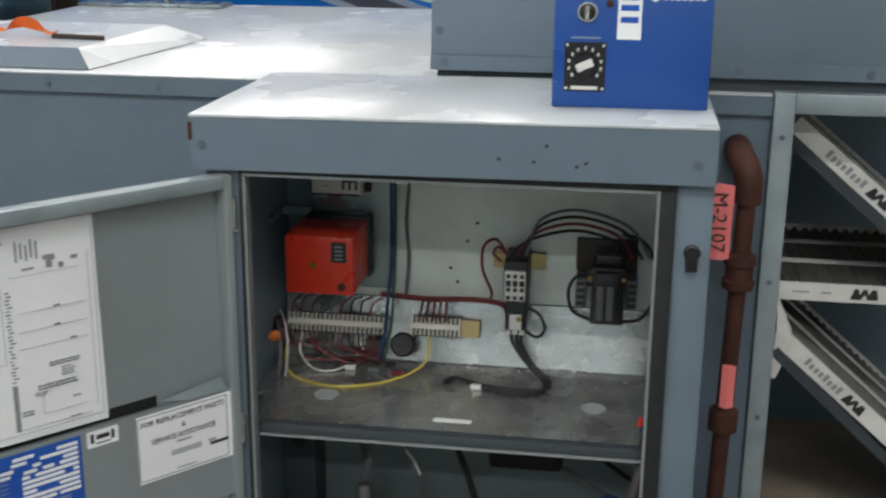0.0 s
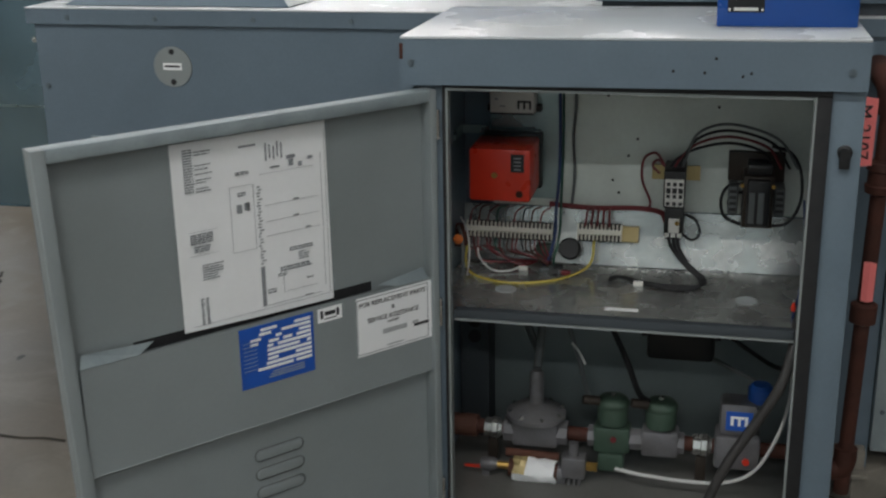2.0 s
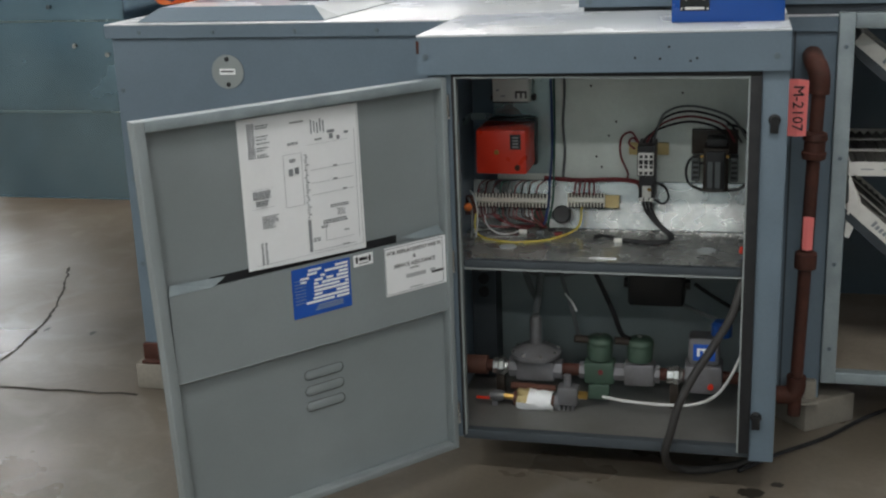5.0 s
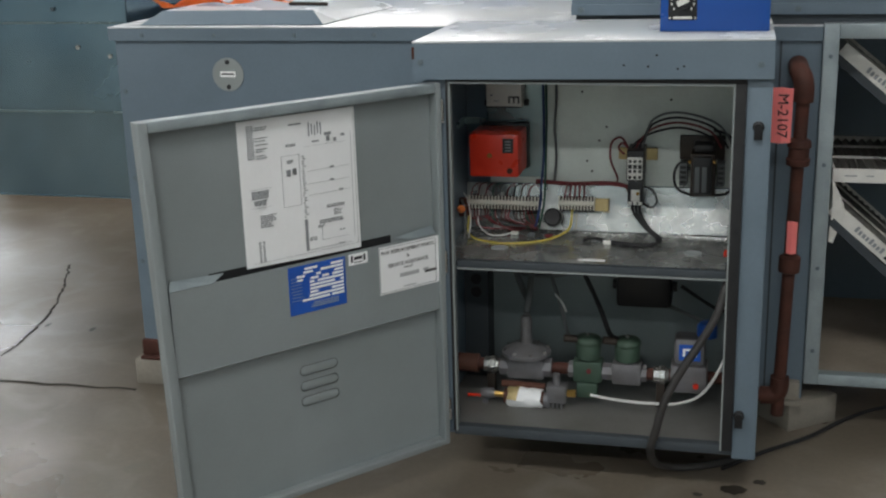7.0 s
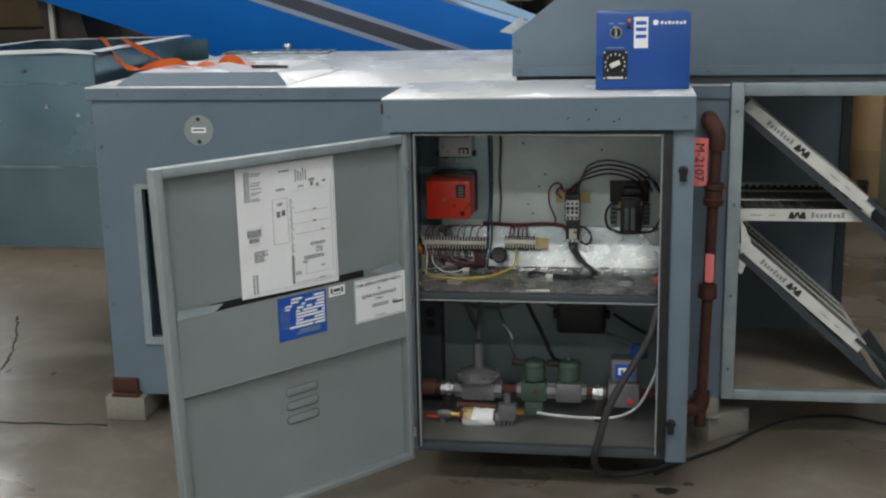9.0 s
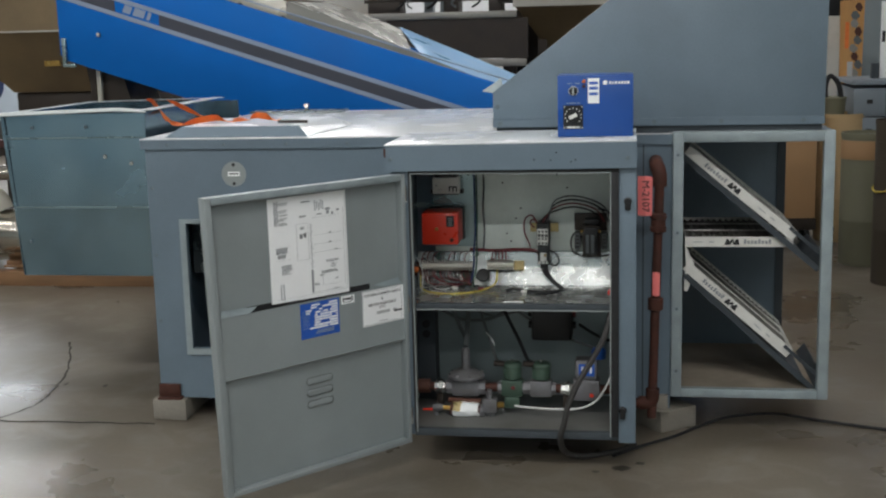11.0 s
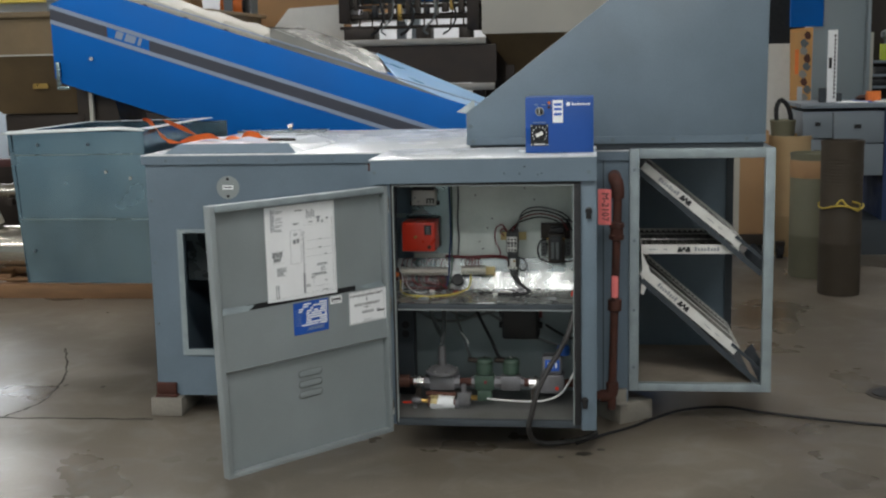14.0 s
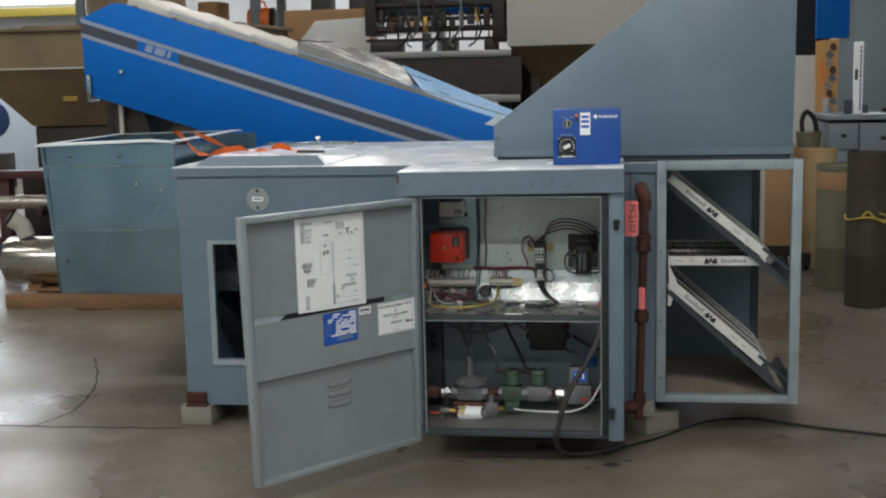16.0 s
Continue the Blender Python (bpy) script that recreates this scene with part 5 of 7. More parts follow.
def pressure_regulator():
    t = thing("pressure_regulator", "die-cast gas pressure regulator with a round diaphragm housing", "regulator")
    x = 0.240
    part("body", box(x - 0.055, x + 0.055, PY - 0.03, PY + 0.03, PZ - 0.032, PZ + 0.03, 0.010), M_DIECAST, t)
    part("diaphragm_housing", lathe([(0.03, 0), (0.05, 0.008), (0.070, 0.014), (0.070, 0.024), (0.060, 0.030), (0.045, 0.040), (0.018, 0.048), (0.018, 0.055)], 32, pose(x, PY, PZ + 0.026)), M_DIECAST, t)
    part("spring_tower", lathe([(0.0175, 0), (0.0165, 0.07), (0.012, 0.076), (0, 0.076)], 20, pose(x, PY, PZ + 0.078)), M_DIECAST, t)
    for k in range(8):
        a = radians(45 * k + 20)
        part("bolt", cyl((x + 0.062 * math.cos(a), PY + 0.062 * math.sin(a), PZ + 0.05), (x + 0.062 * math.cos(a), PY + 0.062 * math.sin(a), PZ + 0.058), 0.005, seg=8), M_CHROME, t)
    part("outlet", cyl((x - 0.075, PY, PZ), (x - 0.05, PY, PZ), 0.03, seg=8), M_DIECAST, t)
    part("outlet", cyl((x + 0.05, PY, PZ), (x + 0.075, PY, PZ), 0.03, seg=8), M_DIECAST, t)


pressure_regulator()


def solenoid_valve(x, low):
    t = thing("solenoid_valve", "green solenoid gas valve with a die-cast body", "valve", group="solenoid valves")
    part("body", box(x - 0.042, x + 0.042, PY - 0.028, PY + 0.028, PZ - 0.03, PZ + 0.034, 0.008), M_GREEN if low else M_DIECAST, t)
    part("port", cyl((x - 0.055, PY, PZ), (x + 0.055, PY, PZ), 0.026, seg=8), M_DIECAST, t)
    part("coil", lathe([(0.02, 0), (0.034, 0.006), (0.036, 0.05), (0.03, 0.062), (0, 0.066)], 24, pose(x, PY, PZ + 0.034)), M_GREEN, t)
    part("coil_cap", lathe([(0.036, 0), (0.038, 0.004), (0.037, 0.012), (0.030, 0.020), (0.012, 0.024), (0, 0.024)], 24, pose(x, PY, PZ + 0.082)), M_GREEN, t)
    part("cap_screw", cyl((x, PY, PZ + 0.104), (x, PY, PZ + 0.111), 0.006, seg=8), M_CHROME, t)
    part("conduit_hub", cyl((x - 0.03, PY - 0.02, PZ + 0.098), (x - 0.066, PY - 0.03, PZ + 0.104), 0.011, seg=12), M_MACH, t)
    if low:
        part("lower_body", box(x - 0.03, x + 0.03, PY - 0.032, PY + 0.0, PZ - 0.075, PZ - 0.030, 0.006), M_GREEN, t)
        part("seal", cyl((x + 0.005, PY - 0.0285, PZ + 0.008), (x + 0.005, PY - 0.033, PZ + 0.008), 0.007, seg=10), M_REDW, t)


solenoid_valve(0.418, True)
solenoid_valve(0.528, False)


def modulating_valve():
    t = thing("modulating_valve", "grey modulating gas valve with a blue-marked cover", "valve")
    x = 0.700
    part("body", box(x - 0.05, x + 0.05, PY - 0.045, PY + 0.035, PZ - 0.035, PZ + 0.045, 0.008), M_DIECAST, t)
    part("bonnet", box(x - 0.042, x + 0.042, PY - 0.04, PY + 0.03, PZ + 0.045, PZ + 0.125, 0.012), M_DIECAST, t)
    m = part("maker_label", box(x - 0.028, x + 0.030, PY - 0.0415, PY - 0.0402, PZ + 0.062, PZ + 0.108), M_LABELB, t)
    part("maker_mark", boxes([(x - 0.018, x + 0.020, PY - 0.0425, PY - 0.0416, PZ + 0.091, PZ + 0.097), (x - 0.018, x - 0.011, PY - 0.0425, PY - 0.0416, PZ + 0.074, PZ + 0.091), (x - 0.002, x + 0.004, PY - 0.0425, PY - 0.0416, PZ + 0.074, PZ + 0.091), (x + 0.013, x + 0.020, PY - 0.0425, PY - 0.0416, PZ + 0.074, PZ + 0.091)]), M_PAPER, m)
    part("cap", lathe([(0.028, 0), (0.028, 0.03), (0.02, 0.04), (0, 0.042)], 20, pose(x + 0.045, PY + 0.0, PZ + 0.122)), M_BLUE, t, "bright blue cap")
    part("drain_plug", cyl((x + 0.02, PY - 0.045, PZ - 0.01), (x + 0.02, PY - 0.052, PZ - 0.01), 0.008, seg=8), M_RED, t)


modulating_valve()


def pilot_valve():
    t = thing("pilot_valve", "small die-cast pilot gas cock with brass fittings", "valve")
    x, y, z = 0.335, PY - 0.055, 0.185
    part("body", box(x - 0.026, x + 0.030, y - 0.022, y + 0.022, z - 0.026, z + 0.026, 0.005), M_DIECAST, t)
    part("stem", cyl((x, y, z + 0.024), (x, y, z + 0.058), 0.011, seg=10), M_DIECAST, t)
    part("fitting", cyl((x + 0.028, y, z), (x + 0.055, y, z), 0.012, seg=6), M_BRASS, t)
    part("fin", boxes([(x - 0.022 + 0.012 * k, x - 0.017 + 0.012 * k, y - 0.02, y + 0.02, z - 0.042, z - 0.026) for k in range(4)]), M_DIECAST, t)


pilot_valve()


def pilot_regulator():
    t = thing("pilot_regulator", "brown pilot regulator with a yellow and white wrapped label", "regulator")
    y = PY - 0.055
    part("barrel", cyl((0.185, y, 0.166), (0.305, y, 0.160), 0.021, seg=20), M_RUSTL, t)
    rw = random.Random(4)
    wrap = []
    for i in range(8):
        xx = 0.198 + 0.014 * i
        wrap.append([(xx + rw.uniform(-0.004, 0.004), y - 0.031 * math.sin(a) - rw.uniform(0, 0.005), 0.165 + 0.029 * math.cos(a) + rw.uniform(-0.003, 0.003)) for a in (-0.2, 0.35, 0.9, 1.45, 2.0, 2.5)])
    part("paper_wrap", sheet(wrap, 0.001), M_PAPER, t, "crumpled white paper label")
    part("yellow_band", sheet([[(p[0], p[1] - 0.0015, p[2] + 0.001) for p in row[:4]] for row in wrap[:3]], 0.001), M_RAILY, t, "torn yellow band")
    part("tube", cyl((0.175, y + 0.015, 0.197), (0.30, y + 0.015, 0.194), 0.010, seg=12), M_RUSTL, t)
    part("cap", cyl((0.30, y, 0.160), (0.312, y, 0.160), 0.024, seg=20), M_DIECAST, t)


pilot_regulator()
t = thing("gas_cock", "small gas cock with an orange-red lever", "valve")
part("body", lathe([(0.012, 0), (0.016, 0.01), (0.016, 0.03), (0.012, 0.04)], 12, pose(0.118, PY - 0.06, 0.172, 0, 90)), M_DIECAST, t)
part("lever", box(0.078, 0.124, PY - 0.066, PY - 0.058, 0.160, 0.168, 0.003), M_RED, t, "orange-red lever")
part("pipe", cyl((0.155, PY - 0.06, 0.172), (0.19, PY - 0.055, 0.168), 0.009, seg=10), M_BRASS, t)
part("foot", box(0.122, 0.138, PY - 0.065, PY - 0.055, 0.142, 0.160), M_DIECAST, t)
single("pilot_tube", tube([(0.43, 0.215, 0.180), (0.50, 0.20, 0.178), (0.60, 0.19, 0.178), (0.68, 0.19, 0.185), (0.74, 0.20, 0.215), (0.785, 0.24, 0.28), (0.81, 0.30, 0.34), (0.82, 0.40, 0.38)], 0.0042), M_WHTW, "white pilot gas tube along the lower bay", "tube")


def ignition_transformer():
    t = thing("ignition_transformer", "black ignition transformer hung under the shelf", "transformer")
    part("case", box(0.484, 0.640, 0.36, 0.47, 0.396, 0.5915, 0.012), M_BLKPL, t)
    for x in (0.470, 0.640):
        part("terminal_boss", cyl((x - 0.0, 0.41, 0.50), (x + 0.014, 0.41, 0.50), 0.018, seg=14), M_REDW if x > 0.6 else M_BLKPL, t)
        part("terminal_boss", cyl((x - 0.0, 0.41, 0.45), (x + 0.014, 0.41, 0.45), 0.014, seg=14), M_BLKPL, t)
    return t


ignition_transformer()
wire([(0.445, 0.44, 0.585), (0.40, 0.42, 0.52), (0.33, 0.41, 0.475), (0.25, 0.42, 0.462), (0.18, 0.43, 0.47), (0.105, 0.44, 0.51)], 0.0070, M_GRYW, "grey cable hung across the lower bay", "cable")
wire([(0.165, 0.42, 0.59), (0.175, 0.40, 0.52), (0.205, 0.37, 0.45), (0.235, 0.33, 0.41)], 0.0095, M_GRYW, "grey conduit bent down behind the regulator", "conduit")
wire([(0.235, 0.40, 0.59), (0.238, 0.38, 0.52), (0.24, 0.32, 0.44), (0.24, 0.265, 0.395)], 0.0100, M_GRYW, "grey conduit down to the regulator", "conduit")
wire([(0.43, 0.45, 0.59), (0.40, 0.44, 0.53), (0.33, 0.43, 0.50), (0.27, 0.43, 0.53), (0.25, 0.44, 0.59)], 0.0055, M_GRYW, "grey cable looped under the shelf", "cable")
wire([(0.30, 0.44, 0.59), (0.36, 0.43, 0.525), (0.43, 0.43, 0.545), (0.47, 0.44, 0.59)], 0.0065, M_GRYW, "grey cable looped under the shelf", "cable")
wire([(0.665, 0.42, 0.45), (0.72, 0.40, 0.42), (0.775, 0.34, 0.41), (0.80, 0.28, 0.44), (0.80, 0.20, 0.52)], 0.0055, M_BLACK, "black cable from the ignition transformer", "cable")
wire([(0.20, 0.44, 0.59), (0.24, 0.43, 0.52), (0.33, 0.42, 0.48), (0.45, 0.42, 0.51), (0.50, 0.42, 0.55)], 0.005, M_GRYW, "grey cable hung across the lower bay", "cable")
wire([(0.34, 0.43, 0.59), (0.38, 0.40, 0.50), (0.44, 0.34, 0.40), (0.475, 0.28, 0.345), (0.50, 0.245, 0.342)], 0.007, M_BLACK, "black conduit down to a solenoid valve", "conduit")
wire([(0.27, 0.43, 0.59), (0.29, 0.40, 0.48), (0.33, 0.34, 0.39), (0.36, 0.26, 0.343), (0.385, 0.24, 0.342)], 0.006, M_GRYW, "grey conduit down to a solenoid valve", "conduit")
wire([(0.36, 0.44, 0.55), (0.45, 0.43, 0.48), (0.56, 0.42, 0.42), (0.66, 0.38, 0.39), (0.74, 0.30, 0.385)], 0.0060, M_GRYW, "grey cable hung across the lower bay", "cable")
wire([(0.31, 0.35, 0.43), (0.33, 0.34, 0.41), (0.345, 0.33, 0.385)], 0.003, M_WHTW, "short white wire end")
single("drain_hose", tube([(0.800, 0.10, 0.62), (0.790, 0.055, 0.57), (0.770, 0.03, 0.50), (0.728, 0.02, 0.42), (0.680, 0.005, 0.34), (0.645, -0.005, 0.26), (0.628, -0.006, 0.19), (0.614, 0.005, 0.13), (0.622, 0.06, 0.065), (0.650, 0.12, 0.026), (0.70, 0.145, 0.015), (0.77, 0.18, 0.014), (0.83, 0.225, 0.013), (0.88, 0.30, 0.013)], 0.0108, 12), M_HOSE, "black flexible hose from the cabinet down to the floor", "hose")
single("floor_cable", tube([(0.80, 0.17, 0.008), (0.90, 0.285, 0.008), (1.04, 0.42, 0.008), (1.16, 0.575, 0.008), (1.28, 0.68, 0.008), (1.454, 0.725, 0.008), (1.62, 0.65, 0.008), (1.99, 0.52, 0.008), (2.6, 0.42, 0.008), (3.6, 0.6, 0.008)], 0.006, 8), M_BLACK, "dark cable trailing over the floor", "cable")

# ---- galvanised duct box beside the housing ----
def duct_box():
    t = thing("duct_box", "open-topped galvanised sheet-metal duct box", "duct box")
    x0, x1, y0, y1, z0, z1 = -1.86, -1.225, 0.83, 1.75, 0.545, 1.268
    xl = -1.895
    zs = 0.856
    part("front_sheet", prism([(-1.866, zs + 0.001), (-1.104, zs + 0.001), (-1.104, 1.115), (x1, 1.115), (x1, z1), (xl, z1)], y0, y0 + 0.003), M_DUCT, t).matrix_basis = Matrix.Translation((0, y0, zs)) @ Matrix.Rotation(radians(-0.6), 4, "X") @ Matrix.Translation((0, -y0, -zs))
    part("front_sheet", prism([(-1.845, z0), (-1.104, z0), (-1.104, zs), (-1.866, zs)], y0, y0 + 0.003), M_DUCT, t).matrix_basis = Matrix.Translation((0, y0, zs)) @ Matrix.Rotation(radians(1.6), 4, "X") @ Matrix.Translation((0, -y0, -zs))
    part("side_sheet", sheet([[(-1.845, y0, z0), (-1.845, y1, z0)], [(xl, y0, z1), (xl, y1, z1)]], 0.003), M_DUCT, t)
    part("side_sheet", box(x1 - 0.003, x1, y0 + 0.003, y1, 1.115, z1), M_DUCT, t)
    part("back_sheet", box(xl, -1.104, y1, y1 + 0.003, z0, z1), M_DUCT, t)
    part("floor_sheet", box(-1.845, -1.104, y0 + 0.003, y1, z0, z0 + 0.003), M_DUCT, t)
    part("seam", box(-1.865, -1.104, y0 - 0.003, y0 - 0.0005, 0.852, 0.858), M_GALV, t)
    part("seam", box(-1.88, x1, y0 - 0.003, y0 - 0.0005, 1.160, 1.166), M_GALV, t)
    part("rim", sheet([[(xl - 0.03, y0 - 0.028, z1 - 0.004), (x1 - 0.12, y0 - 0.022, z1 + 0.012), (x1 + 0.02, y0 - 0.016, z1 + 0.004)], [(xl - 0.0, y0 + 0.012, z1 + 0.010), (x1 - 0.12, y0 + 0.010, z1 + 0.024), (x1 - 0.02, y0 + 0.008, z1 + 0.016)]], 0.003), M_RIM, t)
    part("rim", sheet([[(xl - 0.022, y0 - 0.02, z1 + 0.004), (xl - 0.01, y1, z1 + 0.004)], [(xl + 0.012, y0 + 0.0, z1 + 0.004), (xl + 0.02, y1, z1 + 0.004)]], 0.003), M_RIM, t)
    part("rim", sheet([[(x1 - 0.02, y0 - 0.0, z1 + 0.012), (x1 - 0.012, y1, z1 + 0.014)], [(x1 + 0.03, y0 - 0.0, z1 + 0.010), (x1 + 0.04, y1, z1 + 0.014)]], 0.003), M_RIM, t)
    part("rim", sheet([[(xl, y1 - 0.015, z1 + 0.004), (x1, y1 - 0.015, z1 + 0.014)], [(xl, y1 + 0.02, z1 + 0.004), (x1 + 0.04, y1 + 0.02, z1 + 0.014)]], 0.003), M_RIM, t)
    part("corner_fold", sheet([[(xl - 0.002, y0 - 0.004, z1), (xl + 0.014, y0 - 0.004, z1)], [(-1.868, y0 - 0.004, zs), (-1.852, y0 - 0.004, zs)]], 0.002), M_DUCT, t)
    part("corner_fold", box(x1 - 0.012, x1 + 0.002, y0 - 0.0065, y0 - 0.0035, 1.115, z1 - 0.004), M_DUCT, t)
    screws([(-1.30, y0 - 0.001, 1.05), (-1.42, y0 - 0.001, 1.08)], 0.006, M_CHROME, t)
    screws([(-1.80, y0 - 0.0035, 0.70), (-1.50, y0 - 0.0035, 1.21), (-1.75, y0 - 0.0035, 1.21)], 0.005, M_SCREW, t)


duct_box()

# ---- conveyor behind the housing ----
def conveyor():
    t = thing("inclined_conveyor", "bright blue inclined conveyor with grey stripes", "conveyor")
    y0, y1, s = 2.60, 3.35, -0.322
    zt = lambda x: 1.955 + s * (x + 1.985)
    zb = lambda x: 1.466 + s * (x + 2.412)
    out = [(-2.458, 1.50), (-2.462, 1.950), (-2.246, 2.04), (-2.17, 2.030), (1.3, 2.030 + s * 3.47), (1.3, zb(1.3)), (-2.412, 1.466)]
    part("side_plate", prism(out, y0, y0 + 0.03, 0.004), M_CONV, t)
    part("side_plate", prism(out, y1, y1 + 0.03, 0.004), M_CONV, t)
    z1 = lambda x: 1.952 - 0.330 * (x + 2.46)
    z2 = lambda x: 1.835 - 0.330 * (x + 2.46)
    w = 0.026
    def band(name, xa, xb, lo, hi, m, yy=0.0):
        part(name, prism([(xa, lo(xa)), (xa, hi(xa)), (xb, hi(xb)), (xb, lo(xb))], y0 - 0.003 - yy, y0 - 0.0005), m, t)
    band("stripe", -2.461, 1.3, lambda x: z1(x) - w, z1, M_STRIPE)
    band("stripe", -2.461, 1.3, z2, lambda x: z2(x) + w, M_STRIPE)
    band("dark_stripe", -2.461, -2.10, lambda x: z2(x) + w, lambda x: z1(x) - w, M_STRIPED)
    band("dark_stripe", -1.835, 1.3, lambda x: z2(x) + w, lambda x: z1(x) - w, M_STRIPED)
    # pale maker's mark: three plain slanted blocks
    for k, (a, b) in enumerate(((0.0, 0.045), (0.06, 0.125), (0.14, 0.16))):
        xa, xb = -2.055 + a, -2.055 + b
        zc = lambda x: (z1(x) + z2(x)) / 2
        part("maker_block", prism([(xa, zc(xa) - 0.02), (xa + 0.018, zc(xa) + 0.022), (xb + 0.018, zc(xb) + 0.022), (xb, zc(xb) - 0.02)], y0 - 0.003, y0 - 0.0005), M_STRIPE, t)
    part("bolt", cyl((-2.208, y0, 1.616), (-2.208, y0 - 0.02, 1.616), 0.012, seg=10), M_CHROME, t)
    part("end_bracket", boxes([(-2.44, -2.415, y0 - 0.02, y0, 1.445, 1.60), (-2.44, -2.36, y0 - 0.02, y0, 1.43, 1.45)], 0.003), M_GALV, t)
    # belt with raised flights between the plates
    th = math.atan(s)
    m = Matrix.Translation((-2.246, 0, 2.03)) @ Matrix.Rotation(-th, 4, "Y")
    part("belt", box(0.02, 3.6, y0 + 0.035, y1 - 0.005, -0.03, 0.0), M_HOPPERW, t).matrix_basis = m
    fl = None
    for k in range(6):
        if fl is None:
            fl = part("belt_cover", prism([(0.0, 0.0), (0.012, 0.062), (0.03, 0.078), (0.25, 0.062), (0.28, 0.045), (0.29, 0.0)], y0 + 0.06, y1 - 0.01, 0.004), M_HOPPERW, t, "pale overlapping cover")
            fl.matrix_basis = m @ Matrix.Translation((0.06, 0, 0.002))
        else:
            share(fl, m @ Matrix.Translation((0.06 + 0.27 * k, 0, 0.002)))
    cl = None
    for k in range(5):
        mm = m @ Matrix.Translation((0.13 + 0.265 * k, 0.005, 0.016))
        if cl is None:
            cl = part("cover_clip", cyl((0, y0 + 0.02, 0), (0, y0 + 0.05, 0), 0.014, seg=10), M_MACH, t)
            cl.matrix_basis = mm
        else:
            share(cl, mm)
    # cover's shading put into colour: dull grey side sheet that tapers away, brighter shiny top sheet behind it; pale
    # blue lid below
    part("cover_side", prism([(-1.085, 1.676), (-1.064, 1.776), (-1.0, 1.766), (-0.357, 1.476), (0.10, 1.286), (0.09, 1.276), (-0.36, 1.437)], y0 + 0.02, y0 + 0.026), M_DULL, t, "side sheet shaded to a dull grey")
    part("cover_end", box(-1.082, -1.076, y0 + 0.026, y1 - 0.06, 1.66, 1.772), M_DULL, t)
    part("cover_top", sheet([[(-1.064, y0 + 0.015, 1.778), (-1.03, y1 - 0.10, 1.800)], [(-0.72, y0 + 0.015, 1.642), (-0.78, y1 - 0.10, 1.708)], [(-0.357, y0 + 0.015, 1.478), (-0.54, y1 - 0.10, 1.612)]], 0.003), M_BRIGHT, t, "shiny steel top sheet in a lit, brighter grey")
    part("cover_lip", box(-1.09, -0.86, y0 + 0.012, y0 + 0.03, 1.776, 1.783), M_MACH, t).matrix_basis = Matrix.Translation((-1.064, 0, 1.778)) @ Matrix.Rotation(radians(4), 4, "Y") @ Matrix.Translation((1.064, 0, -1.778))
    part("lid_plate", sheet([[(-0.30, y0 + 0.03, 1.452), (-0.54, y1 - 0.10, 1.618)], [(0.10, y0 + 0.03, 1.292), (0.13, y1 - 0.10, 1.330)], [(0.5, y0 + 0.03, 1.13), (0.5, y1 - 0.10, 1.19)]], 0.006), M_PBLUE, t, "pale blue cover")
    # Black sheet stands for the shade in the gap under the lid.
    part("lid_gap", sheet([[(-0.29, y0 + 0.028, 1.442), (-0.29, y0 + 0.028, 1.420)], [(0.10, y0 + 0.028, 1.284), (0.10, y0 + 0.028, 1.256)]], 0.003), M_BLACK, t)
    part("edge_trim", prism([(-1.9, zt(-1.9) + 0.046), (-1.9, zt(-1.9) + 0.054), (0.4, zt(0.4) + 0.054), (0.4, zt(0.4) + 0.046)], y0 + 0.004, y0 + 0.019), M_STRIPE, t)
    for x in (-1.3, 0.6):
        for yy in (y0 + 0.04, y1 - 0.06):
            part("leg", box(x, x + 0.06, yy, yy + 0.05, 0, zb(x) + 0.05), M_MACH, t)
    part("discharge_chute", prism([(-2.38, 1.46), (-2.15, 1.40), (-2.05, 1.0), (-2.30, 1.0)], y0 + 0.15, y1 - 0.15), M_MACH, t)
    part("strut", box(-2.29, -2.265, y0 + 0.1, y0 + 0.125, 1.10, 1.46, 0, None), M_HOPPERW, t)


conveyor()

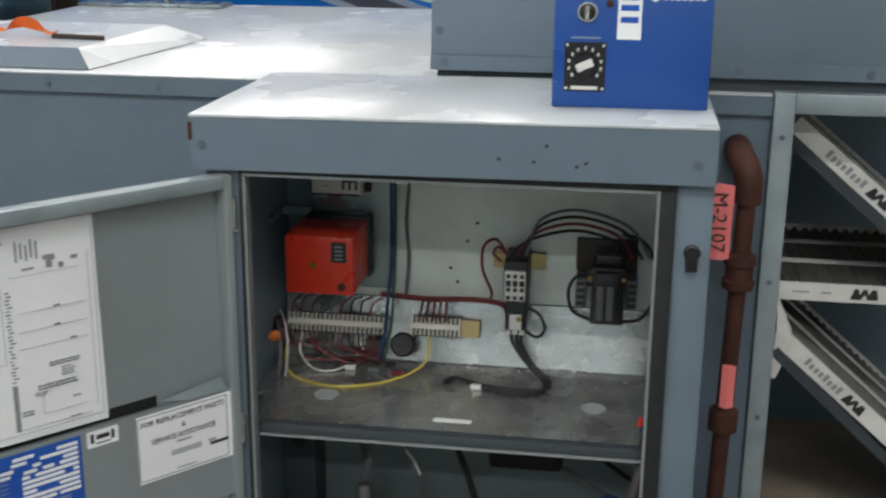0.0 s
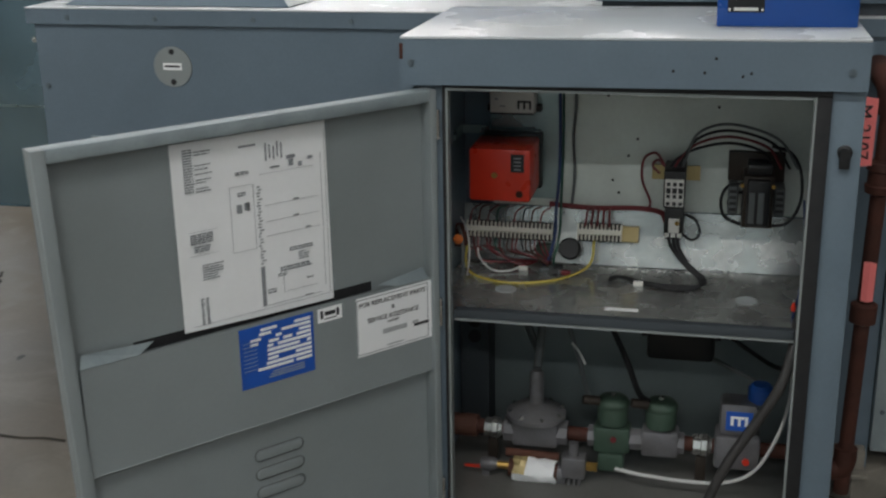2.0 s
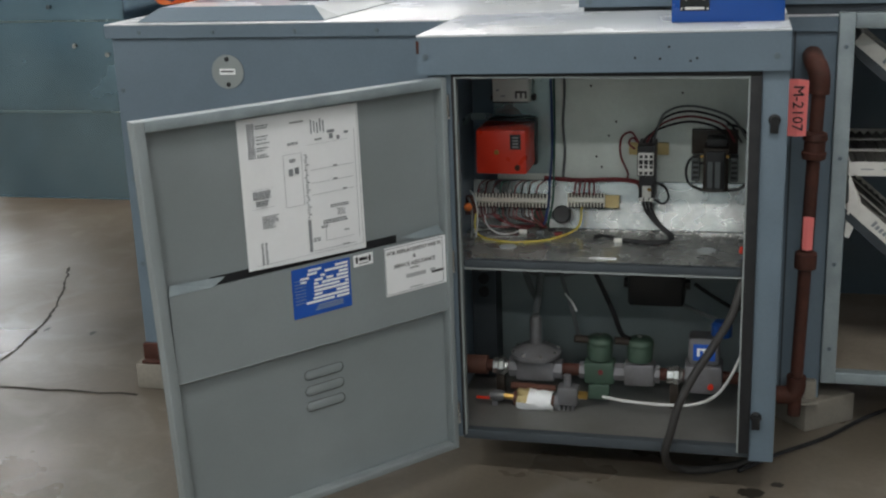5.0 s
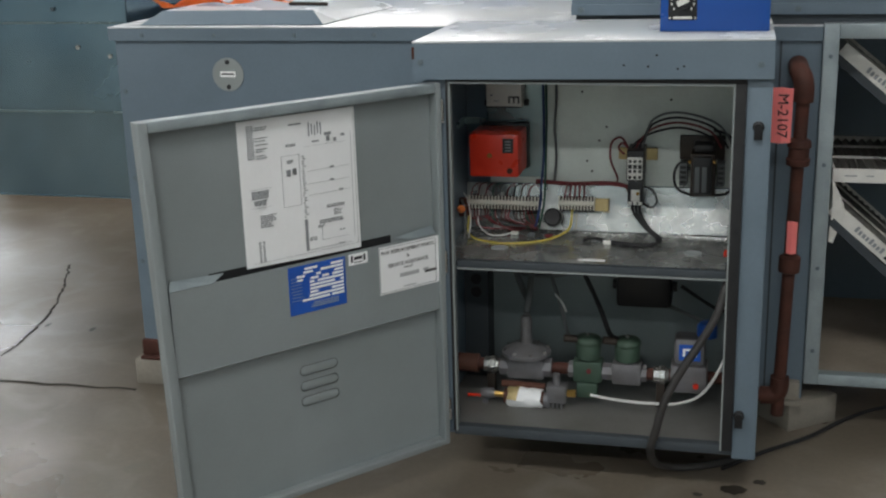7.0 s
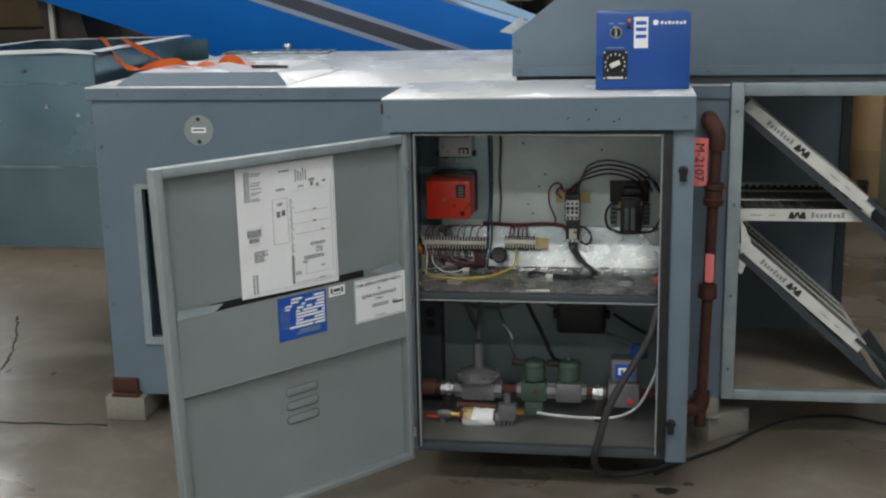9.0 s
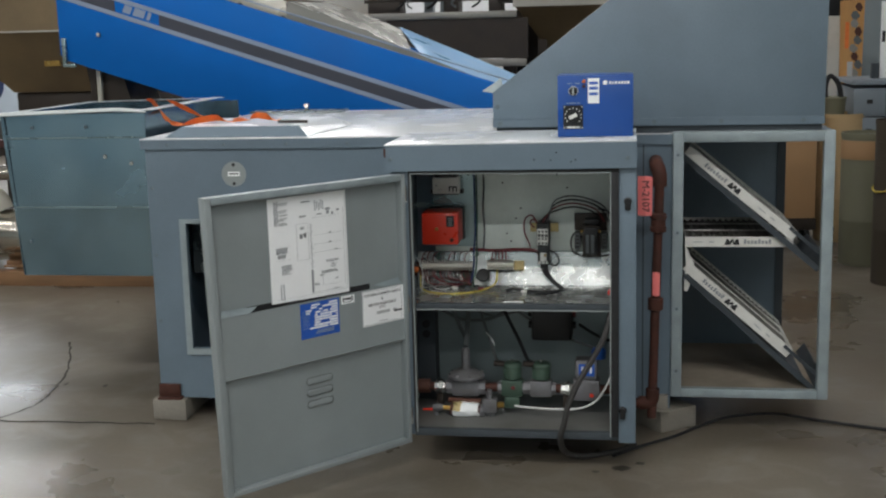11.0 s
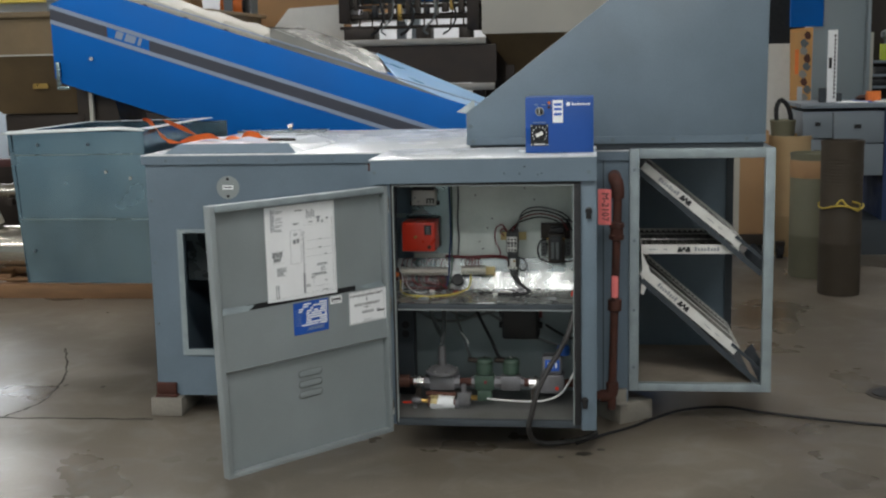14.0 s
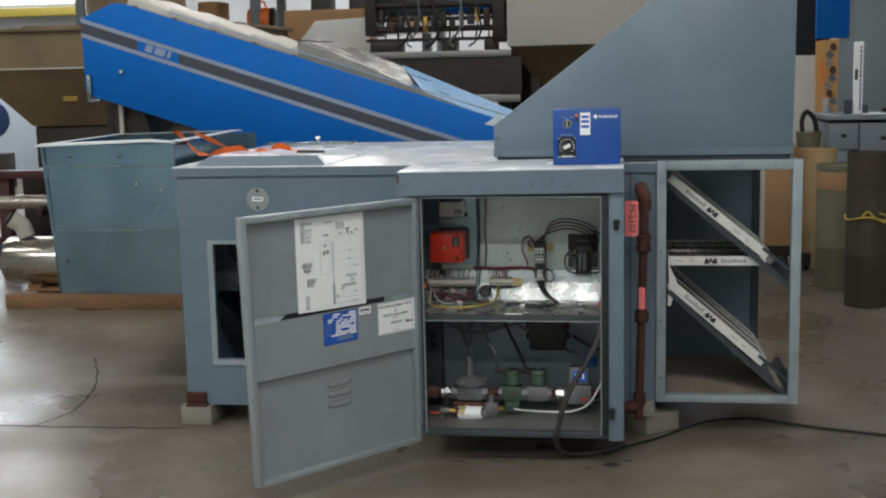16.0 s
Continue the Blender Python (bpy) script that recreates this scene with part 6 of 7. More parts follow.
# ---- tan hopper and vacuum unit behind the duct box ----
def tan_hopper():
    t = thing("steel_hopper", "large tan steel hopper on a rust-red frame", "hopper")
    y = 4.25
    part("bin", box(-4.18, -2.0, y, y + 1.5, 1.66, 1.955), M_HOPPER, t)
    bm = bmesh.new()
    rings = []
    for x0, x1, ya, yb, z in ((-4.18, -2.0, y, y + 1.5, 1.66), (-3.84, -2.45, y + 0.35, y + 1.15, 1.20)):
        rings.append([bm.verts.new(p) for p in ((x0, ya, z), (x1, ya, z), (x1, yb, z), (x0, yb, z))])
    for k in range(4):
        bm.faces.new((rings[0][k], rings[0][(k + 1) % 4], rings[1][(k + 1) % 4], rings[1][k]))
    bm.faces.new(rings[1])
    bm.faces.new(rings[0])
    part("funnel", bm, M_HOPPER, t)
    part("rim", boxes([(-4.22, -1.96, y - 0.04, y, 1.94, 1.97), (-4.22, -4.18, y, y + 1.5, 1.94, 1.97), (-2.0, -1.96, y, y + 1.5, 1.94, 1.97), (-4.22, -1.96, y + 1.5, y + 1.54, 1.94, 1.97)], 0.003), M_HOPPER, t)
    part("weld_seam", box(-4.185, -1.995, y - 0.008, y - 0.002, 1.652, 1.664), M_HOPPERW, t)
    part("outlet", boxes([(-3.84, -2.5, y + 0.38, y + 1.1, 0.86, 1.195)], 0.01), M_MACH, t)
    part("warning_sticker", box(-3.48, -3.36, y + 0.16, y + 0.19, 1.40, 1.44), M_BRASS, t)
    for x in (-4.06, -2.3):
        for yy in (y + 0.1, y + 1.3):
            part("leg", box(x, x + 0.1, yy, yy + 0.1, 0, 0.80, 0.004), M_MAROON, t)
    part("frame_beam", box(-4.08, -2.2, y + 0.06, y + 0.16, 0.80, 0.86, 0.004), M_MAROON, t)
    part("frame_beam", box(-4.08, -2.2, y + 0.06, y + 0.16, 0.25, 0.33, 0.004), M_MAROON, t)
    part("frame_plate", box(-4.05, -2.2, y + 0.5, y + 0.55, 0.25, 0.80), M_MACH, t)
    for x in (-3.1, -2.75):
        part("rib", boxes([(x, x + 0.05, y + 0.1, y + 0.2, 0.86, 1.66)]), M_MACH, t)


tan_hopper()
single("dust_canister", lathe([(0.0, 0), (0.40, 0), (0.40, 0.9), (0.34, 0.94), (0, 0.95)], 40, pose(-3.05, 4.95, 1.985)), M_HOPPER, "brown steel canister standing on the hopper rim", "canister")
single("hopper_cover", box(-3.7, -2.55, 4.26, 5.7, 1.9705, 1.985), M_HOPPER, "tan steel cover plate on the hopper", "cover")


def wood_pallet():
    t = thing("timber_skid", "rough timber skid under the polished tank", "skid")
    for y in (3.10, 3.55):
        part("timber", box(-3.38, -2.06, y, y + 0.10, 0.0, 0.095, 0.004), M_WOOD, t)
    part("plank", box(-3.30, -2.5, 3.24, 3.62, 0.0955, 0.108, 0.002), M_WOOD, t)


wood_pallet()


def polished_tank():
    t = thing("polished_tank", "polished steel tank with a dark blue motor", "tank")
    y, z, r = 3.40, 0.293, 0.175
    part("shell", lathe([(0.03, 0), (0.13, 0.008), (0.165, 0.03), (r, 0.07), (r, 1.15), (0.16, 1.19), (0.03, 1.2)], 40, pose(-3.50, y, z, 0, 90)), M_STEEL, t)
    part("motor", lathe([(0.0, 0), (0.07, 0.01), (0.085, 0.04), (0.085, 0.22), (0.0, 0.22)], 28, pose(-3.76, y, z + 0.02, 0, 90)), M_NAVY, t, "dark blue motor")
    part("port", tube([(-3.33, y - 0.02, 0.47), (-3.36, y - 0.03, 0.55), (-3.42, y - 0.06, 0.60)], 0.06, 16), M_HOPPERW, t)
    part("port_bore", cyl((-3.42, y - 0.06, 0.598), (-3.436, y - 0.07, 0.613), 0.045, seg=16), M_BLACK, t)
    part("saddle", box(-3.30, -3.20, y - 0.12, y + 0.12, 0.108, 0.135, 0.004), M_WOOD, t)
    part("saddle", box(-2.6, -2.5, y - 0.12, y + 0.12, 0.108, 0.135, 0.004), M_WOOD, t)
    part("motor_cable", tube([(-3.66, y - 0.06, 0.24), (-3.62, y - 0.15, 0.12), (-3.52, y - 0.3, 0.03), (-3.62, y - 0.45, 0.012), (-3.75, y - 0.42, 0.012), (-3.80, y - 0.25, 0.06)], 0.011), M_BLACK, t)
    part("motor_cable", tube([(-3.70, y - 0.05, 0.24), (-3.72, y - 0.06, 0.14), (-3.69, y - 0.07, 0.07)], 0.010), M_BLACK, t)


polished_tank()
single("polished_pipe", lathe([(0.03, 0), (0.055, 0.0), (0.055, 0.24), (0.060, 0.243), (0.060, 0.257), (0.055, 0.26), (0.055, 1.5), (0.0, 1.5)], 28, pose(-3.93, 4.15, 0.63, 0, 90)), M_STEEL, "polished steel pipe fixed to the hopper frame", "pipe")
for bx in (-3.6, -2.7):
    single("pipe_bracket", boxes([(bx, bx + 0.04, 4.08, 4.31, 0.525, 0.573), (bx, bx + 0.04, 4.27, 4.31, 0.33, 0.53)], 0.002), M_MACH, "dark bracket that carries the polished pipe", "bracket")

# ---- machines and stores beyond the conveyor ----
def cream_hopper():
    t = thing("cream_hopper", "cream painted hopper with a brown funnel", "hopper")
    y = 5.0
    part("bin", box(-0.01, 1.9, y, y + 1.2, 1.75, 3.2, 0.01), M_HOPPERW, t)
    bm = bmesh.new()
    rings = [[bm.verts.new(p) for p in ((a, ya, z), (b, ya, z), (b, yb, z), (a, yb, z))] for a, b, ya, yb, z in ((0.01, 1.88, y + 0.01, y + 1.19, 1.75), (0.36, 0.95, y + 0.4, y + 0.8, 1.25))]
    for k in range(4):
        bm.faces.new((rings[0][k], rings[0][(k + 1) % 4], rings[1][(k + 1) % 4], rings[1][k]))
    bmesh.ops.solidify(bm, geom=list(bm.faces), thickness=0.004)
    part("funnel", bm, M_HOPPER, t)
    for x in (0.06, 1.8):
        part("leg", box(x, x + 0.07, y + 1.1, y + 1.17, 0, 1.76), M_MACH, t)
        part("leg", box(x + 0.1, x + 0.17, y + 0.2, y + 0.27, 0, 1.70), M_MACH, t)


cream_hopper()


def dark_machine():
    t = thing("process_machine", "oily dark machine frame with rods, pipes and cables", "machine")
    y = 5.0
    part("skirt_panel", box(-1.40, 0.10, y + 0.02, y + 0.05, 1.375, 1.675), M_MACH, t)
    part("support_beam", box(-1.40, 0.02, y - 0.01, y + 0.6, 1.677, 1.728, 0.004), M_DULL, t)
    for x in (-1.15, -0.1):
        part("leg", box(x, x + 0.1, y + 0.1, y + 0.2, 0, 1.675), M_MACH, t)
    for x, w in ((-1.13, 0.25), (-0.545, 0.115), (-0.20, 0.10)):
        part("foot_block", box(x, x + w, y + 0.06, y + 0.3, 1.7285, 1.815, 0.006), M_MACH, t)
    for z, r in ((1.822, 0.014), (1.905, 0.024), (1.985, 0.016), (2.10, 0.03)):
        part("rod", cyl((-1.16, y + 0.08, z), (-0.01, y + 0.08, z), r, seg=14), M_MACH, t)
    part("end_plate", box(-1.16, -1.07, y + 0.03, y + 0.4, 1.86, 2.6, 0.006), M_MACH, t)
    part("end_plate", box(-0.13, -0.03, y + 0.03, y + 0.4, 1.79, 2.6, 0.006), M_MACH, t)
    part("casing", box(-1.06, -0.14, y + 0.30, y + 0.4, 2.02, 2.6, 0.006), M_DARKIN, t)
    rr = random.Random(8)
    for k in range(13):
        x = -1.04 + 0.07 * k + 0.02 * rr.random()
        z = 1.86 + 0.10 * rr.random()
        part("fitting", box(x, x + 0.025 + 0.03 * rr.random(), y + 0.02, y + 0.12, z, z + 0.05 + 0.08 * rr.random(), 0.004), (M_MACH, M_MACH, M_BLKPL, M_DULL, M_MACH, M_BRASS)[k % 6], t)
    for k in range(9):
        x = -1.0 + 0.105 * k
        part("tie_rod", cyl((x, y + 0.06, 1.83), (x + rr.uniform(-0.04, 0.04), y + 0.1, 2.06), 0.007, seg=8), M_MACH, t)
    for k, (x, m, r) in enumerate(((-0.86, M_BLACK, 0.010), (-0.74, M_GRYW, 0.007), (-0.62, M_BLACK, 0.012), (-0.40, M_GRYW, 0.009), (-0.28, M_BLACK, 0.008))):
        part("hose", tube([(x, y + 0.02, 2.3), (x + 0.03, y - 0.02, 2.08), (x + 0.07 - 0.05 * (k % 2), y - 0.02, 1.90), (x + 0.02 - 0.09 * (k % 2), y, 1.80), (x - 0.04, y + 0.02, 1.76)], r), m, t)
    part("blue_cover", box(-0.52, -0.36, y + 0.2, y + 0.29, 2.03, 2.25, 0.01), M_CONV, t)
    part("blue_cover", box(-0.28, -0.16, y + 0.2, y + 0.29, 2.05, 2.25, 0.01), M_CONV, t)
    part("rear_panel", box(-0.15, 1.2, y + 0.95, y + 0.98, 1.0, 1.74), M_MACH, t)
    part("cross_rail", box(-0.28, 0.09, y - 0.02, y + 0.01, 1.315, 1.372, 0.004), M_DULL, t, "pale worn steel rail")


dark_machine()


def storage_rack():
    """Steel rack with loose goods, seen over the conveyor."""
    t = thing("storage_rack", "steel pallet rack with pale shelves", "rack")
    y = 6.3
    for x in (-4.2, -2.5, -0.9):
        part("post", box(x, x + 0.08, y, y + 0.08, 0, 3.2), M_GREYBL, t)
        part("post", box(x, x + 0.08, y + 0.9, y + 0.98, 0, 3.2), M_GREYBL, t)
    for z in (1.93,):
        part("shelf", box(-4.2, -0.9, y, y + 0.98, z, z + 0.05), M_HOPPERW, t)
    part("beam", box(-4.2, -0.82, y - 0.04, y - 0.002, 1.90, 1.98), M_WALL, t)
    part("shelf", box(-4.2, -0.9, y, y + 0.98, 1.55, 1.59), M_HOPPERW, t)
    part("shelf", box(-4.2, -0.9, y, y + 0.98, 2.42, 2.46), M_HOPPERW, t)


storage_rack()
single("cardboard_box", box(-2.09, -1.30, 5.98, 6.24, 1.70, 2.13, 0.004), M_CARD, "plain brown cardboard sheet box standing behind the conveyor", "box")
single("crate_stand", boxes([(-2.1, -1.2, 5.6, 6.26, 1.62, 1.70), (-2.05, -1.97, 5.65, 5.73, 0, 1.62), (-1.3, -1.22, 5.65, 5.73, 0, 1.62), (-2.05, -1.97, 6.15, 6.23, 0, 1.62), (-1.3, -1.22, 6.15, 6.23, 0, 1.62)], 0.003), M_WOOD, "timber stand behind the conveyor", "stand")
single("white_panel", prism([(-1.95, 1.705), (-1.885, 1.852), (-1.743, 2.018), (-1.285, 2.042), (-1.26, 1.705)], 5.72, 5.76, 0.003), M_WHITE, "white sheet panel leaning on the stand", "panel")


def orange_bottle():
    t = thing("air_tank", "small orange portable air tank lying on its side", "tank", (-2.56, 6.42, 2.0855))
    part("body", lathe([(0.03, 0), (0.085, 0.015), (0.10, 0.05), (0.10, 0.20), (0.085, 0.235), (0.03, 0.25)], 28, pose(0, 0, 0, 0, 90)), M_ORANGE, t)
    part("end_cap", lathe([(0.08, 0), (0.10, 0.004), (0.10, 0.03), (0.07, 0.045)], 24, pose(0.222, 0, 0, 0, 90)), M_BLKPL, t)
    part("handle", tube([(0.06, 0, 0.098), (0.075, 0, 0.15), (0.16, 0, 0.15), (0.175, 0, 0.098)], 0.009), M_ORANGE, t)
    part("foot", box(0.06, 0.19, -0.07, 0.07, -0.105, -0.092, 0.003), M_MACH, t)


orange_bottle()
rr = random.Random(17)
cols = [M_WHITE, M_CARD, M_HOPPERW, M_BLKPL, M_PAPER, M_WHITE, M_CARD, M_PAPER]
for k in range(9):
    x = -4.1 + 0.36 * k
    if -2.95 < x < -2.1:
        continue
    w, h, dd = 0.14 + 0.2 * rr.random(), 0.10 + 0.34 * rr.random(), 0.25 + 0.3 * rr.random()
    single("stored_box", box(x, x + w, 6.36, 6.36 + dd, 1.9805, 1.98 + h, 0.006), cols[rr.randrange(8)], "small stored carton on the rack shelf", "box", "cartons on the rack")

# far left: cable reel, drums and timber in the far corner
def cable_reel():
    t = thing("hose_reel", "dark blue hose reel on a stand", "reel")
    x, y, z = -8.27, 11.6, 0.99
    part("disc", lathe([(0.05, 0), (0.27, 0.0), (0.28, 0.02), (0.05, 0.03)], 36, pose(x, y, z, 90, 0, 12)), M_NAVY, t)
    part("drum", cyl((x, y, z), (x + 0.05, y + 0.3, z), 0.16, seg=28), M_BLACK, t)
    part("disc", lathe([(0.05, 0), (0.27, 0.0), (0.28, 0.02), (0.05, 0.03)], 36, pose(x + 0.05, y + 0.32, z, 90, 0, 12)), M_NAVY, t)
    part("hub_label", box(x - 0.05, x + 0.05, y - 0.036, y - 0.032, z - 0.04, z + 0.04), M_PAPER, t)
    part("stand", boxes([(x - 0.25, x + 0.35, y - 0.05, y + 0.4, 0.0, 0.5), (x - 0.05, x + 0.05, y - 0.02, y + 0.35, 0.5, 0.9)], 0.01), M_MACH, t)


cable_reel()
for k in range(3):
    single("timber_length", box(-10.3 + 0.2 * k, -8.6 + 0.2 * k, 10.6 + 0.3 * k, 10.75 + 0.3 * k, 0, 0.10, 0.004), M_WOOD, "length of timber lying on the floor", "timber", "timbers on the floor")
t = thing("hose_coil", "coil of green hose on the floor", "hose")
part("coil", tube([(-9.3 + 0.32 * math.cos(a * 0.8), 11.9 + 0.2 * math.sin(a * 0.8), 0.06 + 0.016 * a) for a in range(30)], 0.06, 8, 3), M_GREEN, t)
single("wall_rail", boxes([(-11.5, -6.2, 13.7, 13.98, 2.55, 2.68)], 0.01), M_YELW, "yellow painted rail high on the far wall", "rail")
single("partition", boxes([(-11.2, -6.6, 13.2, 13.26, 0, 1.75), (-8.15, -8.10, 13.15, 13.2, 0, 1.75), (-10.0, -9.95, 13.15, 13.2, 0, 1.75)], 0.004), M_PALE, "pale blue-grey partition in the far corner", "partition", kind="structure")

# ---- right-hand corner: lockers, bench and drums ----
single("locker_wall", boxes([(2.73, 3.163, 6.2, 6.26, 0, 3.4), (3.163, 3.19, 6.1, 6.26, 0, 3.4)], 0.004), M_LOCKER, "blue-grey steel partition panel", "partition", kind="structure")
# Black sheet stands in for the darkness inside the doorway.
single("dark_curtain", box(2.25, 2.73, 6.6, 6.65, 0, 3.4), M_BLACK, "black sheet added for the dark doorway beside the partition", "curtain")
single("white_panel", box(2.28, 2.494, 5.85, 5.88, 0, 1.63, 0.003), M_WHITE, "pale sheet panel leaning beside the doorway", "panel")
single("blue_sign", box(2.534, 2.805, 6.14, 6.199, 1.77, 2.6, 0.004), M_CONV, "plain blue panel hung on the partition", "panel")
t = thing("plywood_offcut", "leaning plywood board with dark spray marks", "board")
part("board", prism([(2.47, 0.0), (2.443, 1.74), (2.622, 1.755), (2.60, 0.0)], 5.55, 5.58, 0.002), M_PLY, t)
rr = random.Random(31)
for k in range(9):
    z = 1.17 + 0.062 * k
    x = 2.545 + 0.02 * math.sin(k * 1.7)
    part("spray_mark", prism([(x, z), (x - 0.012, z + 0.03), (x + 0.006, z + 0.058), (x + 0.03, z + 0.05 + 0.02 * rr.random()), (x + 0.045 + 0.012 * rr.random(), z + 0.02), (x + 0.03, z - 0.012)], 5.547, 5.5495), (M_DULL, M_GRYW, M_RUSTL)[k % 3], t)
part("orange_mark", box(2.482, 2.512, 5.546, 5.5495, 1.38, 1.58), M_ORANGE, t)
part("torn_paper", box(2.505, 2.545, 5.545, 5.5485, 1.10, 1.28), M_INKF, t)
t = thing("upright_sign", "white upright sign board with dark lettering bars", "sign", (2.684, 5.05, 1.172))
part("board", box(-0.036, 0.036, 0, 0.012, 0, 0.55, 0.002), M_PAPER, t)
part("sign_bar", boxes([(0.012, 0.024, -0.002, 0, 0.03 + 0.031 * k, 0.052 + 0.031 * k) for k in range(16)] + [(-0.026, -0.004, -0.002, 0, 0.26, 0.34)]), M_INKB, t)
part("foot", box(-0.09, -0.04, -0.02, 0.05, 0, 0.11, 0.003), M_DARKIN, t)
part("foot", box(0.045, 0.075, -0.02, 0.05, 0, 0.07, 0.003), M_DARKIN, t)


def work_bench():
    t = thing("steel_desk", "grey steel desk with drawers and papers on it", "desk")
    x0, x1, y0, y1, h = 2.427, 4.2, 4.85, 5.6, 1.17
    part("top", box(x0, x1, y0, y1, h - 0.035, h, 0.006), M_GREYBL, t)
    for k in range(4):
        z = h - 0.05 - 0.21 * (k + 1)
        d = part("drawer", box(x0 + 0.02, x0 + 0.24, y0 + 0.03, y1, z, z + 0.2, 0.004), M_GREYBL, t)
        part("pull", box(x0 + 0.11, x0 + 0.15, y0 + 0.02, y0 + 0.03, z + 0.09, z + 0.12), M_BLKPL, d)
    for k in range(2):
        z = h - 0.05 - 0.25 * (k + 1)
        d = part("drawer", box(x0 + 0.25, x0 + 0.62, y0 + 0.03, y1, z, z + 0.24, 0.004), M_GREYBL, t)
        part("pull", box(x0 + 0.40, x0 + 0.45, y0 + 0.02, y0 + 0.03, z + 0.11, z + 0.14), M_BLKPL, d)
    part("plinth", box(x0 + 0.02, x1 - 0.02, y0 + 0.08, y1, 0, 0.27), M_DARKIN, t)
    part("carcass", box(x0 + 0.63, x1 - 0.01, y0 + 0.05, y1, 0.27, h - 0.04), M_NAVY, t)


work_bench()
for x, y, w, c, l in ((2.72, 4.95, 0.22, M_PAPER, "white"), (2.86, 5.0, 0.12, M_LABELB, "blue"), (3.02, 4.98, 0.2, M_PAPER, "white")):
    single("paper_sheet", box(x, x + w, y, y + 0.2, 1.1705, 1.178, 0.001), c, f"{l} papers lying on the steel desk", "papers")
single("work_glove", lathe([(0.02, 0), (0.06, 0.01), (0.07, 0.025), (0.03, 0.045), (0, 0.046)], 14, pose(2.98, 5.3, 1.1705)), M_RUST, "crumpled dark red rag on the desk", "rag")
t = thing("parts_rack", "dark shelf rack with small goods", "rack")
for z in (0.2, 1.05, 1.235, 1.335, 1.45):
    part("shelf", box(3.19, 4.6, 6.2, 6.5, z, z + 0.022), M_GREYBL, t)
part("post", box(3.19, 3.225, 6.15, 6.2, 0, 1.71), M_HOPPERW, t)
part("post", box(4.565, 4.60, 6.15, 6.2, 0, 1.71), M_HOPPERW, t)
part("back", box(3.19, 4.6, 6.5, 6.53, 0, 3.4), M_MACH, t)
t = thing("spray_bottle", "yellow-green bottle with a grey spray head on the rack", "bottle", (3.36, 6.27, 1.4725))
part("body", box(-0.05, 0.05, -0.04, 0.04, 0, 0.14, 0.012), M_LIME, t)
part("spray_head", lathe([(0.02, 0.14), (0.02, 0.18), (0.05, 0.20), (0.05, 0.24), (0.02, 0.26), (0, 0.26)], 16), M_GRYW, t)
for k, (a, m, c) in enumerate(((0.0, M_BLKPL, "black"), (0.16, M_NAVY, "navy"), (0.34, M_WHITE, "white"), (0.52, M_BLKPL, "black"))):
    single("parts_bin", box(3.24 + a, 3.37 + a, 6.22, 6.42, 1.2575, 1.315, 0.004), m, c + " plastic parts bin on the rack", "bin", "bins on the rack")
    single("parts_bin", box(3.26 + a, 3.38 + a, 6.22, 6.42, 1.3575, 1.42, 0.004), (M_BLKPL, M_GREYBL, M_BLKPL, M_CARD)[k], ("black", "grey", "black", "brown")[k] + " parts bin on the rack", "bin", "bins on the rack")
single("orange_carton", box(2.97, 3.07, 5.12, 5.2, 1.1705, 1.25, 0.003), M_ORANGE, "small orange and white carton on the desk", "carton")


def fibre_drum(x, y, r, h, m, label, ribs=False):
    t = thing("drum", label, "drum", (x, y, 0), "drums")
    prof = [(r * 0.98, 0), (r, 0.01), (r, h * 0.33), (r * 1.01, h * 0.335), (r * 1.01, h * 0.345), (r, h * 0.35), (r, h - 0.03), (r * 1.02, h - 0.028), (r * 1.02, h), (r * 0.95, h), (r * 0.95, h - 0.02), (0, h - 0.02)]
    part("body", lathe(prof, 36), m, t)
    if ribs:
        for k in range(9):
            part("rib", lathe([(r * 0.99, 0), (r * 1.015, 0.004), (r * 1.015, 0.008), (r * 0.99, 0.012)], 36, pose(0, 0, h * 0.72 + 0.02 * k)), m, t)
    return t


fibre_drum(2.375, 4.98, 0.17, 0.93, M_DRUMT, "tan fibre drum with a pale lid")
fibre_drum(2.39, 4.05, 0.155, 0.87, M_DRUMG, "grey-green drum with a tan band round the top")
single("drum_band", lathe([(0.157, 0), (0.158, 0.002), (0.158, 0.12), (0.157, 0.122)], 36, pose(2.39, 4.05, 0.70)), M_CARD, "tan paper band round a drum", "band")
fibre_drum(2.456, 3.40, 0.132, 1.00, M_DRUMD, "dark brown ribbed drum with yellow rope round it", True)
single("tool_bucket", lathe([(0.085, 0), (0.095, 0.12), (0.10, 0.13), (0.095, 0.14), (0.0, 0.12)], 24, pose(2.31, 4.95, 0.9105)), M_DRUMG, "grey pail standing on the tan drum", "pail")
single("work_light", tube([(2.26, 4.93, 1.03), (2.255, 4.92, 1.14), (2.29, 4.92, 1.20), (2.345, 4.93, 1.14), (2.375, 4.95, 1.03)], 0.018), M_BLACK, "black hoop-shaped tool in the pail", "tool")
bm = bmesh.new()
bm_tube(bm, [(2.456 + 0.139 * math.cos(a * 0.35), 3.40 + 0.142 * math.sin(a * 0.35), 0.58 + 0.012 * math.sin(a * 1.1)) for a in range(19)], 0.006, 8, 4)
bm_tube(bm, [(2.40, 3.268, 0.60), (2.43, 3.258, 0.63), (2.46, 3.254, 0.60), (2.50, 3.256, 0.575), (2.54, 3.27, 0.56), (2.55, 3.28, 0.60), (2.50, 3.256, 0.62)], 0.006, 8, 4)
single("yellow_rope", bm, M_YELR, "yellow rope knotted round a drum", "rope")
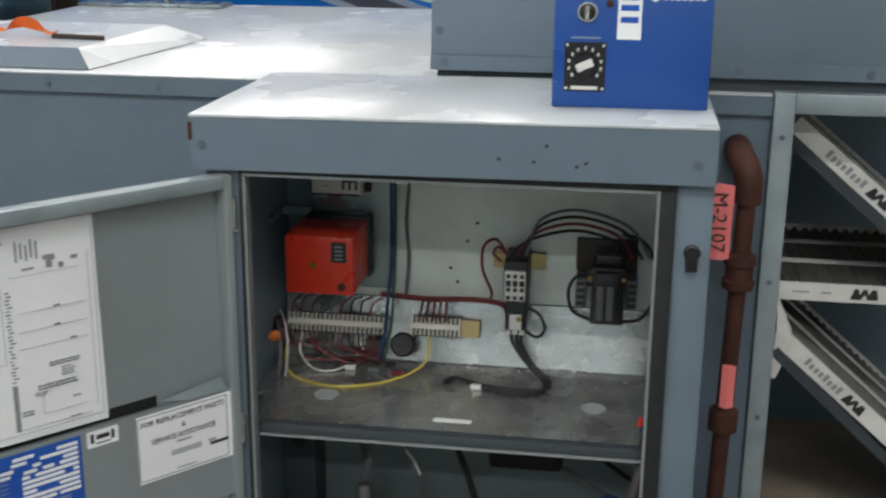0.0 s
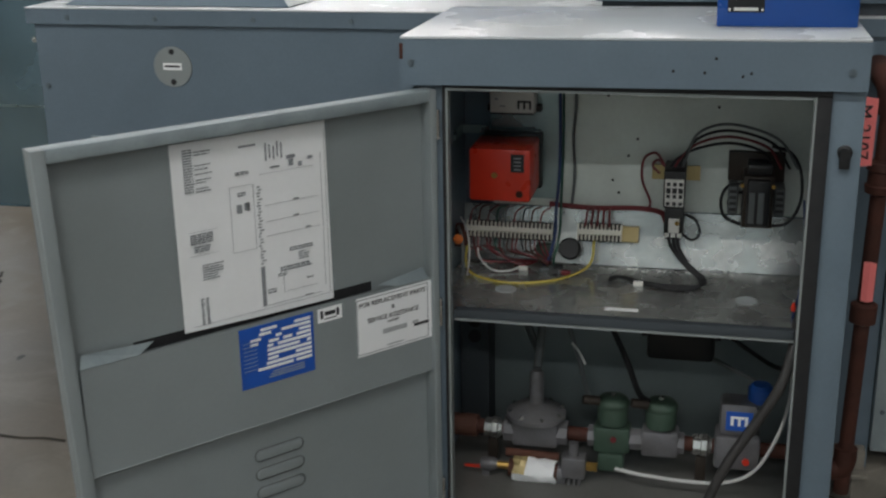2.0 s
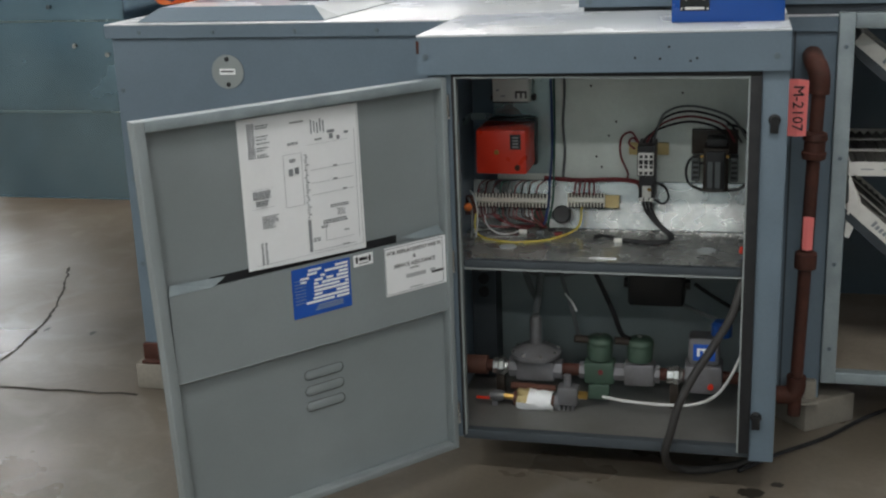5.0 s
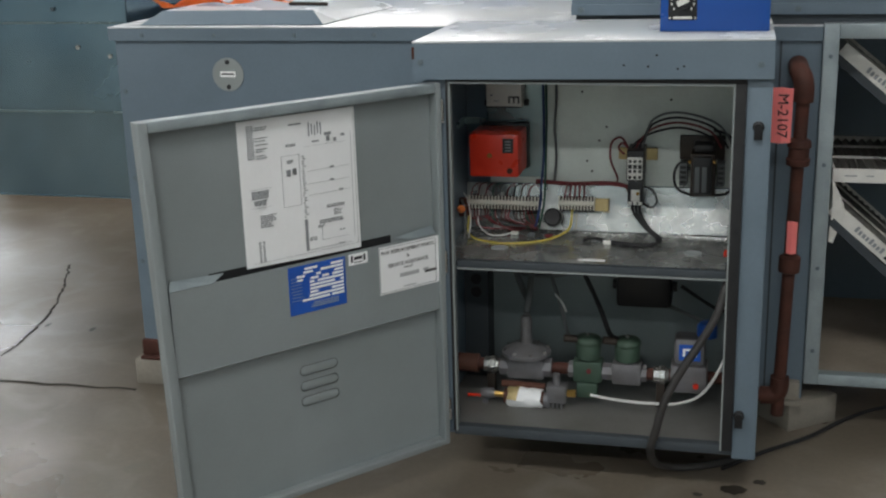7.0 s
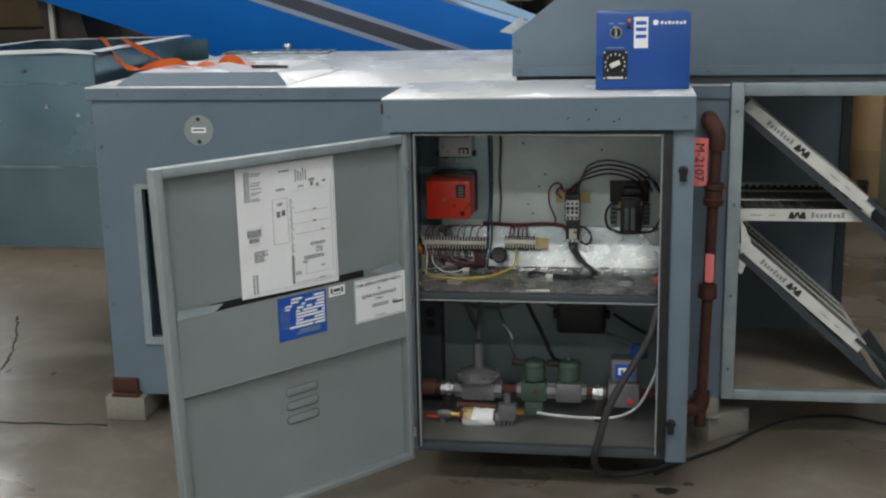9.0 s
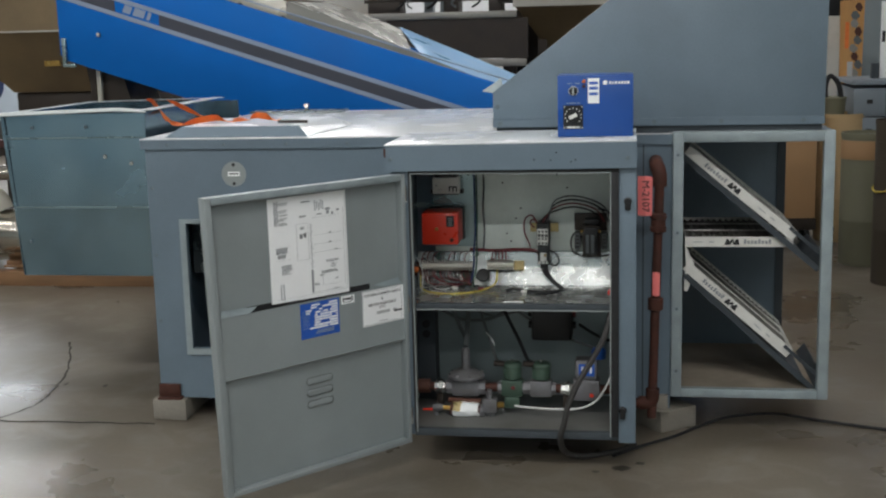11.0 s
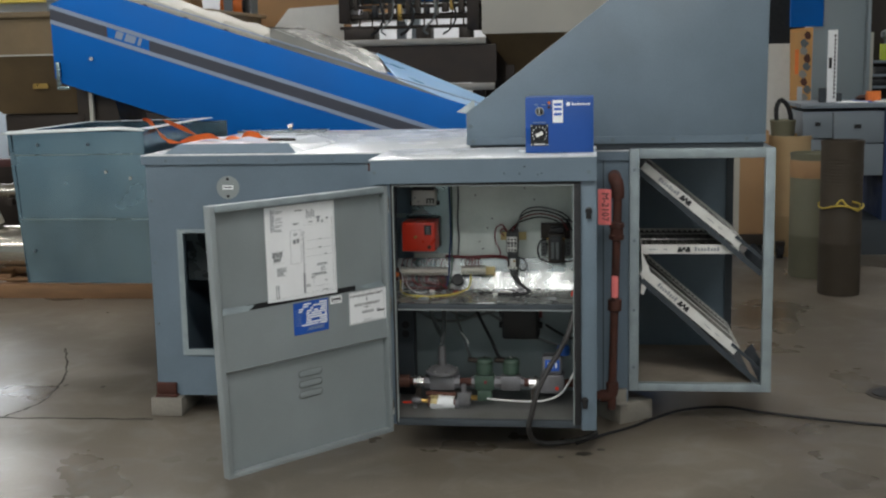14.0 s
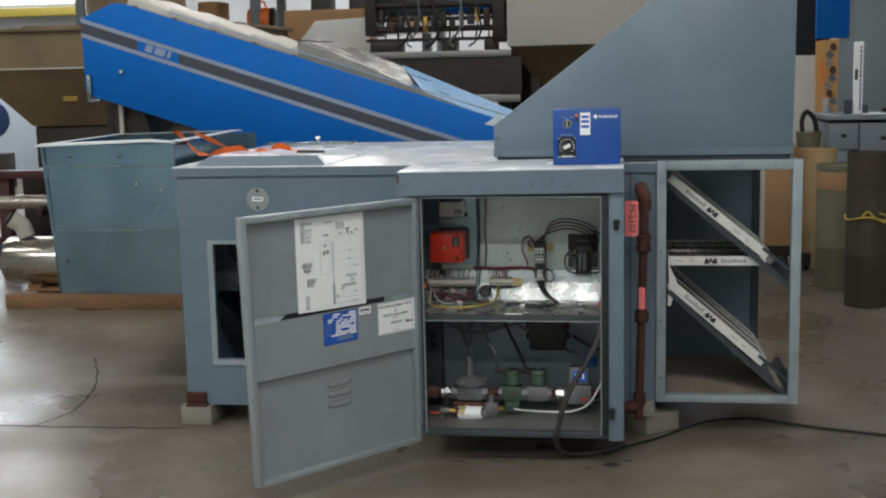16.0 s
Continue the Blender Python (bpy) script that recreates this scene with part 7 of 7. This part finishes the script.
t = thing("caster", "dark swivel caster beside the tan drum", "caster", (2.28, 4.76, 0))
part("wheel", cyl((-0.02, 0, 0.05), (0.02, 0, 0.05), 0.05, seg=24), M_BLACK, t)
part("fork", box(-0.035, 0.035, -0.03, 0.03, 0.10, 0.13, 0.004), M_MACH, t)
part("fork_arm", box(-0.032, -0.024, -0.02, 0.02, 0.04, 0.10), M_MACH, t)
part("fork_arm", box(0.024, 0.032, -0.02, 0.02, 0.04, 0.10), M_MACH, t)
t = thing("dolly", "low dark steel dolly on small wheels", "dolly", (1.92, 4.80, 0))
part("deck", box(-0.26, 0.25, -0.21, 0.21, 0.13, 0.21, 0.006), M_MACH, t)
for x in (-0.2, 0.19):
    for y in (-0.16, 0.16):
        part("wheel", cyl((x - 0.015, y, 0.065), (x + 0.015, y, 0.065), 0.065, seg=20), M_BLACK, t)
t = thing("carton", "large tan cardboard carton standing on a dolly", "carton", (1.92, 4.80, 0.2105))
part("body", box(-0.25, 0.24, -0.2, 0.2, 0, 0.78, 0.006), M_CARD, t)
part("tape", box(-0.02, 0.03, -0.2015, -0.2005, 0.004, 0.776), M_HOPPERW, t, "pale packing tape")
t = thing("floor_drain", "round dark cast-iron floor drain cover", "drain")
part("rim", lathe([(0.0, -0.01), (0.115, -0.01), (0.115, 0.003), (0.10, 0.004), (0.0, 0.003)], 36, pose(2.24, 1.0, 0.0)), M_MACH, t)
part("cover", lathe([(0.0, 0.0), (0.09, 0.0), (0.09, 0.007), (0.0, 0.007)], 36, pose(2.24, 1.0, 0.0)), M_BLACK, t)

# ---- floor cracks ----
def crack(pts, w, seed):
    rr = random.Random(seed)
    bm = bmesh.new()
    prev = None
    path = spline([(x, y, 0) for x, y in pts], 10)
    for i, p in enumerate(path):
        d = (path[min(i + 1, len(path) - 1)] - path[max(i - 1, 0)]).normalized()
        n = Vector((-d.y, d.x, 0))
        j = n * rr.uniform(-0.007, 0.007)
        h = w * rr.uniform(0.35, 1.0)
        cur = (bm.verts.new(p + j + n * h + Vector((0, 0, 0.0012))), bm.verts.new(p + j - n * h + Vector((0, 0, 0.0012))))
        if prev:
            bm.faces.new((prev[0], prev[1], cur[1], cur[0]))
        prev = cur
    single("floor_crack", bm, M_CRACK, "thin dark crack in the concrete floor", "crack", kind="structure")


M_CRACK = mat("crack_grime", rgb("35322c"), 0.95, 0, 0.3, 30, 0)
crack([(-4.6, 0.44), (-3.0, 0.42), (-1.81, 0.40), (-1.1, 0.42)], 0.011, 1)
crack([(-1.815, 0.40), (-1.745, 0.62), (-1.77, 0.88), (-1.85, 1.17), (-1.97, 1.45), (-2.1, 1.7)], 0.007, 2)
crack([(-1.95, 0.25), (-2.02, -0.05), (-2.2, -0.35)], 0.005, 3)


def floor_mark(x, y, rx, ry, m, seed, label):
    rr = random.Random(seed)
    bm = bmesh.new()
    ring = []
    for k in range(28):
        a = 2 * math.pi * k / 28
        r = 0.75 + 0.25 * noise.noise((math.cos(a) * 1.3 + seed, math.sin(a) * 1.3, seed * 0.7)) + rr.uniform(-0.1, 0.1)
        ring.append(bm.verts.new((x + rx * r * math.cos(a), y + ry * r * math.sin(a), 0.0009)))
    bm.faces.new(ring)
    single("floor_stain", bm, m, label, "stain", kind="structure")


floor_mark(0.83, 0.06, 0.045, 0.035, M_STAIN, 1, "small dark oil stain on the concrete floor")
floor_mark(0.90, 0.12, 0.02, 0.02, M_STAIN, 2, "small dark oil stain on the concrete floor")
floor_mark(0.74, 0.02, 0.018, 0.014, M_STAIN, 3, "small dark oil stain on the concrete floor")
floor_mark(-0.82, -0.11, 0.05, 0.05, M_PATCH, 4, "pale worn patch on the concrete floor")
floor_mark(-0.66, -0.10, 0.03, 0.035, M_PATCH, 5, "pale worn patch on the concrete floor")
floor_mark(1.40, 0.62, 0.05, 0.06, M_PATCH, 6, "pale worn patch on the concrete floor")
floor_mark(-1.75, 0.95, 0.012, 0.03, M_STAIN, 7, "small dark oil stain on the concrete floor")
floor_mark(-1.55, 0.93, 0.014, 0.03, M_STAIN, 8, "small dark oil stain on the concrete floor")
